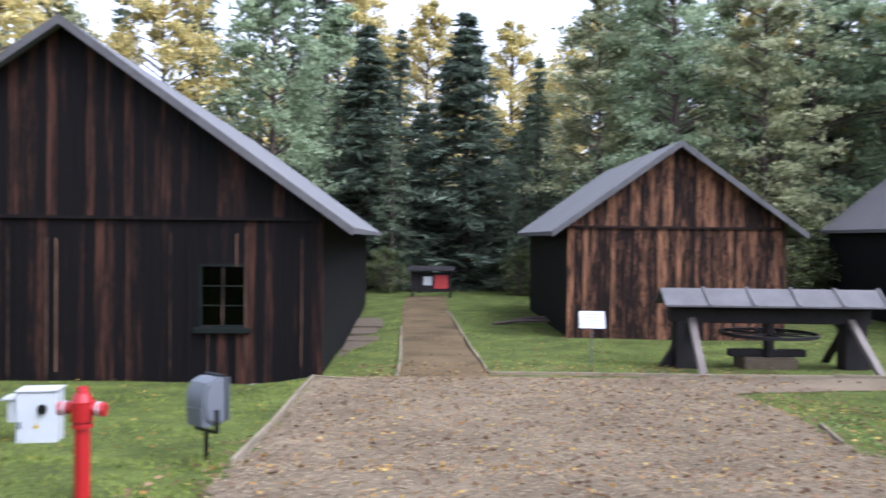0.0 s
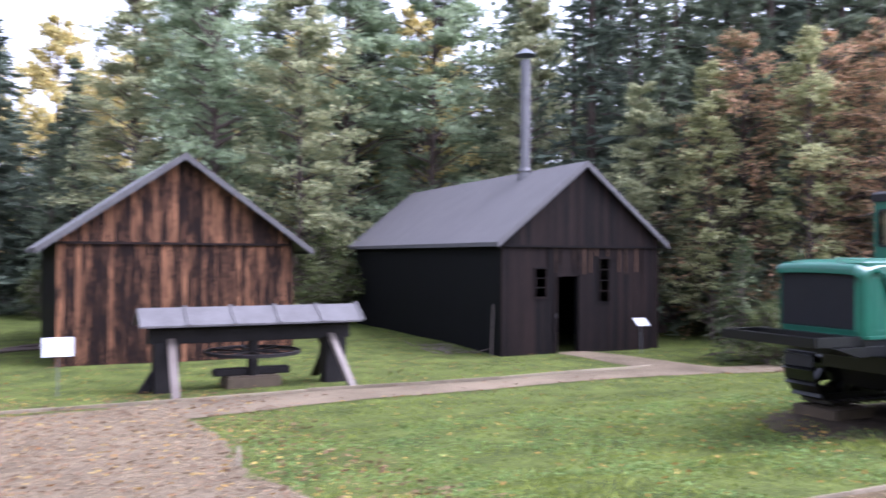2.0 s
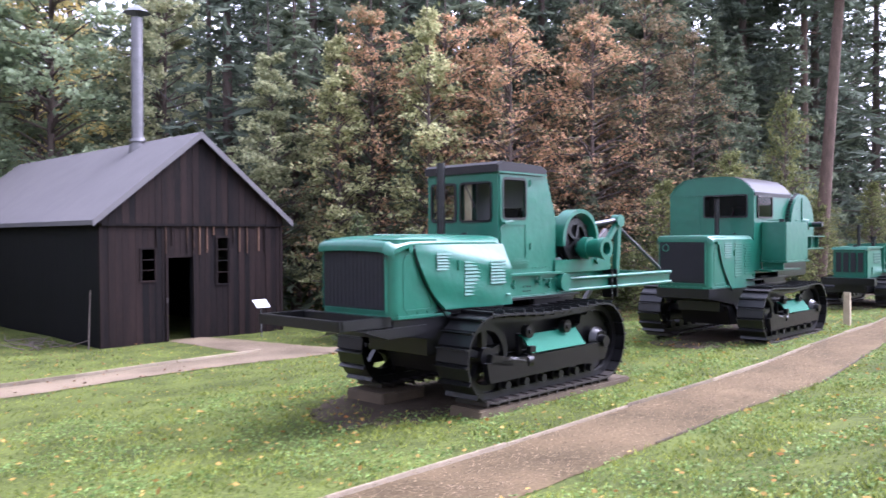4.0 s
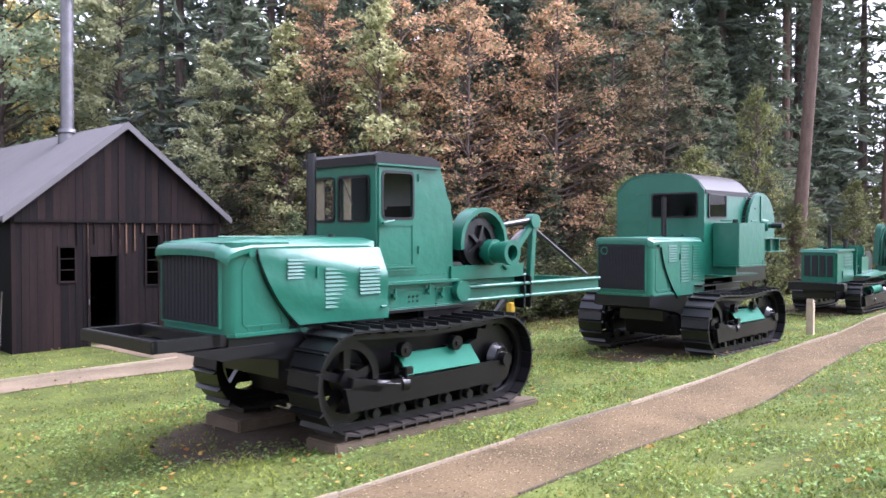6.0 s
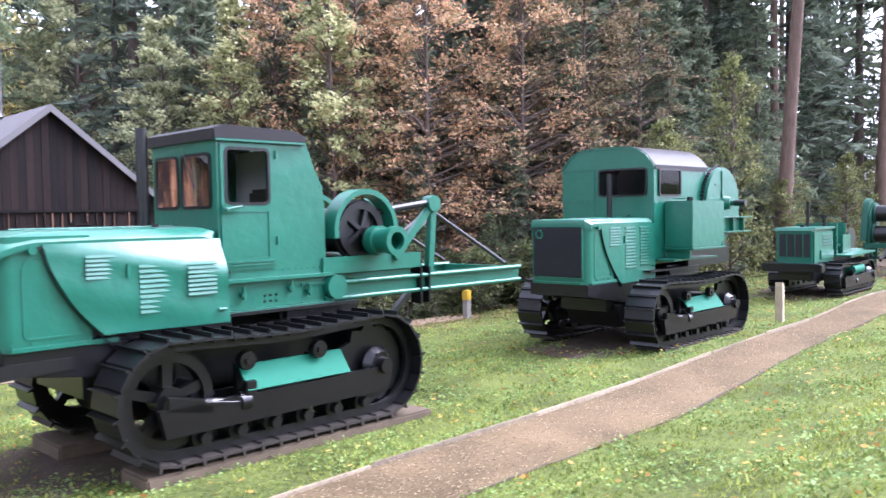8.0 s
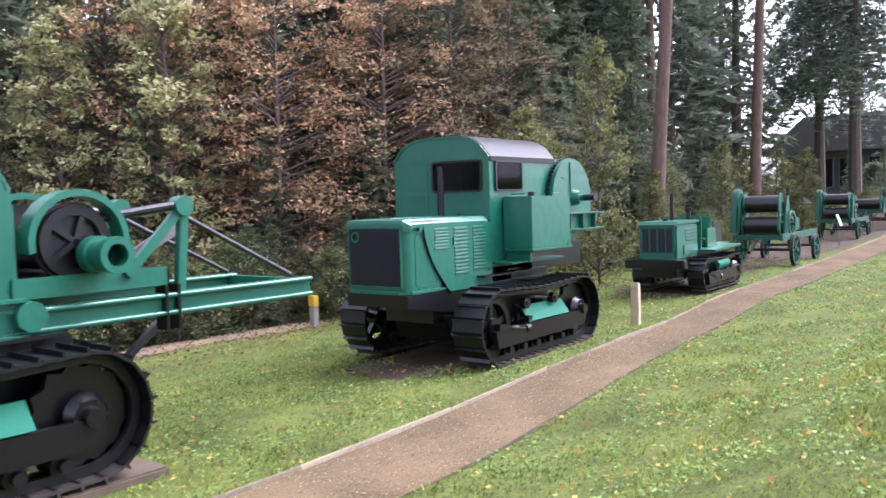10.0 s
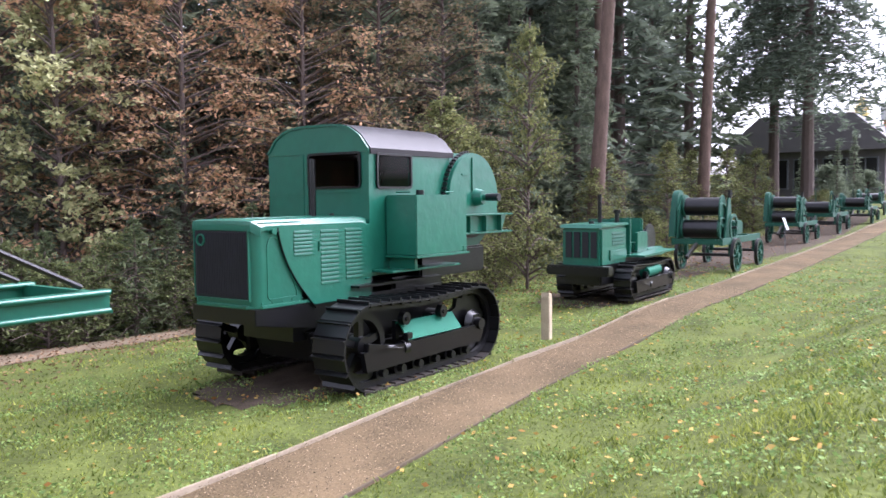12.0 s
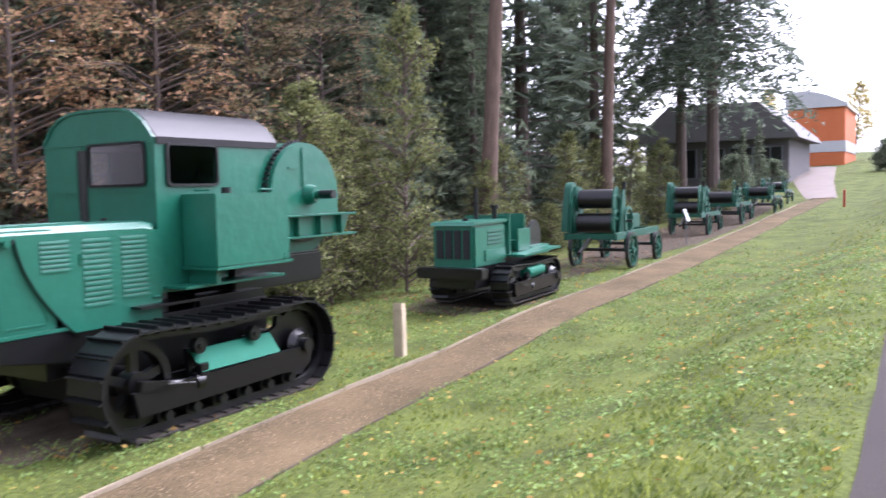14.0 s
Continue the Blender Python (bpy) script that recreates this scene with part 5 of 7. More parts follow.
def tractor_three():
    t = thing("crawler_tractor", "small open green crawler tractor with louvred hood and black tracks", "tractor", pose(31.4, 7.95, 0.1, 0, 0, 1.0), "crawler tractors")
    crawler(0.98, 0.36, 1.35, 0.38, 0.16, t, 5, guard=False)
    part("hood", prism(B(), [(-1.9, 0.78), (-0.55, 0.78), (-0.55, 1.62), (-1.9, 1.62)], -0.45, 0.45, bevel=0.05), M_GREEN, t)
    for k in range(4):
        y = -0.36 + k * 0.19
        part("grille_slot", box(B(), -1.93, -1.9, y, y + 0.14, 0.98, 1.52, 0.004), M_GRILLE, t)
    part("hood_lid", prism(B(), [(-1.95, 1.60), (-0.5, 1.62), (-0.5, 1.68), (-1.9, 1.67)], -0.48, 0.48, bevel=0.02), M_GREEN, t)
    louvres(t, -1.35, -0.7, 1.2, 1.5, 4, -0.455, M_GREEN_DULL)
    part("side_panel", box(B(), -1.5, -0.62, -0.475, -0.452, 0.9, 1.12, 0.01), M_GREEN, t)
    part("exhaust_pipe", rod(B(), (-0.75, 0.1, 1.6), (-0.75, 0.1, 2.3), 0.045, seg=12), M_BLACK, t)
    part("filler_cap", rod(B(), (-1.4, 0.0, 1.6), (-1.4, 0.0, 1.73), 0.06), M_BLACK, t)
    part("air_filter", rod(rod(B(), (-0.62, -0.25, 1.6), (-0.62, -0.25, 1.9), 0.05), (-0.62, -0.25, 1.88), (-0.62, -0.25, 1.96), 0.085, seg=14), M_BLACK, t)
    part("dash", box(B(), -0.48, -0.42, -0.5, 0.5, 0.95, 1.75, 0.01), M_GREEN, t)
    part("seat", box(box(B(), 0.05, 0.5, -0.4, 0.4, 1.0, 1.2, 0.04), 0.45, 0.55, -0.4, 0.4, 1.1, 1.75, 0.03), M_GREEN, t)
    part("armrest", box(B(), -0.1, 0.5, -0.52, -0.46, 1.0, 1.45, 0.01), M_GREEN, t)
    for s in (-1, 1):
        part("fender", prism(B(), [(-0.6, 0.93), (1.3, 0.98), (1.3, 1.02), (-0.6, 0.97)], s * 0.45, s * 0.88), M_GREEN, t)
    part("lever", rod(B(), (-0.3, -0.2, 1.0), (-0.2, -0.25, 1.7), 0.02, seg=8), M_BLACK, t)
    part("bumper", box(B(), -2.12, -1.85, -0.7, 0.7, 0.62, 0.82, 0.02), M_BLACK, t)
    part("chassis", box(B(), -1.85, 1.2, -0.42, 0.42, 0.4, 0.95, 0.03), M_BLACK, t)
    part("cylinder", rod(B(), (-0.35, -0.78, 0.58), (0.4, -0.78, 0.6), 0.12, seg=18), M_GUARD, t, "pale green cylinder beside the track")
    part("winch_reel", rod(rod(B(), (1.15, -0.3, 1.25), (1.15, 0.3, 1.25), 0.2), (1.15, -0.34, 1.25), (1.15, -0.3, 1.25), 0.34, seg=24), M_TAR, t)
    part("rear_frame", box(B(), 0.6, 1.6, -0.5, 0.5, 0.85, 1.05, 0.02), M_GREEN, t)
    return t


def spoked_wheel(parent, c, r, w=0.12, spokes=8, material=M_GREEN_DULL):
    wh = part("wheel", ring(B(), c, "y", r, r - 0.06, w, 32), M_TAR, parent, "iron-tyred spoked wheel")
    bm = ring(B(), c, "y", r - 0.055, r - 0.11, w * 0.8, 32)
    part("rim", bm, material, wh)
    part("hub", rod(B(), (c[0], c[1] - w * 0.8, c[2]), (c[0], c[1] + w * 0.8, c[2]), 0.09, seg=14), material, wh)
    for k in range(spokes):
        a = k * math.tau / spokes
        part("spoke", beam(B(), c, (c[0] + (r - 0.09) * math.cos(a), c[1], c[2] + (r - 0.09) * math.sin(a)), 0.05, 0.045), material, wh)


def rope_winch(x, y, scale=1.0, drums=2, length=4.4, seed=0, label="old green wheeled rope winch with two black drums"):
    t = thing("rope_winch", label, "winch", pose(x, y, gz(x, y) + 0.0, 0, 0, 1.5) @ Matrix.Diagonal((scale, scale * 0.84, scale, 1)), "wheeled rope winches")
    for s in (-1, 1):
        part("frame_rail", box(B(), 0, length, s * 0.85 - 0.05, s * 0.85 + 0.05, 0.86, 1.06, 0.006), M_GREEN_DULL, t)
    for k in range(4):
        u = 0.05 + k * (length - 0.15) / 3
        part("cross_member", box(B(), u, u + 0.1, -0.9, 0.9, 0.88, 1.03, 0.006), M_GREEN_DULL, t)
    for u in (1.15, length - 0.5):
        part("axle", rod(B(), (u, -1.0, 0.52), (u, 1.0, 0.52), 0.05, seg=10), M_TAR, t)
        for s in (-1, 1):
            spoked_wheel(t, (u, s * 1.0, 0.52 if u < 2 else 0.45), 0.52 if u < 2 else 0.45)
            part("axle_bracket", box(B(), u - 0.08, u + 0.08, s * 0.8 - 0.05, s * 0.8 + 0.05, 0.5, 0.88), M_GREEN_DULL, t)
    for j in range(drums):
        z, u = (1.32, 0.55) if j == 0 else (1.99, 0.72)
        d = part("rope_drum", rod(B(), (u, -0.62, z), (u, 0.62, z), 0.27, seg=24), M_TAR, t, "black rope drum")
        for s in (-1, 1):
            part("drum_flange", rod(B(), (u, s * 0.62, z), (u, s * 0.66, z), 0.34, seg=26), M_GREEN_DULL, d)
    hi = 2.35 if drums > 1 else 1.75
    o = [(0.15, 1.05), (1.3, 1.05), (1.15, hi - 0.25), (0.95, hi), (0.6, hi), (0.2, hi - 0.45)]
    part("side_plate", prism(B(), o, 0.72, 0.78, bevel=0.01), M_GREEN_DULL, t)
    part("side_plate", prism(B(), [(0.55, 1.05), (1.35, 1.05), (1.1, hi - 0.1), (0.9, hi - 0.1)], -0.8, -0.74, bevel=0.01), M_GREEN_DULL, t)
    gg = [(0.62 + 0.34 * math.cos(radians(k)), hi - 0.2 + 0.34 * math.sin(radians(k))) for k in range(-10, 171, 20)] + [(0.08, 1.55), (0.02, 1.1), (0.95, 1.1)]
    part("gear_guard", prism(B(), gg, 0.8, 1.02, bevel=0.015), M_GREEN_DULL, t, "rounded green gear guard")
    for z_ in (1.32, 1.75):
        part("drum_band", ring(B(), (0.56, -0.70, z_), "y", 0.36, 0.31, 0.05, 28), M_GREEN_DULL, t)
    part("gear_wheel", ring(B(), (1.2, -0.88, 1.35), "y", 0.42, 0.33, 0.06, 30), M_GREEN_DULL, t)
    part("shaft", rod(B(), (1.2, -1.0, 1.35), (1.2, 0.9, 1.35), 0.045, seg=10), M_TAR, t)
    part("lever", rod(B(), (1.4, -0.6, 1.0), (1.7, -0.6, 2.0), 0.025, seg=8), M_TAR, t)
    part("brake_lever", rod(B(), (1.5, 0.3, 1.0), (1.35, 0.3, 2.2), 0.025, seg=8), M_GREEN_DULL, t)
    part("engine_box", box(B(), length - 1.8, length - 0.9, -0.5, 0.5, 1.06, 1.5, 0.04), M_GREEN_DULL, t)
    part("drawbar", beam(B(), (0, 0, 0.9), (-0.9, 0, 0.55), 0.1, 0.1, 0.01), M_TAR, t)
    part("cap", rod(B(), (1.1, -0.77, hi - 0.12), (1.1, -0.77, hi + 0.12), 0.07, seg=10), M_TAR, t)
    return t


t1 = tractor_one()
t2 = tractor_two()
t3 = tractor_three()
rope_winch(36.9, 8.0, 0.96)
rope_winch(48.5, 8.5, 0.86, label="green wheeled rope winch with black drums behind an information sign")
rope_winch(53.6, 8.3, 0.95, drums=1)
rope_winch(60.0, 7.8, 0.85, drums=1)
rope_winch(66.0, 8.0, 0.8, drums=1)
info_sign(45.5, 7.65, 1.0, 0.36, 0.46, 70, label="white information sign on a post before the winches")


# concrete bearers and bare soil under the tractors
for x0, x1, y0, y1, z in ((12.5, 13.3, 8.25, 9.0, 0.045), (12.6, 15.95, 6.6, 7.12, 0.052)):
    b = new("bearer", finish(box(B(), x0, x1, y0, y1, -0.45, z, 0.02), "bearer", M_BEARER))
    tagged(b, "worn concrete bearer under the tractor's track", "bearer", "track bearers")
for x0, x1, y0, y1, n_ in ((11.5, 15.6, 6.9, 9.3, 1), (20.2, 24.7, 6.9, 9.4, 2), (29.3, 33.0, 7.05, 9.4, 3), (33.8, 68, 7.35, 10.6, 4)):
    rim = [(-math.cos(math.pi * k / 16), math.sin(math.pi * k / 16) ** 0.6) for k in range(17)]
    xm, ym, xr, yr = (x0 + x1) / 2, (y0 + y1) / 2, (x1 - x0) / 2, (y1 - y0) / 2
    strip("bare_soil", [(xm + xr * a, ym + yr * b) for a, b in rim], [(xm + xr * a, ym - yr * b) for a, b in rim], M_SOIL, 0.012 + 0.002 * n_, "bare dark soil under the machines", "soil", 40, 0.14, bare=0.62)


# ---------- small things by the barn ----------
zh = gz(-2.89, 6.0) - 0.013
hy = thing("fire_hydrant", "red painted pillar fire hydrant standing in the grass", "hydrant", pose(-2.89, 6.0, zh) @ Matrix.Diagonal((0.83, 0.83, 0.9, 1)))
part("barrel", rod(B(), (0, 0, -0.1), (0, 0, 0.86), 0.075, seg=20), M_RED, hy)
bm = rod(B(), (0, 0, 0.72), (0, 0, 0.90), 0.105, 0.12, 20)
rod(bm, (0, 0, 0.90), (0, 0, 0.97), 0.10, 0.075, 20)
rod(bm, (0, 0, 0.97), (0, 0, 1.03), 0.06, 0.05, 12)
part("head", bm, M_RED, hy)
for s in (-1, 1):
    bm = rod(B(), (s * 0.07, 0, 0.84), (s * 0.19, 0, 0.83), 0.058, 0.055, 16)
    rod(bm, (s * 0.18, 0, 0.83), (s * 0.235, 0, 0.825), 0.07, 0.064, 8)
    nz = part("nozzle", bm, M_RED, hy)
    part("collar", rod(B(), (s * 0.165, 0, 0.83), (s * 0.185, 0, 0.83), 0.071, seg=16), M_WHITE, nz)
part("ring_flange", rod(B(), (0, 0, 0.66), (0, 0, 0.70), 0.10, seg=18), M_RED, hy)

zb = gz(*yard(-4.57, 9.6)) - 0.17
cb = thing("power_cabinet", "white electrical cabinet with warning mark on a slab in the lawn", "cabinet", pose(*yard(-4.57, 9.6), zb, 0, 0, 15) @ Matrix.Diagonal((0.8, 0.85, 0.97, 1)))
part("body", box(B(), -0.27, 0.27, -0.2, 0.2, 0.06, 0.78, 0.015), M_WHITE, cb)
part("slab", box(B(), -0.5, 0.5, -0.34, 0.3, -0.1, 0.05, 0.01), M_CONCRETE, cb)
part("socket", rod(B(), (0.08, -0.2, 0.58), (0.08, -0.235, 0.58), 0.062, seg=20), M_BLACK, cb)
part("side_box", box(B(), -0.40, -0.275, -0.12, 0.12, 0.42, 0.68, 0.01), M_WHITE, cb)
part("side_lid", box(B(), -0.47, -0.26, -0.16, 0.16, 0.68, 0.715, 0.01), M_WHITE, cb)
part("warning_mark", prism(B(), [(-0.04, 0.36), (0.04, 0.36), (0.0, 0.43)], -0.204, -0.201), M_YELLOW, cb)
part("lock", box(B(), -0.24, -0.2, -0.215, -0.2, 0.36, 0.44, 0.004), M_GREY, cb)
part("lid", box(B(), -0.285, 0.285, -0.215, 0.215, 0.782, 0.80, 0.006), M_WHITE, cb)

zf_ = gz(*yard(-2.34, 8.6))
fl = thing("floodlight", "grey ground floodlight on a short black post in the grass", "floodlight", pose(*yard(-2.34, 8.6), zf_, 0, 0, -32) @ Matrix.Diagonal((0.85, 0.85, 0.93, 1)))
part("post", rod(B(), (0, 0, -0.1), (0, 0, 0.36), 0.03, seg=12), M_BLACK, fl)
part("yoke", box(box(box(B(), -0.2, 0.2, -0.025, 0.025, 0.34, 0.37, 0.006), -0.2, -0.185, -0.03, 0.03, 0.35, 0.6), 0.185, 0.2, -0.03, 0.03, 0.35, 0.6), M_BLACK, fl)
o = [(0.15, 0.44), (-0.02, 0.42), (-0.14, 0.50), (-0.18, 0.62), (-0.18, 0.78), (-0.12, 0.90), (0.02, 0.95), (0.15, 0.93)]
part("housing", prism(B(), o, -0.18, 0.18, plane="yz", bevel=0.03), M_GREY, fl)
part("rear_cover", prism(B(), [(-0.17, 0.43), (-0.04, 0.40), (-0.06, 0.62), (-0.20, 0.63)], -0.14, 0.14, plane="yz", bevel=0.01), M_GREY, fl)
part("rim", box(B(), -0.2, 0.2, 0.16, 0.185, 0.46, 0.94, 0.008), M_GREY, fl)
part("hinge", rod(B(), (-0.17, 0.12, 0.955), (0.17, 0.12, 0.955), 0.018, seg=8), M_BLACK, fl)

# wooden marker posts
po = thing("marker_post", "short weathered wooden post beside the footpath", "post", pose(26.05, 6.85, gz(26.05, 6.85), 0, 0, 8))
part("shaft", box(B(), -0.075, 0.075, -0.075, 0.075, -0.2, 0.72, 0.012), M_POSTWOOD, po)
part("sloped_top", prism(B(), [(-0.075, 0.72), (0.075, 0.72), (0.06, 0.77), (-0.06, 0.80)], -0.07, 0.07, bevel=0.008), M_POSTWOOD, po)
yp = thing("marker_post", "concrete gas marker post with yellow cap near the trees", "post", pose(25.1, 14.6, gz(25.1, 14.6)))
part("shaft", box(B(), -0.08, 0.08, -0.08, 0.08, -0.2, 0.66, 0.01), M_CONCRETE, yp)
part("cap", box(B(), -0.09, 0.09, -0.09, 0.09, 0.48, 0.74, 0.015), M_YELLOW, yp, "yellow painted cap")
rp = thing("marker_post", "slim red marker post on the grass bank", "post", pose(63, 4.1, gz(63, 4.1)))
part("shaft", rod(B(), (0, 0, -0.2), (0, 0, 0.85), 0.06, seg=12), M_RED, rp)
part("tip", rod(B(), (0, 0, 0.85), (0, 0, 0.92), 0.06, 0.02, seg=12), M_RED, rp)

# notice board at the end of the lane
nb = thing("notice_board", "dark wooden notice board with a red poster under the trees", "notice board", pose(-2.9, 40.5, gz(-2.9, 40.5) - 0.15, 0, 0, 3) @ Matrix.Diagonal((0.72, 0.75, 0.8, 1)))
for s in (-1, 1):
    part("post", box(B(), s * 1.3 - 0.07, s * 1.3 + 0.07, -0.07, 0.07, -0.2, 1.9, 0.01), M_TIMBER_BLACK, nb)
part("board", box(B(), -1.25, 1.25, -0.03, 0.03, 0.55, 1.75, 0.008), M_TIMBER_BLACK, nb)
part("roof", prism(B(), [(-0.4, 1.85), (0, 2.1), (0.4, 1.85), (0.4, 1.9), (0, 2.16), (-0.4, 1.9)], -1.6, 1.6, plane="yz"), M_TIMBER_BLACK, nb)
part("poster", box(B(), 0.2, 1.15, -0.045, -0.033, 0.75, 1.6), M_POSTER, nb, "red poster")
part("poster", box(B(), -0.55, 0.05, -0.045, -0.033, 0.95, 1.5), M_WHITE, nb, "white printed sheet")

# a slim pole leaning at the smithy's corner, and dead brushwood along its side
pl = thing("pole", "slim pale wooden pole leaning against the dark hut", "pole", pose(14.28, 21.95, gz(14.28, 21.95)))
part("shaft", rod(B(), (0, 0, -0.05), (0.12, 0.12, 1.55), 0.022, 0.016, 8), M_TIMBER, pl)
rb_ = random.Random(8)
bm = B()
for k in range(26):
    x, y, a = rb_.uniform(13.0, 14.2), rb_.uniform(22.6, 25.2), rb_.uniform(0, math.tau)
    ln, zz = rb_.uniform(0.3, 0.9), gz(x, y) + 0.02
    rod(bm, (x, y, zz), (x + ln * math.cos(a), y + ln * math.sin(a), zz + rb_.uniform(0.0, 0.22)), 0.018, 0.008, 5)
tagged(new("brushwood", finish(bm, "brushwood", M_TIMBER)), "dead twigs lying in the grass along the hut", "brushwood", kind="stuff")


# ---------- trees ----------
def leaf_cards(rs, centers, size, jitter, flat=0.5, long=1.0, wide=0.5, upright=1.2):
    """Leaf-shaped four-sided cards, loosely scattered round their centres."""
    n = len(centers)
    c = centers + rs.normal(0, jitter, (n, 3))
    a = rs.normal(0, 1, (n, 3))
    a[:, 2] *= flat
    a /= np.linalg.norm(a, axis=1, keepdims=True) + 1e-9
    b = np.cross(a, rs.normal(0, 1, (n, 3)) + np.array([0, 0, upright]))
    b /= np.linalg.norm(b, axis=1, keepdims=True) + 1e-9
    s = size * rs.uniform(0.6, 1.35, (n, 1))
    v = np.stack([c - a * s * long, c + b * s * wide, c + a * s * long, c - b * s * wide], 1)
    return v.reshape(-1, 3)


def cards_mesh(name, verts, material, k=4):
    n = len(verts) // k
    me = bpy.data.meshes.new(name)
    me.vertices.add(n * k)
    me.vertices.foreach_set("co", np.ascontiguousarray(verts, dtype=np.float32).ravel())
    me.loops.add(n * k)
    me.loops.foreach_set("vertex_index", np.arange(n * k, dtype=np.int32))
    me.polygons.add(n)
    me.polygons.foreach_set("loop_start", np.arange(0, n * k, k, dtype=np.int32))
    me.update(calc_edges=True)
    me.validate()
    me.materials.append(material)
    return me


def limb(bm, pts, r0, r1, seg=7):
    """A tapered bent limb through points."""
    rows = []
    for i, p in enumerate(pts):
        d = (Vector(pts[min(i + 1, len(pts) - 1)]) - Vector(pts[max(i - 1, 0)])).normalized()
        u = d.orthogonal().normalized()
        w = d.cross(u)
        r = r0 + (r1 - r0) * i / (len(pts) - 1)
        rows.append([bm.verts.new(Vector(p) + (u * math.cos(k * math.tau / seg) + w * math.sin(k * math.tau / seg)) * r) for k in range(seg)])
    for a, b in zip(rows, rows[1:]):
        for k in range(seg):
            bm.faces.new((a[k], a[(k + 1) % seg], b[(k + 1) % seg], b[k]))


def spruce_parts(h, rad, seed, material, whorls=26, bare=0.04, per=8, droop=0.28, cards=26, size=0.16):
    rs = np.random.RandomState(seed)
    bm = B()
    limb(bm, [(0, 0, -0.3), (0.02, 0, h * 0.3), (0, 0.02, h * 0.7), (0, 0, h * 0.99)], h * 0.014 + 0.03, 0.015, 9)
    cs = []
    for i in range(whorls):
        u = (i + rs.uniform(-0.3, 0.3)) / whorls
        u = min(max(u, 0), 0.985)
        z = h * (bare + (1 - bare) * u)
        length = rad * (1 - u) ** 0.85 * rs.uniform(0.85, 1.12) + 0.12
        for k in range(per):
            a = rs.uniform(0, math.tau)
            ln = length * rs.uniform(0.65, 1.1)
            n = max(6, int(cards * (0.35 + ln / rad)))
            s = rs.uniform(0.08, 1, n) ** 0.8
            spread = 0.22 * ln * (1.05 - s) * rs.normal(0, 1, n)
            x = np.cos(a) * s * ln - np.sin(a) * spread
            y = np.sin(a) * s * ln + np.cos(a) * spread
            zz = z + 0.12 * ln * s - droop * ln * s ** 1.6 - rs.uniform(0, 0.14, n) * (0.5 + s)
            cs.append(np.stack([x, y, zz], 1))
            if k % 2 == 0 and ln > 0.6:
                limb(bm, [(0, 0, z), (math.cos(a) * ln * 0.5, math.sin(a) * ln * 0.5, z - 0.03 * ln), (math.cos(a) * ln * 0.9, math.sin(a) * ln * 0.9, z - 0.16 * ln)], 0.02 + 0.006 * ln, 0.006, 3)
    cs = np.concatenate(cs)
    return finish(bm, "trunk", M_BARK, True), cards_mesh("crown", leaf_cards(rs, cs, size, 0.05, 0.45, 1.5, 0.3), material)


def broad_parts(h, rad, seed, material, leaves=9000, size=0.11, trunk_r=0.14, bare=0.22, bark=None, clumps=70, layer=0.13, fill=0.55, rise=0.35):
    rs = np.random.RandomState(seed)
    bm = B()
    lean = rs.normal(0, 0.03, 2)
    axis = [(lean[0] * z * h + 0.05 * math.sin(3 * z + seed), lean[1] * z * h, z * h) for z in (-0.03, 0.15, 0.35, 0.55, 0.75, 0.95)]
    limb(bm, axis, trunk_r, 0.02, 9)
    tips = []
    for i in range(clumps):
        u = bare + (1 - bare) * (i + rs.uniform(0, 1)) / clumps
        z = u * h
        prof = math.sin(math.pi * min(1, (0.18 + 0.82 * (u - bare) / (1 - bare)) ** 0.8)) ** 0.6
        ln = rad * max(0.25, prof) * rs.uniform(0.45, 1.1)
        a = rs.uniform(0, math.tau)
        base = Vector((lean[0] * z, lean[1] * z, z * 0.88))
        tip = base + Vector((math.cos(a) * ln, math.sin(a) * ln, rs.uniform(-0.08, rise) * ln + 0.1 * h * (1 - bare) * 0.3))
        mid = (base + tip) / 2 + Vector((0, 0, 0.12 * ln))
        limb(bm, [base, mid, tip], 0.012 + trunk_r * 0.28 * (1 - u * 0.6), 0.008, 5)
        tips.append((mid, tip, ln))
        for q in range(2):
            t2_ = mid.lerp(tip, 0.4) + Vector(rs.normal(0, 0.35, 3)) * ln * 0.6
            limb(bm, [mid.lerp(tip, 0.2), t2_], 0.012, 0.005, 3)
            tips.append((mid.lerp(tip, 0.3), t2_, ln * 0.7))
    per = max(4, leaves // len(tips))
    cs = []
    for mid, tip, ln in tips:
        n = int(per * rs.uniform(0.4, 1.6))
        s = rs.uniform(0, 1.08, (n, 1)) ** 0.7
        p = np.array(mid) * (1 - s) + np.array(tip) * s
        p = p + rs.normal(0, 1, (n, 3)) * np.array([0.2, 0.2, layer]) * (fill + 0.25 * ln)
        cs.append(p)
    cs = np.concatenate(cs)
    return finish(bm, "trunk", bark or M_BARK, True), cards_mesh("crown", leaf_cards(rs, cs, size, 0.04, 0.6, 0.95, 0.45), material)


def tree(meshes, name, label, category, group, x, y, scale=1.0, rot=0.0, sink=0.05, zscale=1.0):
    t = thing(name, label, category, pose(x, y, gz(x, y) - sink, 0, 0, rot) @ Matrix.Diagonal((scale, scale, scale * zscale, 1)), group)
    part("trunk", meshes[0], None, t)
    part("crown", meshes[1], None, t)
    return t


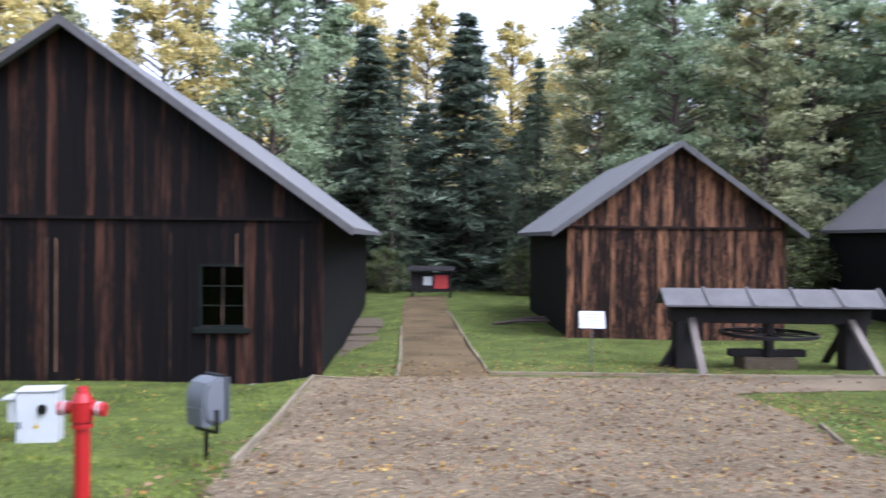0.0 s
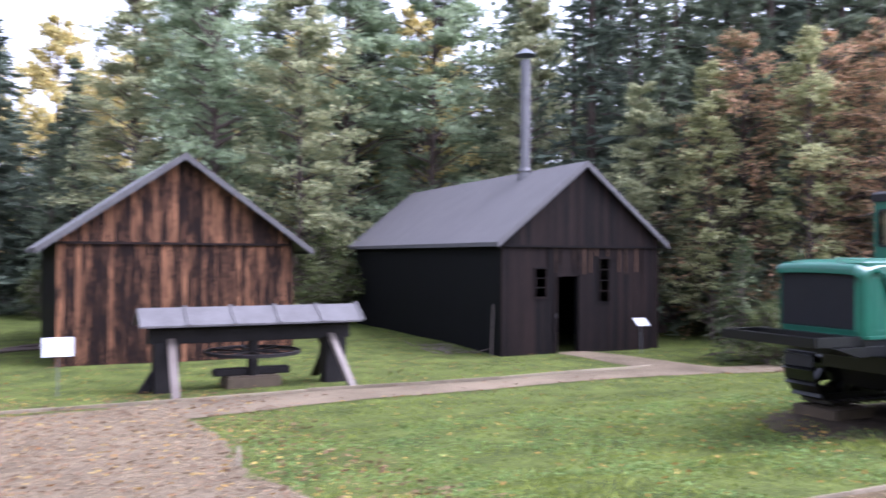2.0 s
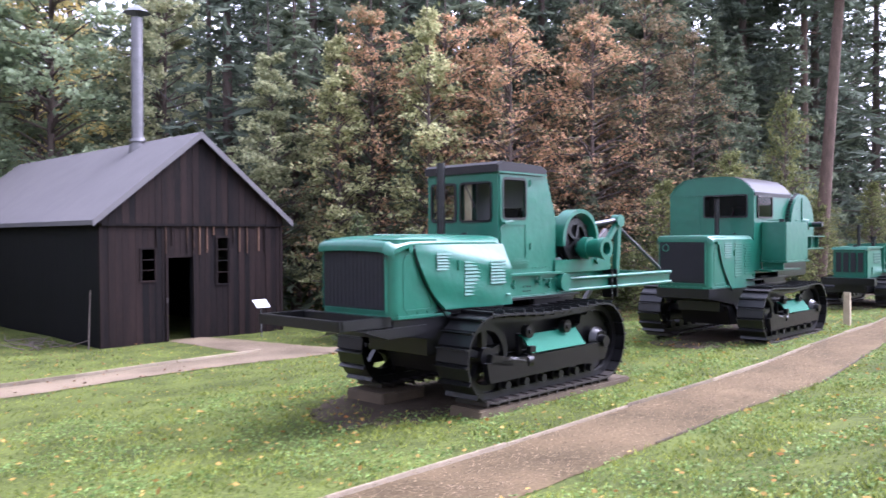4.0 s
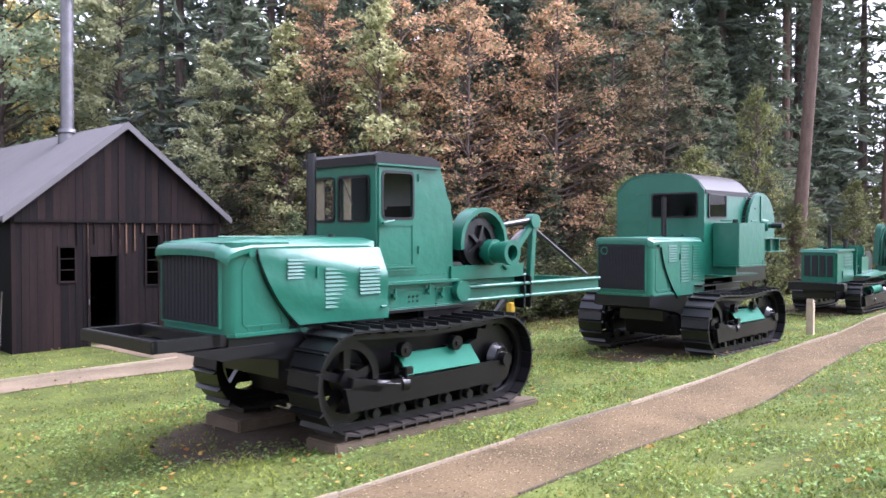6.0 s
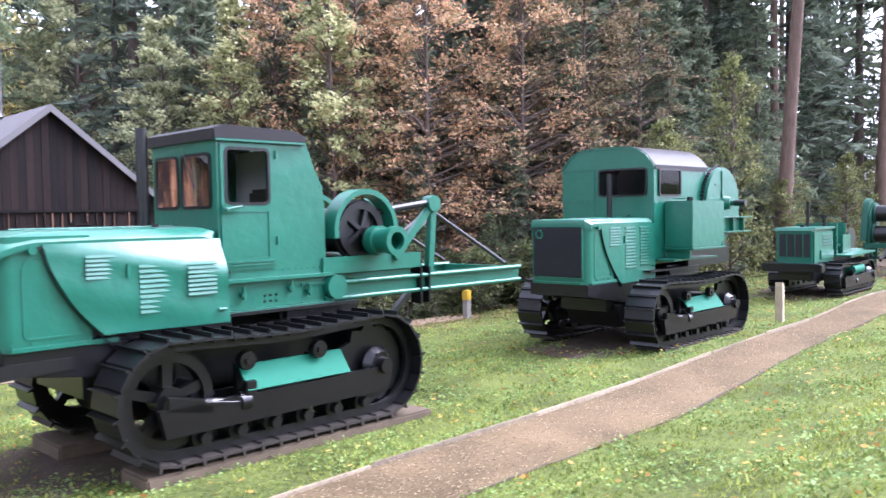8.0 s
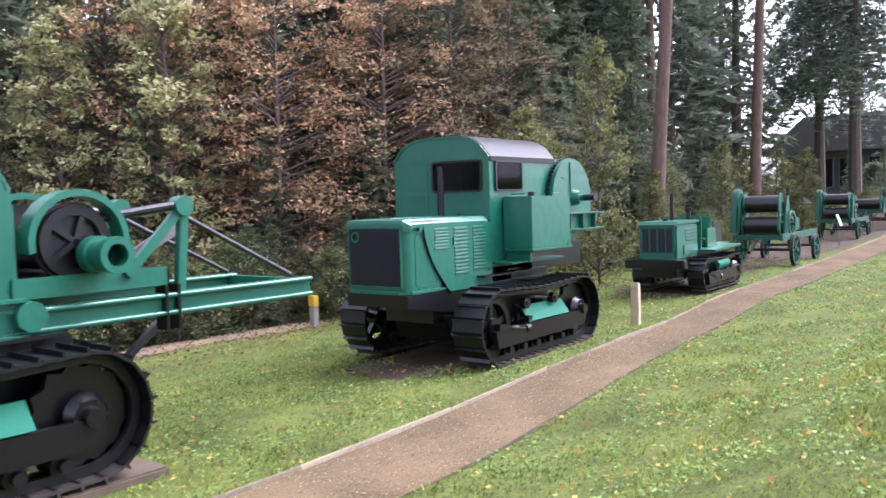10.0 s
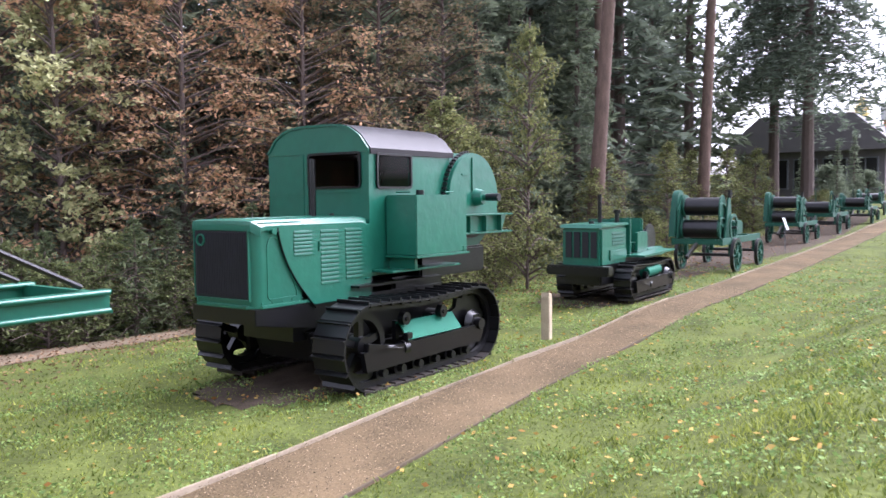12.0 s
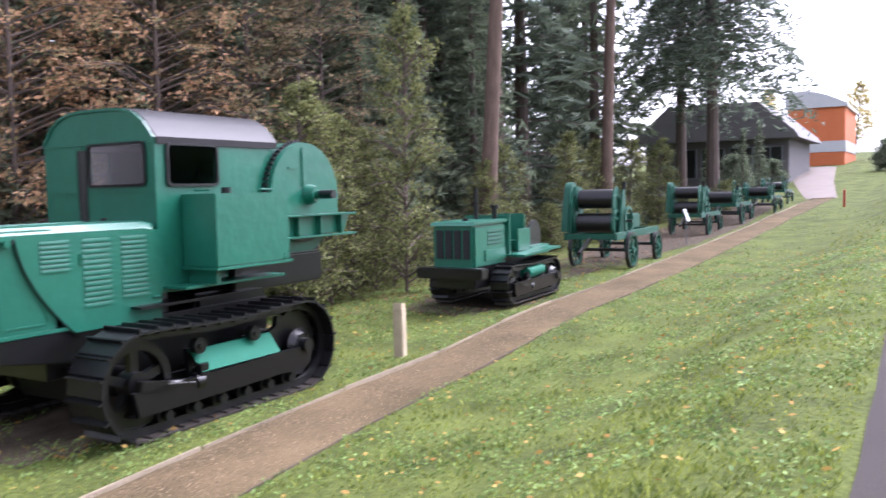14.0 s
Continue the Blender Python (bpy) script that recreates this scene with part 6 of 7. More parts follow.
SPRUCE = [spruce_parts(19, 3.9, 1, M_NEEDLE, 42, 0.03, 9, cards=20, size=0.21), spruce_parts(21, 3.6, 2, M_NEEDLE_BLUE, 44, 0.05, 9, cards=20, size=0.21), spruce_parts(16, 3.6, 3, M_NEEDLE, 36, 0.02, 9, cards=20, size=0.2)]
SPRUCE_FAR = [spruce_parts(23, 4.2, 14, M_NEEDLE, 34, 0.05, 8, cards=11, size=0.34), spruce_parts(25, 4.0, 15, M_NEEDLE_BLUE, 36, 0.06, 8, cards=11, size=0.34)]
YOUNG = spruce_parts(3.6, 1.5, 61, M_NEEDLE_YOUNG, 20, 0.02, 8, cards=12, size=0.085)
LANE_SPRUCE = spruce_parts(16, 4.3, 51, M_NEEDLE_BLUE, 40, 0.02, 11, cards=30, size=0.22)
GREENB = [broad_parts(20, 4.3, 5, M_LEAF_GREEN, 19000, 0.15, 0.24, 0.08, clumps=120, layer=0.09, rise=0.2), broad_parts(19, 3.9, 6, M_LEAF_OLIVE, 17500, 0.145, 0.2, 0.08, clumps=120, layer=0.09, rise=0.2)]
YELLOWB = [broad_parts(18, 4.2, 7, M_LEAF_YELLOW, 14000, 0.155, 0.2, 0.12, clumps=100)]
PALEB = [broad_parts(11, 1.7, 8, M_LEAF_PALE, 9000, 0.085, 0.09, 0.05, clumps=110, fill=0.35, layer=0.08)]
BROWNB = [broad_parts(12.5, 3.4, 9, M_LEAF_BROWN, 9500, 0.08, 0.13, 0.04, clumps=120, fill=0.42, layer=0.05, rise=0.12), broad_parts(14, 3.2, 10, M_LEAF_UMBER, 9000, 0.08, 0.13, 0.1, clumps=120, fill=0.42, layer=0.05, rise=0.12)]
BUSH = [broad_parts(5.2, 1.25, 12, M_LEAF_HAZEL, 7500, 0.052, 0.045, 0.02, clumps=90, fill=0.3), broad_parts(2.6, 1.2, 13, M_LEAF_HAZEL, 4000, 0.055, 0.035, 0.02, clumps=60, fill=0.3), broad_parts(2.6, 1.4, 16, M_LEAF_SHRUB, 3400, 0.064, 0.035, 0.02, clumps=60, fill=0.3)]

rt = random.Random(5)
L_SP = "tall dark green spruce with drooping boughs at the wood's edge"
L_GR = "leafy green broadleaf tree turning in autumn"
L_YE = "broadleaf tree with yellow autumn leaves"
L_BR = "beech with russet brown autumn leaves"


def sp(x, y, k=0, s=1.0, z=1.0):
    ms, s = (SPRUCE_FAR[k % 2], s * 0.83) if y > 24 else (SPRUCE[k % 3], s)
    tree(ms, "spruce_tree", L_SP, "tree", "spruces of the wood", x, y, s * rt.uniform(0.95, 1.05), rt.uniform(0, 360), zscale=z)


def br(x, y, kind, k=0, s=1.0, z=1.0):
    lab = {"g": L_GR, "y": L_YE, "b": L_BR, "p": "slender pale green young tree in thin leaf"}[kind]
    ms = {"g": GREENB, "y": YELLOWB, "b": BROWNB, "p": PALEB}[kind]
    tree(ms[k % len(ms)], "broadleaf_tree", lab, "tree", "broadleaf trees of the wood", x, y, s * rt.uniform(0.95, 1.05), rt.uniform(0, 360), zscale=z)


# behind the barn and along the lane
for x, y, k in ((-22, 34, 'y'), (-17, 42, 'y'), (-12, 44, 'g'), (-10, 52, 'g'), (-25, 45, 'g')):
    br(x, y, k, rt.randrange(2))
for x, y, k, s, z in ((2.8, 51, 0, 0.8, 1.0), (-5.5, 45, 2, 0.55, 1.0), (1.8, 45, 2, 0.5, 1.0), (-6.2, 54, 1, 0.8, 1.0)):
    sp(x, y, k, s, z)
for x, y, z, a in ((-7.4, 48, 1.3, 20), (-1.6, 49, 1.38, 140), (-4.6, 54, 1.0, 250), (2.6, 54, 1.05, 60)):
    tree(LANE_SPRUCE, "spruce_tree", "dense dark spruce standing at the end of the lane", "tree", "spruces of the wood", x, y, z, a, zscale=0.76)
for x, y, k, s in ((-7, 73, 'y', 1.45), (1, 76, 'y', 1.45), (8, 72, 'y', 1.4), (-13, 74, 'y', 1.5)):
    br(x, y, k, 0, s)
# behind the plank hut and the smithy
for x, y, k, j, s in ((5.5, 42, 'g', 1, 0.95), (9, 40, 'g', 0, 1.0), (12.5, 38, 'g', 1, 1.0), (10, 48, 'g', 0, 1.2), (16, 42, 'g', 0, 1.05), (20, 40, 'g', 0, 1.1), (15, 50, 'y', 0, 1.1), (22, 46, 'y', 0, 1.1), (24, 37, 'g', 1, 1.0)):
    br(x, y, k, j, s)
for x, y, k, s in ((26, 41, 0, 1.15), (30, 38, 1, 1.15), (28, 33, 0, 1.1), (24, 31, 1, 1.05), (31, 30, 2, 1.2), (19, 47, 1, 1.2), (34, 34, 0, 1.2)):
    sp(x, y, k, s)
# behind the first two tractors
for x, y, k, s in ((23.5, 25.5, 0, 0.75), (26.5, 24, 2, 0.95), (29, 22, 0, 1.05), (32, 20.5, 1, 1.0), (35, 19.5, 0, 1.05), (38, 18.5, 2, 1.1), (30.5, 27, 1, 1.2), (36, 25, 0, 1.2), (24.6, 20.5, 2, 0.42), (27.2, 18.6, 2, 0.36), (33.5, 16.3, 2, 0.4), (29.8, 16.8, 2, 0.35)):
    sp(x, y, k, s)
for x, y, k, j, s in ((23.2, 22.5, 'p', 0, 1.0), (25.0, 19.8, 'p', 0, 1.05), (27.5, 18.5, 'b', 0, 0.95), (30.6, 17.2, 'b', 0, 1.0), (33, 16.4, 'b', 1, 0.95), (29, 20.5, 'b', 0, 1.05), (35.5, 15.8, 'b', 1, 0.8), (22.3, 25.0, 'g', 1, 0.55)):
    br(x, y, k, j, s)
# further along
for x, y, k, s in ((41, 20, 0, 1.15), (44, 17.5, 1, 1.1), (47, 18.5, 0, 1.1), (50, 21, 2, 1.2), (58, 22, 0, 0.9), (62, 25, 2, 1.2), (42, 26, 1, 1.3), (49, 28, 0, 1.3), (56, 29, 1, 1.3), (66, 21, 1, 1.05), (72, 24, 0, 1.0)):
    sp(x, y, k, s)
for x, y, s in ((29.0, 11.3, 1.0), (30.4, 11.6, 0.95), (31.6, 11.9, 0.9), (27.9, 12.8, 0.85), (33.4, 12.5, 0.8)):
    tree(BUSH[0], "bush", "tall slender hazel bush with yellow-green leaves", "bush", "bushes behind the machines", x, y, s, rt.uniform(0, 360), zscale=1.0 if x < 32 else 1.1)
tree(BUSH[0], "bush", "tall slender hazel bush with yellow-green leaves", "bush", "bushes behind the machines", 32.4, 10.9, 0.95, 30, zscale=1.5)
for i in range(16):
    x = 34.5 + i * 1.9 + rt.uniform(-0.5, 0.5)
    tree(BUSH[i % 2], "bush", "low yellow-green undergrowth bush", "bush", "bushes behind the machines", x, 12.2 + rt.uniform(-0.5, 1.6), rt.uniform(0.6, 0.95), rt.uniform(0, 360))
for i in range(34):
    x = 19.5 + i * 0.5 + rt.uniform(-0.2, 0.2)
    y = 16.4 - (x - 21.5) * 0.16 + rt.uniform(-0.3, 0.5) + 0.9 * (i % 2)
    if i % 3 == 1:
        tree(YOUNG, "spruce_tree", "low young spruce with spreading boughs at the wood's edge", "tree", "young spruces", x, y + 0.4, rt.uniform(0.7, 1.15), rt.uniform(0, 360))
    else:
        tree(BUSH[2], "bush", "low dark green undergrowth at the wood's edge", "bush", "undergrowth at the wood's edge", x, y, rt.uniform(0.6, 1.0), rt.uniform(0, 360))


for x, y, s in ((11.6, 35.2, 1.5), (13.2, 36.4, 1.7), (10.4, 36.5, 1.4), (21.6, 30.5, 1.4), (22.6, 27.0, 1.2), (1.6, 42.5, 1.0), (-5.6, 43.0, 1.0)):
    tree(BUSH[2], "bush", "dense dark green shrub at the wood's edge", "bush", "undergrowth at the wood's edge", x, y, s, rt.uniform(0, 360))


def bare_trunk(x, y, foot, dx, dy, h, r, label, bark):
    """A slim trunk with a few dead side twigs, standing among the crowns."""
    rs = random.Random(x)
    bm = B()
    limb(bm, [(0, 0, foot), (dx * 0.3, dy * 0.3, h * 0.33), (dx * 0.66 + 0.06, dy * 0.66, h * 0.66), (dx, dy, h)], r, r * 0.5, 10)
    for k in range(9):
        u = rs.uniform(0.35, 0.95)
        a, ln = rs.uniform(0, math.tau), rs.uniform(0.4, 1.3)
        p = Vector((dx * u, dy * u, h * u))
        limb(bm, [p, p + Vector((math.cos(a) * ln, math.sin(a) * ln, rs.uniform(-0.1, 0.4)))], 0.02, 0.006, 4)
    t = thing("bare_tree", label, "tree", pose(x, y, gz(x, y)), "bare trunks of the wood")
    part("trunk", finish(bm, "trunk", bark, True), None, t)


bare_trunk(23.6, 32.0, -0.3, 0.1, 0.0, 14.0, 0.17, "slim grey bare trunk behind the dark hut", M_BARK)
bare_trunk(25.3, 30.0, -0.3, 0.05, 0.0, 15.0, 0.07, "thin pale dead stem among dark spruces", M_TIMBER)
bare_trunk(32.3, 18.9, -0.3, 0.2, 0.0, 12.0, 0.13, "brown beech stem showing through russet leaves", M_BARK)
bare_trunk(54.9, 18.6, -0.3, 0.3, 0.2, 18.0, 0.2, "tall reddish pine stem in the wood", M_PINEBARK)


def pine(x, y, h, r, seed, lean=0.0):
    rs = np.random.RandomState(seed)
    bm = B()
    limb(bm, [(0, 5 * lean, -0.3), (0.05, 3.2 * lean, 2.0), (0.0, 0.4 * lean, h * 0.25), (0.02, 0.05 + (5 - h * 0.6) * lean, h * 0.6), (0.1, (5 - h) * lean, h)], r, r * 0.45, 14)
    cs = []
    for i in range(26):
        z = h * rs.uniform(0.62, 1.0)
        a, ln = rs.uniform(0, math.tau), rs.uniform(1.2, 3.0)
        off = (5 - z) * lean
        tip = (math.cos(a) * ln, math.sin(a) * ln + off, z + rs.uniform(-0.6, 0.6))
        limb(bm, [(0.05, off, z - 0.2), tip], 0.05, 0.015, 5)
        n = 260
        s = rs.uniform(0.3, 1.1, (n, 1))
        cs.append(np.array([0, off, z - 0.2]) * (1 - s) + np.array(tip) * s + rs.normal(0, 0.32, (n, 3)))
    t = thing("pine_tree", "tall scots pine with a bare reddish trunk", "tree", pose(x, y, gz(x, y)), "pines behind the machines")
    part("trunk", finish(bm, "trunk", M_PINEBARK, True), None, t)
    part("crown", cards_mesh("crown", leaf_cards(rs, np.concatenate(cs), 0.16, 0.05, 0.5, 1.4), M_NEEDLE_BLUE), None, t)


pine(38.4, 11.6, 19, 0.31, 1, 0.075)
pine(49.8, 12.0, 20, 0.32, 2, 0.04)
pine(46.5, 15.5, 19, 0.28, 4)

def far_spruce(x, y, k, s=1.0):
    tree(SPRUCE_FAR[k % 2], "spruce_tree", L_SP, "tree", "spruces of the wood", x, y, s * rt.uniform(0.9, 1.1), rt.uniform(0, 360))


for i, (x, y) in enumerate(((-28, 60), (-21, 57), (-14, 58), (-12.5, 60), (11, 57), (15.5, 56), (21, 53), (25, 50), (29, 47), (33, 43), (37, 40), (41, 37), (45, 34), (36, 31), (40, 30), (33, 27), (44, 27), (48, 25), (52, 26), (57, 25), (61, 30), (47, 22), (39, 23), (43, 22), (27, 29), (66, 28), (70, 31), (52, 17), (59, 16), (68, 20), (75, 24))):
    far_spruce(x, y, i)
for x, y, k in ((26.4, 20.6, 0), (24.8, 22.6, 0), (31.8, 18.8, 1)):
    br(x, y, 'b', k, 0.95)
for x, y in ((37, 15.5), (40, 16.0), (43, 14.8), (46, 16.5)):
    sp(x, y, 2, 0.75)

# the deep wood beyond, seen only through gaps
def woods(name, pts, n, size, seed, material, zmax, label):
    rs = np.random.RandomState(seed)
    pts = np.array(pts, float)
    d = np.concatenate([[0], np.cumsum(np.linalg.norm(np.diff(pts, axis=0), axis=1))])
    s = rs.uniform(0, d[-1], n)
    x, y = np.interp(s, d, pts[:, 0]), np.interp(s, d, pts[:, 1])
    top = zmax * (0.72 + 0.14 * np.sin(s * 0.55) + 0.14 * np.sin(s * 0.23 + 2))
    z = top * rs.uniform(0, 1, n) ** 0.8
    c = np.stack([x + rs.normal(0, 1.6, n), y + rs.normal(0, 1.6, n), ground_z(x, y) + z], 1)
    ob = new(name, cards_mesh(name, leaf_cards(rs, c, size, 0.3, 0.6, 1.0), material))
    tagged(ob, label, "woods", kind="stuff")


woods("far_woods", [(-14, 62), (8, 60)], 8000, 0.36, 74, M_NEEDLE, 12, "dark young spruces beyond the lane")
woods("far_woods", [(-60, 40), (-30, 58), (-14, 62)], 16000, 0.36, 75, M_NEEDLE, 22, "dense dark spruce wood behind the barn")
woods("far_woods", [(8, 60), (22, 56), (40, 44), (54, 36), (75, 33)], 50000, 0.36, 71, M_NEEDLE, 20, "dense dark spruce wood in the distance")
# never in view: added behind the camera to dim reflections and low sky light
woods("far_woods", [(-70, 20), (-60, -25), (-20, -34), (30, -34), (60, -40), (100, -60)], 14000, 0.9, 73, M_LEAF_GREEN, 9, "unseen wood added behind the camera to shape reflections and light")
woods("far_woods", [(-60, 50), (-20, 88), (10, 92), (40, 70)], 22000, 0.6, 72, M_LEAF_YELLOW, 24, "yellow autumn wood far behind the spruces")

# distant buildings along the rise
ob_ = thing("orange_building", "orange rendered building with a pale barrel roof up the slope", "building", pose(100, 5.9, gz(100, 9)))
part("wall", box(B(), 0, 12, 1.3, 6.2, -1.5, 5.4, 0.03), M_ORANGE, ob_)
part("band", box(B(), -0.06, 12.06, 1.24, 6.26, 1.2, 2.2), M_WHITE, ob_, "pale band along the wall")
o = [(1.1 + 5.3 * k / 12, 5.4 + 1.5 * math.sin(math.pi * (0.04 + 0.62 * k / 12))) for k in range(13)]
part("roof", prism(B(), [(1.1, 5.3)] + o + [(6.4, 5.3)], -0.25, 12.2, plane="yz"), M_WHITE, ob_, "pale curved roof")
lb = thing("low_building", "low grey building with wide roof and glazed front", "building", pose(80, 9.2, gz(80, 12)))
part("wall", box(B(), 0.4, 12, 0, 10.5, -1, 3.6, 0.03), M_FELT_DARK, lb)
part("roof", prism(B(), [(-0.8, 3.5), (11.3, 3.5), (11.0, 4.0), (8.5, 6.2), (2.0, 6.2), (-0.5, 4.0)], -0.5, 13, plane="yz"), M_FELT_DARK, lb)
for k in range(5):
    w_ = part("window", box(B(), 0.3, 0.41, 0.4 + k * 2.05, 2.1 + k * 2.05, 0.7, 3.0), M_GREY, lb)
    for j in range(2):
        part("pane", box(B(), 0.285, 0.298, 0.5 + k * 2.05 + j * 0.8, 1.2 + k * 2.05 + j * 0.8, 0.8, 2.9), M_BLACK, w_)
wb = thing("white_building", "white building at the top of the grass slope", "building", pose(118, -9.5, gz(118, -8)))
part("wall", box(B(), 0, 10, 0, 8.5, -2, 7, 0.03), M_WHITE, wb)
part("roof", box(B(), -0.3, 10.3, -0.3, 8.8, 7.0, 7.4, 0.03), M_FELT, wb)
vn = thing("parked_van", "small white van parked by the buildings", "van", pose(104, 1.5, gz(104, 1.5) + 0.0, 0, 0, 20))
part("body", prism(B(), [(0, 0.35), (4.6, 0.35), (4.6, 1.9), (1.4, 1.95), (0.8, 1.15), (0, 1.0)], -0.85, 0.85, bevel=0.06), M_WHITE, vn)
part("windscreen", prism(B(), [(0.85, 1.2), (1.35, 1.85), (1.3, 1.87), (0.8, 1.22)], -0.75, 0.75), M_BLACK, vn)
for x in (0.9, 3.7):
    for y in (-0.8, 0.8):
        part("wheel", rod(B(), (x, y - 0.1, 0.33), (x, y + 0.1, 0.33), 0.33, seg=20), M_BLACK, vn)
big = spruce_parts(27, 5.6, 31, M_NEEDLE_BLUE, 44, 0.31, 11, droop=0.75, cards=44, size=0.19)
tree(big, "spruce_tree", "big old spruce with long hanging boughs over the winches", "tree", "spruces of the wood", 64, 10.9, 1.0, 40)
tree(big, "spruce_tree", "big old spruce with long hanging boughs over the winches", "tree", "spruces of the wood", 71, 14.5, 1.0, 160)
ROUND = broad_parts(2.0, 1.0, 41, M_NEEDLE, 5000, 0.07, 0.05, 0.03, clumps=50, fill=0.35)
for x, y, s in ((88, 3.2, 1.3), (92, 1.6, 1.4), (74, 11.6, 1.5), (77, 9.8, 1.1)):
    tree(ROUND, "bush", "rounded dark evergreen shrub", "bush", "garden shrubs", x, y, s, rt.uniform(0, 360))
for x, y, s in ((72, 10.8, 0.2), (75.5, 10.4, 0.22), (68, 12, 0.21)):
    tree(SPRUCE_FAR[0], "cypress", "slim evergreen cypress by the buildings", "tree", "garden shrubs", x, y, s, 0)
for x, y in ((62, 9.9), (65, 10.2), (59.5, 11.2)):
    tree(BUSH[1], "bush", "low yellow-leaved garden shrub in autumn", "bush", "garden shrubs", x, y, 0.7, rt.uniform(0, 360))
for x, y, s in ((135, 2, 0.55), (140, -8, 0.6), (150, 10, 0.65), (135, 20, 0.6), (145, -20, 0.6), (130, -14, 0.5)):
    br(x, y, 'y', 0, s)


# felled poles lying in the grass beside the plank hut
for x0, y0, x1, y1, r in ((0.3, 27.2, 2.3, 27.9, 0.05), (0.6, 27.6, 2.25, 27.3, 0.04), (0.9, 28.2, 2.3, 28.6, 0.06)):
    bm = B()
    limb(bm, [(x0, y0, gz(x0, y0) + r), ((x0 + x1) / 2, (y0 + y1) / 2 + 0.05, gz(x0, y0) + r + 0.08), (x1, y1, gz(x1, y1) + r + 0.12)], r, r * 0.7, 8)
    lg = new("log", finish(bm, "log", M_BARK, True))
    tagged(lg, "thin bare log lying in the grass beside the hut", "log", "felled poles by the hut")


# ---------- lawn, litter, stones and edging ----------
def inside(poly, x, y):
    """Which of the points lie within the outline."""
    out = np.zeros(len(x), bool)
    for (x0, y0), (x1, y1) in zip(poly, np.roll(poly, -1, 0)):
        hit = (y0 > y) != (y1 > y)
        out ^= hit & (x < (x1 - x0) * (y - y0) / (y1 - y0 + 1e-12) + x0)
    return out


def on_lawn(x, y):
    keep = np.ones(len(x), bool)
    for o in OUTLINES:
        keep &= ~inside(o, x, y)
    for hx, hy, a, b in ((5.6, 29, 3.3, 5.6), (17.5, 29, 3.1, 7.3), (-9.2, 26, 6, 10.5)):
        keep &= ~((abs(x - hx) < a) & (abs(y - hy) < b))
    return keep


def blades(rs, x, y, h, w):
    n = len(x)
    z = ground_z(x, y)
    a = rs.uniform(0, math.tau, n)
    lean = rs.normal(0, 0.6, (n, 2)) * h[:, None]
    p = np.stack([x, y, z - 0.005], 1)
    d = np.stack([np.cos(a), np.sin(a), np.zeros(n)], 1) * w[:, None]
    tip = p + np.stack([lean[:, 0], lean[:, 1], h], 1)
    return np.stack([p - d, p + d, tip], 1).reshape(-1, 3)


rg = np.random.RandomState(77)
x, y = rg.uniform(-10, 62, 2300000), rg.uniform(0.55, 36, 2300000)
d = np.hypot(x - np.clip(x, 0, 16), y)
k = rg.uniform(0, 1, len(x)) < 1.25 / (1 + (d / 7.5) ** 2.6)
x, y, d = x[k], y[k], d[k]
k = on_lawn(x, y)
x, y, d = x[k], y[k], d[k]
patch = 0.75 + 0.35 * np.sin(x * 1.7 + 2 * np.sin(y * 1.3)) * np.sin(y * 2.1 + x)
tuft = np.clip(np.sin(x * 7.1 + 1.9 * np.sin(y * 5.3)) * np.sin(y * 8.3 + 1.7 * np.sin(x * 4.1)), 0, 1)
v = blades(rg, x, y, (0.036 + 0.034 * tuft) * patch * rg.uniform(0.4, 1.5, len(x)), rg.uniform(0.004, 0.010, len(x)) * (1 + 0.05 * d))
lawn = new("grass", cards_mesh("grass", v, M_BLADE, 3))
tagged(lawn, "short mown grass blades of the lawn", "grass", kind="stuff")

# clover and broad weeds between the blades
x, y = rg.uniform(5, 40, 110000), rg.uniform(0.6, 12, 110000)
k = on_lawn(x, y) & (np.sin(x * 2.3 + y) * np.sin(y * 1.9 - x * 0.7) > -0.1)
x, y = x[k], y[k]
c = np.stack([x, y, ground_z(x, y) + 0.03], 1)
clover = new("clover", cards_mesh("clover", leaf_cards(rg, c, 0.024, 0.012, 0.25, 0.8), M_WEED))
tagged(clover, "clover leaves spread through the lawn", "clover", kind="stuff")

# fallen leaves
x, y = rg.uniform(-8, 40, 3600), rg.uniform(0.6, 24, 3600)
xp, yp = rg.uniform(-2, 6, 1500), rg.uniform(6, 18, 1500)
xq, yq = rg.uniform(8, 42, 2200), rg.uniform(0.6, 11, 2200)
x, y = np.concatenate([x, xq]), np.concatenate([y, yq])
k = on_lawn(x, y)
x, y = np.concatenate([x[k], xp]), np.concatenate([y[k], yp])
c = np.stack([x, y, ground_z(x, y) + 0.05], 1)
litter = new("fallen_leaves", cards_mesh("fallen_leaves", leaf_cards(rg, c, 0.034, 0.012, 0.2, 0.9), M_LITTER))
tagged(litter, "yellow and orange fallen leaves lying on grass and gravel", "leaves", kind="stuff")


x = np.concatenate([rg.uniform(-2.6, 6.5, 5200), rg.uniform(-3, 14, 1500), rg.uniform(18, 36, 3600), rg.uniform(27, 62, 2600)])
y = np.concatenate([rg.uniform(5.5, 17.5, 5200), rg.uniform(14.5, 30, 1500), rg.triangular(11.5, 15.5, 16.5, 3600), rg.triangular(7.4, 10.5, 12.5, 2600)])
c = np.stack([x, y, ground_z(x, y) + 0.05], 1)
brown = new("fallen_leaves", cards_mesh("fallen_leaves", leaf_cards(rg, c, 0.036, 0.012, 0.25, 0.9), M_LITTER_BROWN))
tagged(brown, "withered brown leaves strewn over gravel and under the trees", "leaves", kind="stuff")


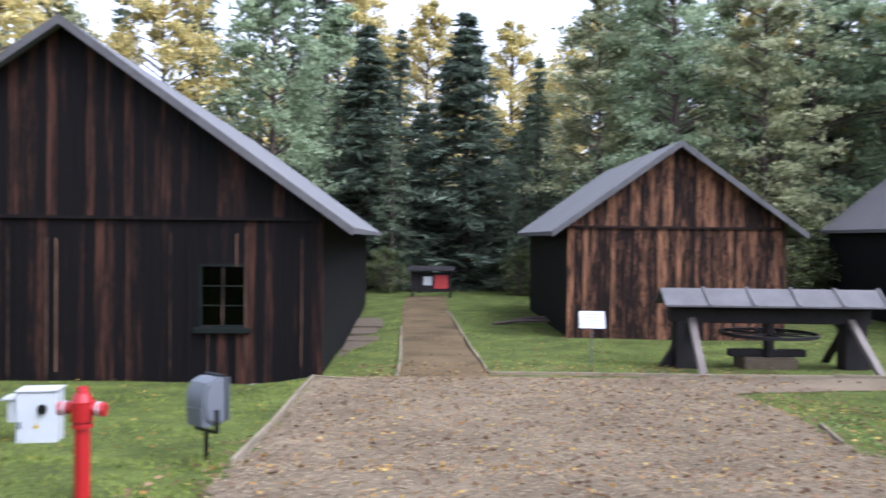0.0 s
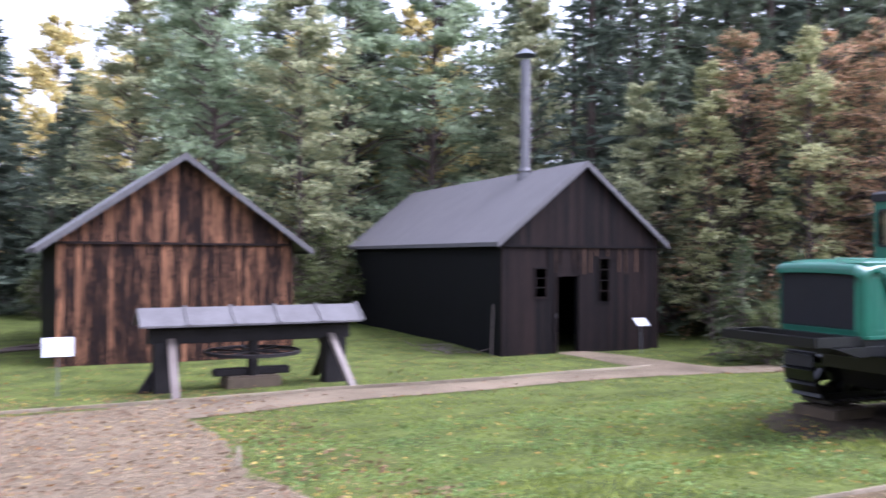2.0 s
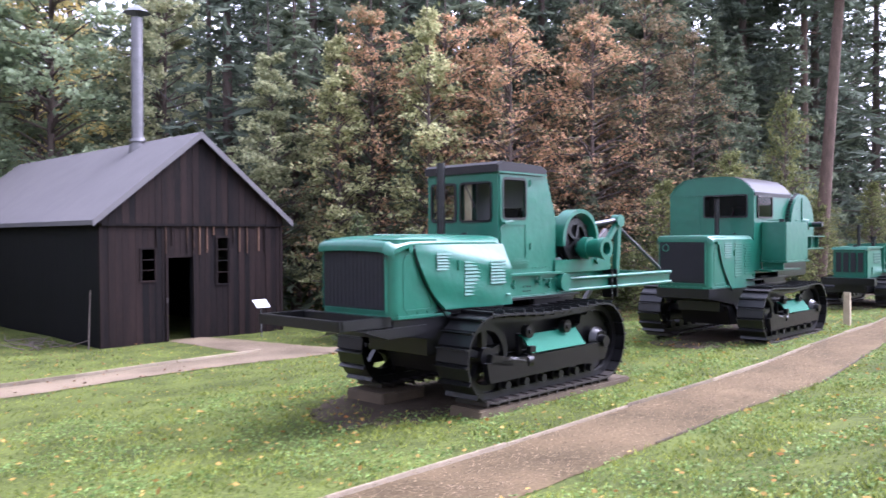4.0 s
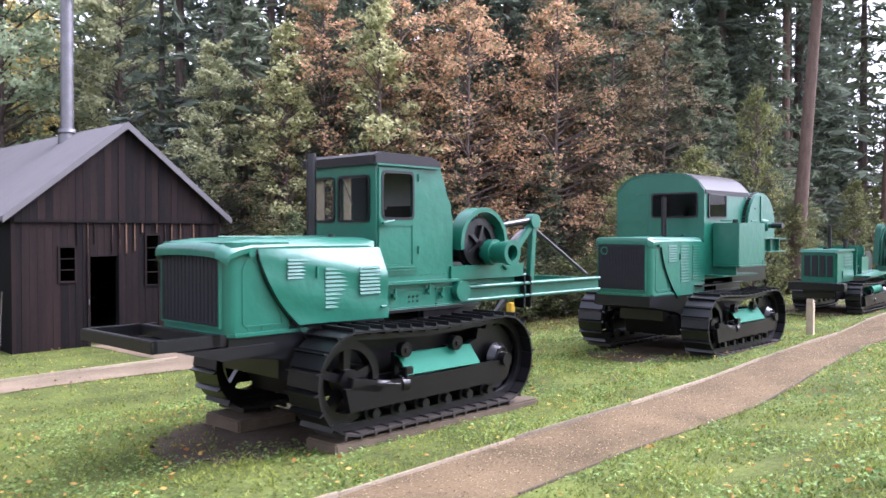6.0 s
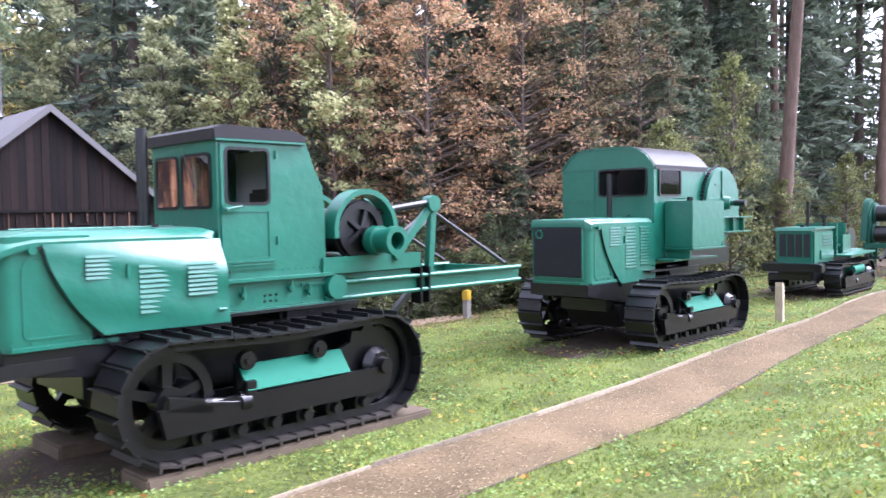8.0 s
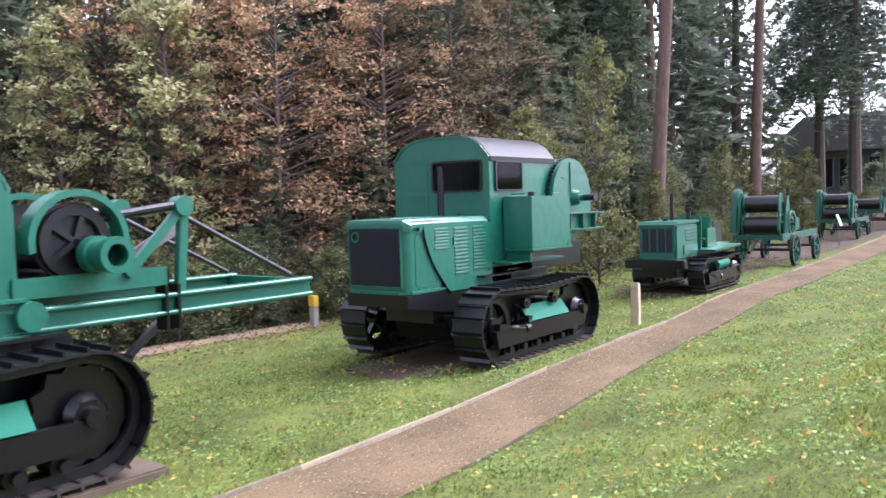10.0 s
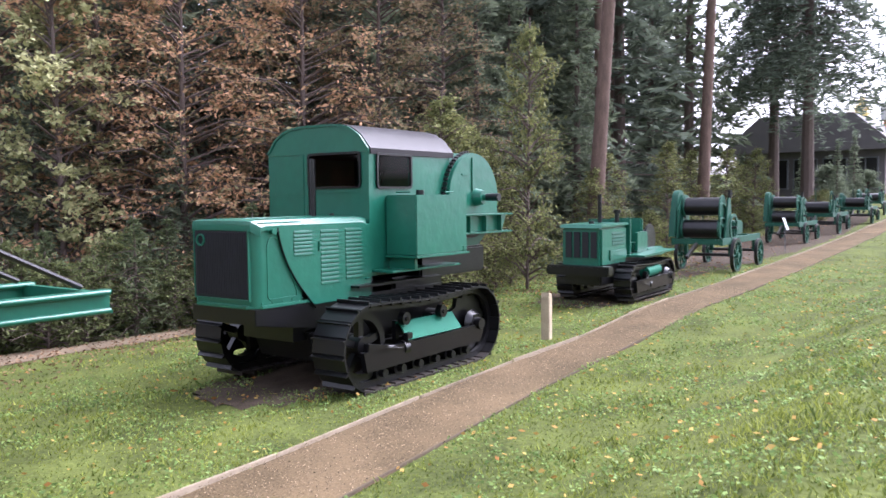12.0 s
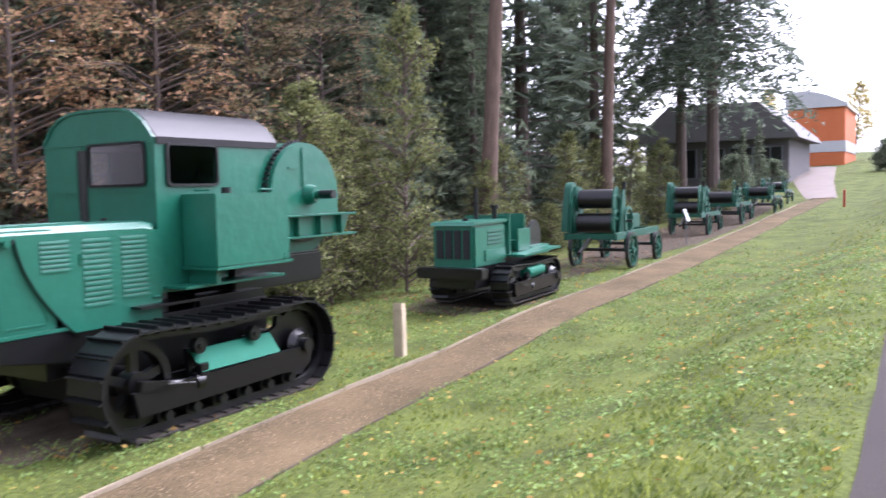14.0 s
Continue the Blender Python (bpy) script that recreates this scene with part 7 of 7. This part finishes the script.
def stones(name, outline, n, size, seed, label, near=None):
    rs = np.random.RandomState(seed)
    lo, hi = outline.min(0), outline.max(0)
    x, y = rs.uniform(lo[0], hi[0], n), rs.uniform(lo[1], hi[1], n)
    k = inside(outline, x, y)
    if near:
        k &= (x > near[0]) & (x < near[1])
    x, y = x[k], y[k]
    c = np.stack([x, y, ground_z(x, y) + 0.036], 1)
    m_ = len(c)
    s = size * rs.uniform(0.5, 1.5, (m_, 1))
    a = rs.uniform(0, math.tau, m_)
    e1 = np.stack([np.cos(a), np.sin(a), rs.normal(0, 0.15, m_)], 1) * s
    e2 = np.stack([-np.sin(a), np.cos(a), rs.normal(0, 0.15, m_)], 1) * s * rs.uniform(0.5, 0.95, (m_, 1))
    up = np.array([0, 0, 1]) * s * 0.55
    quad = [c - e1 - e2 * 0.4, c + e1 * 0.2 - e2, c + e1 + e2 * 0.3, c - e1 * 0.3 + e2]
    top = c + up
    tris = []
    for i in range(4):
        tris += [quad[i], quad[(i + 1) % 4], top]
    v = np.stack(tris, 1).reshape(-1, 3)
    ob = new(name, cards_mesh(name, v, M_STONE, 3))
    tagged(ob, label, "gravel", kind="stuff")


stones("gravel", OUTLINES[1], 75000, 0.013, 5, "loose brown gravel stones on the yard")
stones("gravel", OUTLINES[0], 90000, 0.009, 6, "fine gravel on the footpath", (9, 34))


def edging(owner, line, length=2.4, w=0.035, h=0.055, seed=1, material=M_EDGE):
    """Edging boards laid end to end along a line."""
    rnd = random.Random(seed)
    d = [0.0]
    for p, q in zip(line, line[1:]):
        d.append(d[-1] + math.dist(p, q))
    n = max(1, int(d[-1] / length))
    unit = finish(box(B(), -0.5, 0.5, -w / 2, w / 2, -0.12, h, 0.006), "edging_board", material)
    for i in range(n):
        s0, s1 = d[-1] * i / n, d[-1] * (i + 1) / n
        a = [np.interp(s0, d, [p[k] for p in line]) for k in (0, 1)]
        b = [np.interp(s1, d, [p[k] for p in line]) for k in (0, 1)]
        za, zb_ = gz(*a), gz(*b)
        ln = math.dist(a, b)
        o = part("edging_board", unit, material, owner)
        o.matrix_basis = (pose((a[0] + b[0]) / 2, (a[1] + b[1]) / 2, (za + zb_) / 2 + rnd.uniform(-0.008, 0.012)) @ Matrix.Rotation(math.atan2(b[1] - a[1], b[0] - a[0]) + rnd.uniform(-0.006, 0.006), 4, 'Z')
                          @ Matrix.Rotation(-math.atan2(zb_ - za, ln), 4, 'Y') @ Matrix.Diagonal((ln - 0.012, 1, 1, 1)))


edging(path, UP_EDGE, seed=1, h=0.05, w=0.022)
edging(path, LOW_EDGE[2:], seed=2, h=0.018, w=0.025, material=M_BEARER)
edging(plaza, [yard(*p) for p in ((-2.0, 8.3), (-2.3, 12), (-2.6, 16.25))], 2.0, 0.05, 0.075, 3)
edging(plaza, [yard(*p) for p in ((-2.6, 16.3), (-1.7, 15.85))], 1.0, 0.05, 0.06, 4)
edging(plaza, [yard(*p) for p in ((4.9, 10.3), (5.2, 11.6))], 1.3, 0.05, 0.06, 5)
edging(lane, [yard(*p) for p in ((-0.98, 16.1), (-1.08, 19), (-1.65, 27))], 2.2, 0.05, 0.06, 6)
edging(lane, [yard(*p) for p in ((0.85, 17.1), (0.75, 19), (0.22, 27), (-0.2, 33))], 2.2, 0.05, 0.07, 7)
edging(cross, [yard(*p) for p in ((0.85, 17.1), (2.8, 17.25), (5.3, 17.2), (9, 17.15), (13, 17.3), (17.3, 17.45))], 2.2, 0.06, 0.07, 8)
